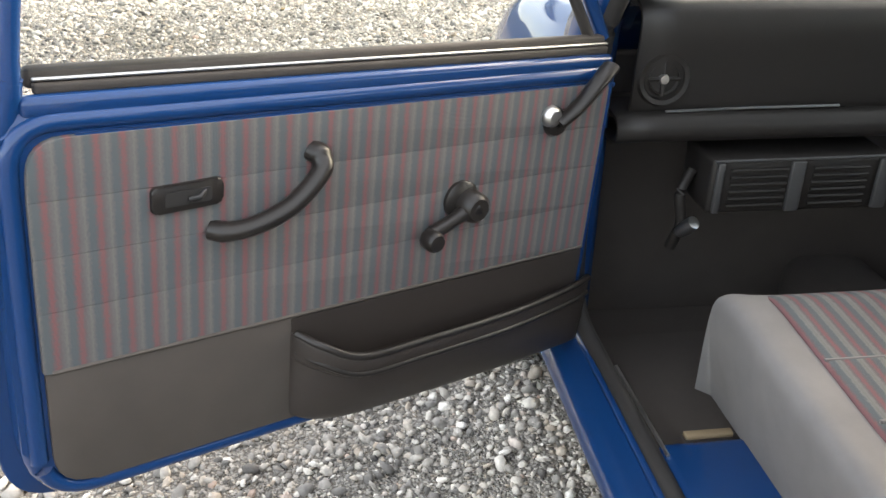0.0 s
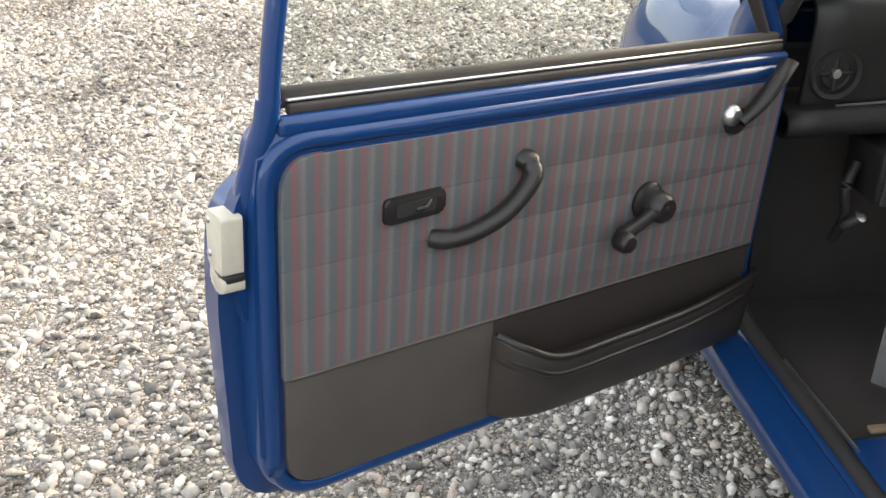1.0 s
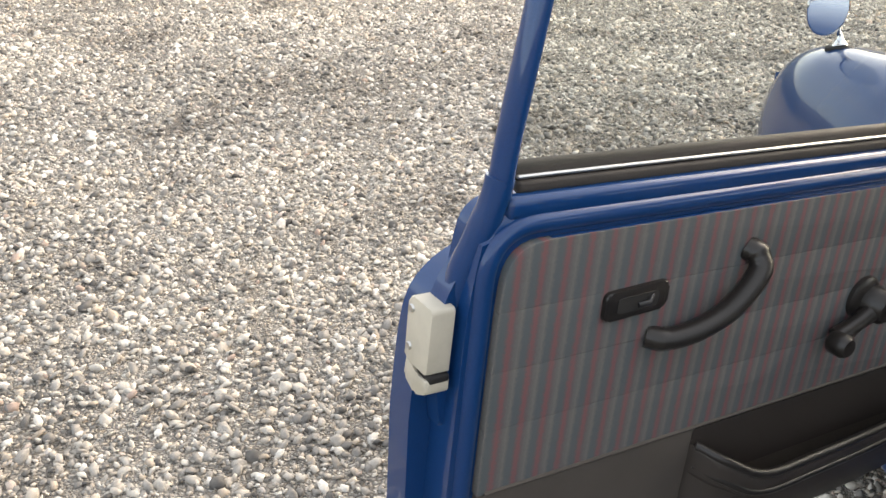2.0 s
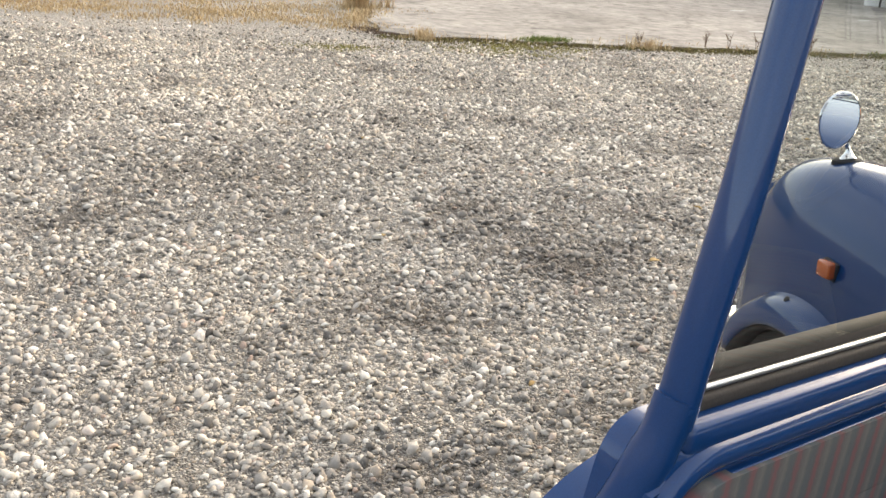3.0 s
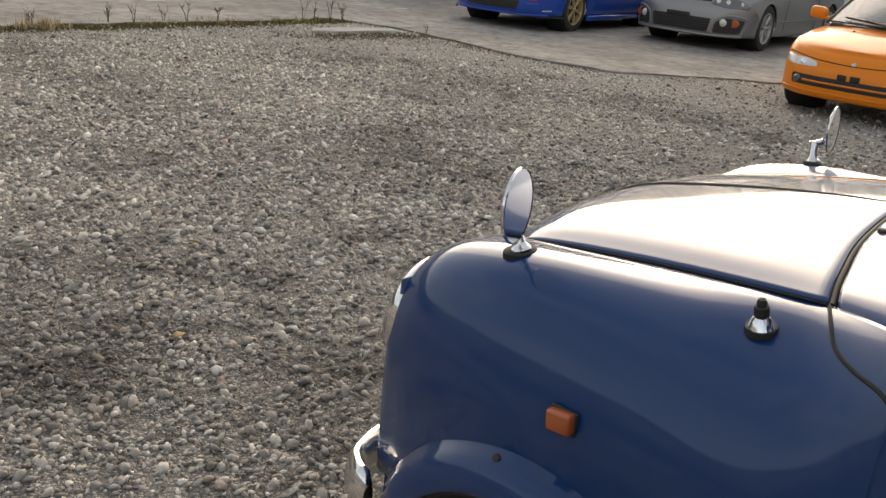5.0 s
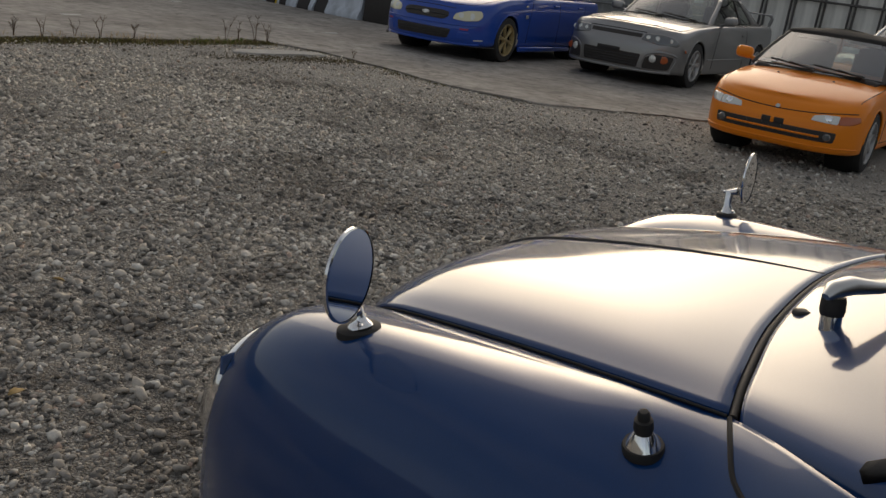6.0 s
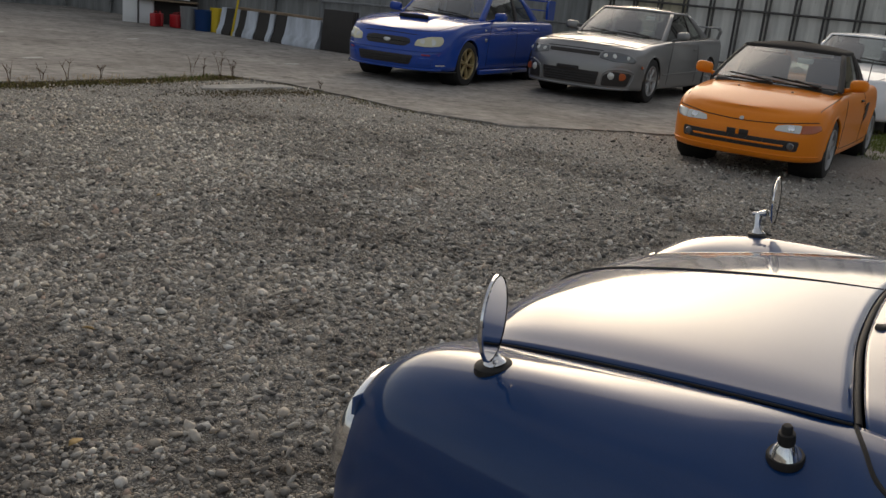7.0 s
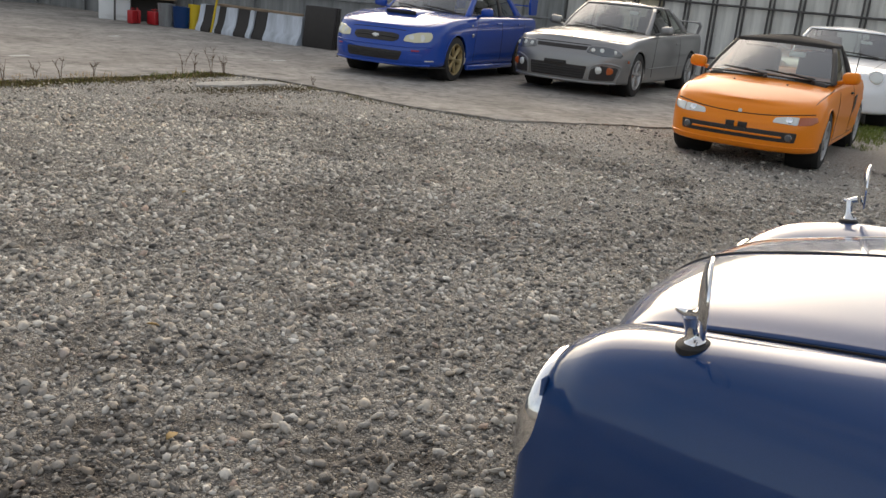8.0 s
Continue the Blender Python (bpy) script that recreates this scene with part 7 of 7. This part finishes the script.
# ---------- loose stones ----------
def stone_material():
    m = mat("pebbles", (0.3, 0.29, 0.27), 0.78, 0, 0, 0.3)
    t, n, l, b = nodes_of(m)
    geo = n.new("ShaderNodeNewGeometry")
    tone = ramp_node(t, geo.outputs["Random Per Island"], [(0.0, (0.10, 0.096, 0.092)), (0.14, (0.21, 0.201, 0.190)), (0.32, (0.35, 0.333, 0.308)), (0.5, (0.47, 0.445, 0.407)), (0.64, (0.57, 0.538, 0.487)), (0.76, (0.44, 0.380, 0.312)), (0.85, (0.64, 0.612, 0.562)), (0.95, (0.76, 0.74, 0.70)), (1.0, (0.46, 0.35, 0.29))])
    co = object_coords(t)
    spot, fine = noise_node(t, 55, 4, 0.6, co), noise_node(t, 380, 3, 0.6, co)
    v = ramp_node(t, spot.outputs["Fac"], [(0.3, (0.72, 0.71, 0.70)), (0.7, (1.12, 1.11, 1.08))])
    patch = noise_node(t, 0.55, 6, 0.62, co)
    pr = ramp_node(t, patch.outputs["Fac"], [(0.36, (0.74, 0.725, 0.71)), (0.5, (0.98, 0.98, 0.98)), (0.66, (1.15, 1.13, 1.10))])
    c = mix_node(t, mix_node(t, tone.outputs["Color"], v.outputs["Color"], 1.0, "MULTIPLY"), pr.outputs["Color"], 1.0, "MULTIPLY")
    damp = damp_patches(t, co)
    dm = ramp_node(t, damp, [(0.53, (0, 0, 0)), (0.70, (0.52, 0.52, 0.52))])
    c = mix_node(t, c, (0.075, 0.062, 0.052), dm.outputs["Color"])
    # stones turn paler and slightly warmer further out along y
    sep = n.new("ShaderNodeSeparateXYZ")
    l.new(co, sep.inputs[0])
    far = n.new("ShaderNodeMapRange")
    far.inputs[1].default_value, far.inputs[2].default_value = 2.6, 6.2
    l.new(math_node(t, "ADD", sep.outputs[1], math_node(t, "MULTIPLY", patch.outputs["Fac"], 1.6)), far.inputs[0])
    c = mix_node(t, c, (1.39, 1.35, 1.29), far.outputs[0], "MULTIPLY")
    l.new(c, b.inputs["Base Color"])
    l.new(bump_node(t, fine.outputs["Fac"], 0.4, 0.002), b.inputs["Normal"])
    return m


def in_yard(x, y):
    inside = np.zeros(len(x), bool)
    px, py = zip(*LOT)
    j = len(px) - 1
    for i in range(len(px)):
        hit = ((py[i] > y) != (py[j] > y)) & (x < (px[j] - px[i]) * (y - py[i]) / (py[j] - py[i] + 1e-12) + px[i])
        inside ^= hit
        j = i
    return inside


def stones(name, boxes, per_m2, size, spread, rounds, seed, material, label):
    """Many pebbles in one mesh: each a squashed, dented ball of its own turn and size."""
    rng = np.random.default_rng(seed)
    bm = bmesh.new()
    if rounds:
        bmesh.ops.create_icosphere(bm, subdivisions=rounds, radius=1.0)
    else:
        tips = [bm.verts.new(v) for v in ((1, 0, 0), (0, 1, 0), (-1, 0, 0), (0, -1, 0), (0, 0, 1), (0, 0, -1))]
        for k in range(4):
            bm.faces.new((tips[k], tips[(k + 1) % 4], tips[4]))
            bm.faces.new((tips[(k + 1) % 4], tips[k], tips[5]))
    bm.verts.index_update()
    bv = np.array([v.co[:] for v in bm.verts])
    bf = np.array([[v.index for v in f.verts] for f in bm.faces])
    bm.free()
    shapes = []
    for k in range(24):
        d = bv * (1 + 0.22 * rng.standard_normal((len(bv), 1)).clip(-1, 1) * (0.6 if rounds > 1 else 1.0))
        for c in range(2):
            a = rng.standard_normal(3)
            a /= np.linalg.norm(a)
            h = d @ a
            d = d - np.outer(np.maximum(h - 0.62, 0) * 0.8, a)
        shapes.append(d * np.array([1.0, rng.uniform(0.58, 0.95), rng.uniform(0.36, 0.66)]))
    V, F, base = [], [], 0
    for x0, y0, x1, y1 in boxes:
        n = int((x1 - x0) * (y1 - y0) * per_m2)
        x, y = rng.uniform(x0, x1, n), rng.uniform(y0, y1, n)
        near = np.clip(np.maximum((y - 6.5) / 1.3, np.maximum((x - 5.0) / 1.3, (x + y - 9.6) / 1.4)), 0, 1)
        keep = ~in_yard(x, y) & (rng.uniform(0, 1, n) > 0.62 * near)
        x, y = x[keep], y[keep]
        n = len(x)
        r = size * np.exp(spread * rng.standard_normal(n)).clip(0.4, 2.9)
        a = rng.uniform(0, 2 * np.pi, n)
        tx, ty = rng.normal(0, 0.35, n), rng.normal(0, 0.35, n)
        z = ground_height(x, y) + r * rng.uniform(-0.10, 0.42, n)
        kind = rng.integers(0, 24, n)
        P = np.array(shapes)[kind] * r[:, None, None]
        ca, sa = np.cos(a)[:, None], np.sin(a)[:, None]
        X, Y, Z = P[..., 0], P[..., 1], P[..., 2]
        Z2 = Z + tx[:, None] * X + ty[:, None] * Y
        V.append(np.stack([X * ca - Y * sa + x[:, None], X * sa + Y * ca + y[:, None], Z2 + z[:, None]], -1).reshape(-1, 3))
        F.append((bf[None] + (np.arange(n) * len(bv))[:, None, None] + base).reshape(-1, 3))
        base += n * len(bv)
    V, F = np.concatenate(V), np.concatenate(F)
    me = bpy.data.meshes.new(name)
    me.vertices.add(len(V))
    me.vertices.foreach_set("co", V.astype(np.float32).ravel())
    me.loops.add(F.size)
    me.loops.foreach_set("vertex_index", F.astype(np.int32).ravel())
    me.polygons.add(len(F))
    me.polygons.foreach_set("loop_start", np.arange(0, F.size, 3, dtype=np.int32))
    me.polygons.foreach_set("use_smooth", np.ones(len(F), bool))
    me.update()
    me.validate()
    me.materials.append(material)
    return tagged(new(name, me), label, "gravel", kind="stuff")


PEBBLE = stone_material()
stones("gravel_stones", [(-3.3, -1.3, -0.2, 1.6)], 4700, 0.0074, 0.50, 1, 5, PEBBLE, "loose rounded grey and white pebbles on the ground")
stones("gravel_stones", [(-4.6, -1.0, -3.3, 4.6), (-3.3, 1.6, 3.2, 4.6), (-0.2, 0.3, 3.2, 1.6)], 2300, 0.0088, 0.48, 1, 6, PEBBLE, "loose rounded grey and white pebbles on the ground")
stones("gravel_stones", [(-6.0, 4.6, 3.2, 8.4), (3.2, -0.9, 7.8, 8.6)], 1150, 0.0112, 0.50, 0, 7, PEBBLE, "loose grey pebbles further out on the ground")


# ---------- grass, moss and weeds along the edges ----------
def blades(name, spots, per, height, spread, colours, seed, label, category="grass", width=1.0):
    """Thin bent blades in tufts, joined into one mesh."""
    rng = np.random.default_rng(seed)
    m = mat(name + " blade", colours[0], 0.8, 0, 0, 0.2)
    t, n, l, b = nodes_of(m)
    geo = n.new("ShaderNodeNewGeometry")
    r = ramp_node(t, geo.outputs["Random Per Island"], [(i / max(1, len(colours) - 1), c) for i, c in enumerate(colours)])
    l.new(r.outputs["Color"], b.inputs["Base Color"])
    V, F = [], []
    for x, y, k in spots:
        for _ in range(max(1, int(per * k))):
            a, lean = rng.uniform(0, 2 * np.pi), rng.uniform(0.1, 0.9)
            h = height * k ** 0.5 * rng.uniform(0.4, 1.25)
            px, py = x + rng.normal(0, spread), y + rng.normal(0, spread)
            z0 = float(ground_height(np.array(px), np.array(py))) + 0.004
            w = width * rng.uniform(0.0025, 0.006)
            dx, dy = np.cos(a), np.sin(a)
            i = len(V)
            for f in (0.0, 0.5):
                q = (px + dx * lean * h * f * f, py + dy * lean * h * f * f, z0 + h * f)
                V += [(q[0] - dy * w, q[1] + dx * w, q[2]), (q[0] + dy * w, q[1] - dx * w, q[2])]
            V.append((px + dx * lean * h, py + dy * lean * h, z0 + h * (1 - 0.3 * lean)))
            F += [(i, i + 1, i + 3, i + 2), (i + 2, i + 3, i + 4)]
    ob = ob_from(name, V, F, m)
    return tagged(ob, label, category, kind="stuff")


def edge_spots(a, b, n, jitter, seed, k0=0.4, k1=1.3):
    rng = np.random.default_rng(seed)
    return [(a[0] + (b[0] - a[0]) * f + rng.normal(0, jitter), a[1] + (b[1] - a[1]) * f + rng.normal(0, jitter), rng.uniform(k0, k1)) for f in rng.uniform(0, 1, n)]


STRAW = [(0.44, 0.32, 0.17), (0.56, 0.43, 0.25), (0.33, 0.22, 0.12), (0.62, 0.52, 0.34)]
MOSS = [(0.075, 0.066, 0.026), (0.12, 0.090, 0.042), (0.20, 0.145, 0.080), (0.070, 0.070, 0.026)]
YELLOW_MOSS = [(0.16, 0.145, 0.035), (0.27, 0.235, 0.065), (0.35, 0.30, 0.11), (0.13, 0.14, 0.035), (0.38, 0.31, 0.18)]
GREEN = [(0.09, 0.13, 0.025), (0.15, 0.19, 0.04), (0.22, 0.23, 0.08)]
SOIL = [(0.085, 0.060, 0.045), (0.14, 0.10, 0.075), (0.20, 0.14, 0.10), (0.06, 0.045, 0.035)]
blades("dry_grass", edge_spots((-6.5, 9.4), (-1.0, 9.0), 420, 0.40, 11) + edge_spots((-6, 10.7), (-0.8, 10.3), 320, 0.6, 12) + edge_spots((-1.0, 8.5), (-0.6, 10.8), 60, 0.14, 13, 0.6, 1.8), 22, 0.045, 0.11, STRAW, 1, "matted dry straw coloured grass at the edge of the gravel")
blades("tall_straw", edge_spots((-0.80, 10.5), (-0.70, 10.7), 16, 0.09, 31, 0.8, 1.6) + edge_spots((-0.40, 10.6), (-0.30, 10.8), 5, 0.06, 32, 0.6, 1.1), 22, 0.36, 0.05, STRAW, 6, "tall pale tuft of dry grass by the yard corner", width=0.6)
blades("straw_tuft", edge_spots((-0.34, 7.66), (-0.30, 7.95), 12, 0.05, 33, 0.7, 1.3) + edge_spots((2.0, 7.75), (2.3, 7.8), 8, 0.06, 19, 0.8, 1.5) + edge_spots((-0.9, 8.9), (-0.8, 9.4), 5, 0.08, 34, 0.8, 1.3), 26, 0.13, 0.045, STRAW, 7, "small pale tufts of dry grass on the gravel", width=0.6)
blades("edge_grass", edge_spots((-0.6, 7.85), (1.9, 7.8), 240, 0.09, 14, 0.3, 1.4) + edge_spots((1.9, 7.82), (6.1, 8.15), 520, 0.07, 15, 0.3, 1.4) + edge_spots((6.35, 7.7), (6.25, 5.4), 60, 0.06, 16, 0.2, 0.7) + edge_spots((6.35, 5.0), (8.2, 3.1), 60, 0.05, 17, 0.2, 0.6), 20, 0.027, 0.075, MOSS + YELLOW_MOSS[:2], 2, "short mossy grass along the concrete edge")
blades("edge_straw", edge_spots((-0.5, 7.8), (6.2, 8.15), 90, 0.14, 18, 0.2, 0.9), 12, 0.10, 0.05, STRAW, 3, "sparse dry stalks along the concrete edge", width=0.6)
blades("green_grass", edge_spots((0.90, 8.02), (1.35, 8.08), 34, 0.05, 20, 0.5, 1.3) + edge_spots((9.6, 1.6), (13.0, 1.2), 160, 0.25, 21, 0.6, 1.2) + edge_spots((5.0, 8.05), (5.9, 8.2), 14, 0.06, 22, 0.3, 0.8), 30, 0.060, 0.06, GREEN, 4, "fresh green grass tufts", width=0.8)
blades("yellow_moss", edge_spots((0.25, 7.55), (1.15, 7.45), 120, 0.14, 35, 0.3, 1.1) + edge_spots((0.0, 7.1), (0.9, 7.0), 70, 0.20, 36, 0.2, 0.8) + edge_spots((-1.5, 7.0), (-0.9, 6.95), 60, 0.13, 37, 0.2, 0.9) + edge_spots((-0.4, 7.2), (0.2, 7.3), 40, 0.14, 38, 0.2, 0.7), 30, 0.016, 0.06, YELLOW_MOSS, 9, "yellow green moss cushions on the gravel", "moss")
blades("grey_moss", edge_spots((4.6, 7.0), (6.3, 6.85), 260, 0.10, 26, 0.3, 0.8) + edge_spots((6.4, 6.4), (6.5, 4.4), 150, 0.10, 27, 0.2, 0.6) + edge_spots((-2.6, 7.0), (1.6, 7.4), 160, 0.28, 23, 0.2, 0.7) + edge_spots((1.6, 7.7), (6.0, 7.9), 160, 0.16, 24, 0.2, 0.7) + edge_spots((5.9, 7.2), (6.2, 5.2), 60, 0.14, 25, 0.2, 0.6), 14, 0.022, 0.09, MOSS, 5, "thin moss growing through the gravel", "moss")
blades("soil_crumbs", edge_spots((-0.92, 8.5), (-0.45, 7.97), 130, 0.07, 39, 0.4, 1.2) + edge_spots((-0.45, 7.97), (0.35, 7.88), 90, 0.05, 40, 0.3, 1.0) + edge_spots((1.2, 7.9), (2.6, 7.95), 90, 0.05, 41, 0.3, 0.9), 24, 0.020, 0.05, SOIL, 10, "dark brown soil and dead roots along the concrete edge", "soil")


def weed_plants(spots):
    """Bare brown weed stems with side twigs, one object of its own each."""
    rng = np.random.default_rng(8)
    stem = grained("dry brown stem", (0.13, 0.085, 0.055), 0.85)
    for x, y, h in spots:
        w = empty("weed", pose(x, y, float(ground_height(np.array(x), np.array(y)))), "dry brown weed with bare thin stems", "weed", "weeds along the concrete edge")
        for k in range(int(rng.integers(2, 5))):
            a, lean = rng.uniform(0, 6.28), rng.uniform(0.05, 0.45)
            hh = h * rng.uniform(0.6, 1.1)
            bm = bmesh.new()
            top = (math.cos(a) * lean * hh, math.sin(a) * lean * hh, hh)
            midp = (top[0] * 0.35, top[1] * 0.35, hh * 0.55)
            bm_tube(bm, [(0, 0, -0.01), midp, top], [0.0045, 0.0035, 0.0018], 5)
            for q in range(4):
                f = rng.uniform(0.4, 0.95)
                s = (top[0] * f * f, top[1] * f * f, hh * f)
                b = rng.uniform(0, 6.28)
                bm_tube(bm, [s, (s[0] + math.cos(b) * 0.04, s[1] + math.sin(b) * 0.04, s[2] + 0.05)], [0.0025, 0.0015], 4)
            part("stem", bm, stem, w)


weed_plants([(2.95, 8.08, 0.20), (3.25, 8.1, 0.26), (3.6, 8.12, 0.22), (3.9, 8.14, 0.30), (4.3, 8.16, 0.18), (5.55, 8.2, 0.30), (5.75, 8.22, 0.24), (5.95, 8.15, 0.34), (6.1, 8.1, 0.22), (6.5, 7.0, 0.10), (2.1, 7.9, 0.18)])


def fallen_leaf(x, y, a, size):
    lf = mat("dry leaf", (0.30, 0.20, 0.07), 0.7)
    pts = [(-1.0, 0.0), (-0.5, 0.38), (0.1, 0.45), (0.7, 0.2), (1.0, 0.0), (0.7, -0.22), (0.1, -0.42), (-0.5, -0.36)]
    z = float(ground_height(np.array(x), np.array(y))) + 0.022
    V = [(px * size, py * size, 0.006 * (abs(py) * 3)) for px, py in pts] + [(0, 0, 0.0)]
    ob = ob_from("leaf", V, [(i, (i + 1) % 8, 8) for i in range(8)], lf)
    s = ob.modifiers.new("thickness", "SOLIDIFY")
    s.thickness = 0.0012
    ob.matrix_basis = pose(x, y, z, random.uniform(-12, 12), random.uniform(-12, 12), a)
    tagged(ob, "curled dry yellow brown leaf on the gravel", "leaf", "fallen leaves")


for x, y, a, sz in ((-0.32, 1.43, 20, 0.030), (-1.35, 1.72, 80, 0.020), (0.16, 2.1, 130, 0.024), (-1.3, 3.3, 60, 0.022), (1.6, 3.6, 10, 0.024), (-1.05, 0.52, 45, 0.018)):
    fallen_leaf(x, y, a, sz)


def slab_patch():
    o = [(4.95, 7.28), (5.35, 7.18), (5.8, 7.2), (6.2, 7.12), (6.25, 7.34), (5.9, 7.46), (5.4, 7.5), (5.05, 7.44)]
    pale = mat("pale concrete", (0.42, 0.40, 0.36), 0.9)
    t, n, l, b = nodes_of(pale)
    g = noise_node(t, 9, 6, 0.7, object_coords(t))
    r = ramp_node(t, g.outputs["Fac"], [(0.35, (0.30, 0.28, 0.25)), (0.65, (0.46, 0.44, 0.40))])
    l.new(r.outputs["Color"], b.inputs["Base Color"])
    tagged(plate("concrete_patch", rounded(o, 0.05, 3), -0.05, 0.03, pale, plane="xy", bevel=0.01), "pale broken concrete patch set in the gravel", "concrete", kind="structure")


slab_patch()
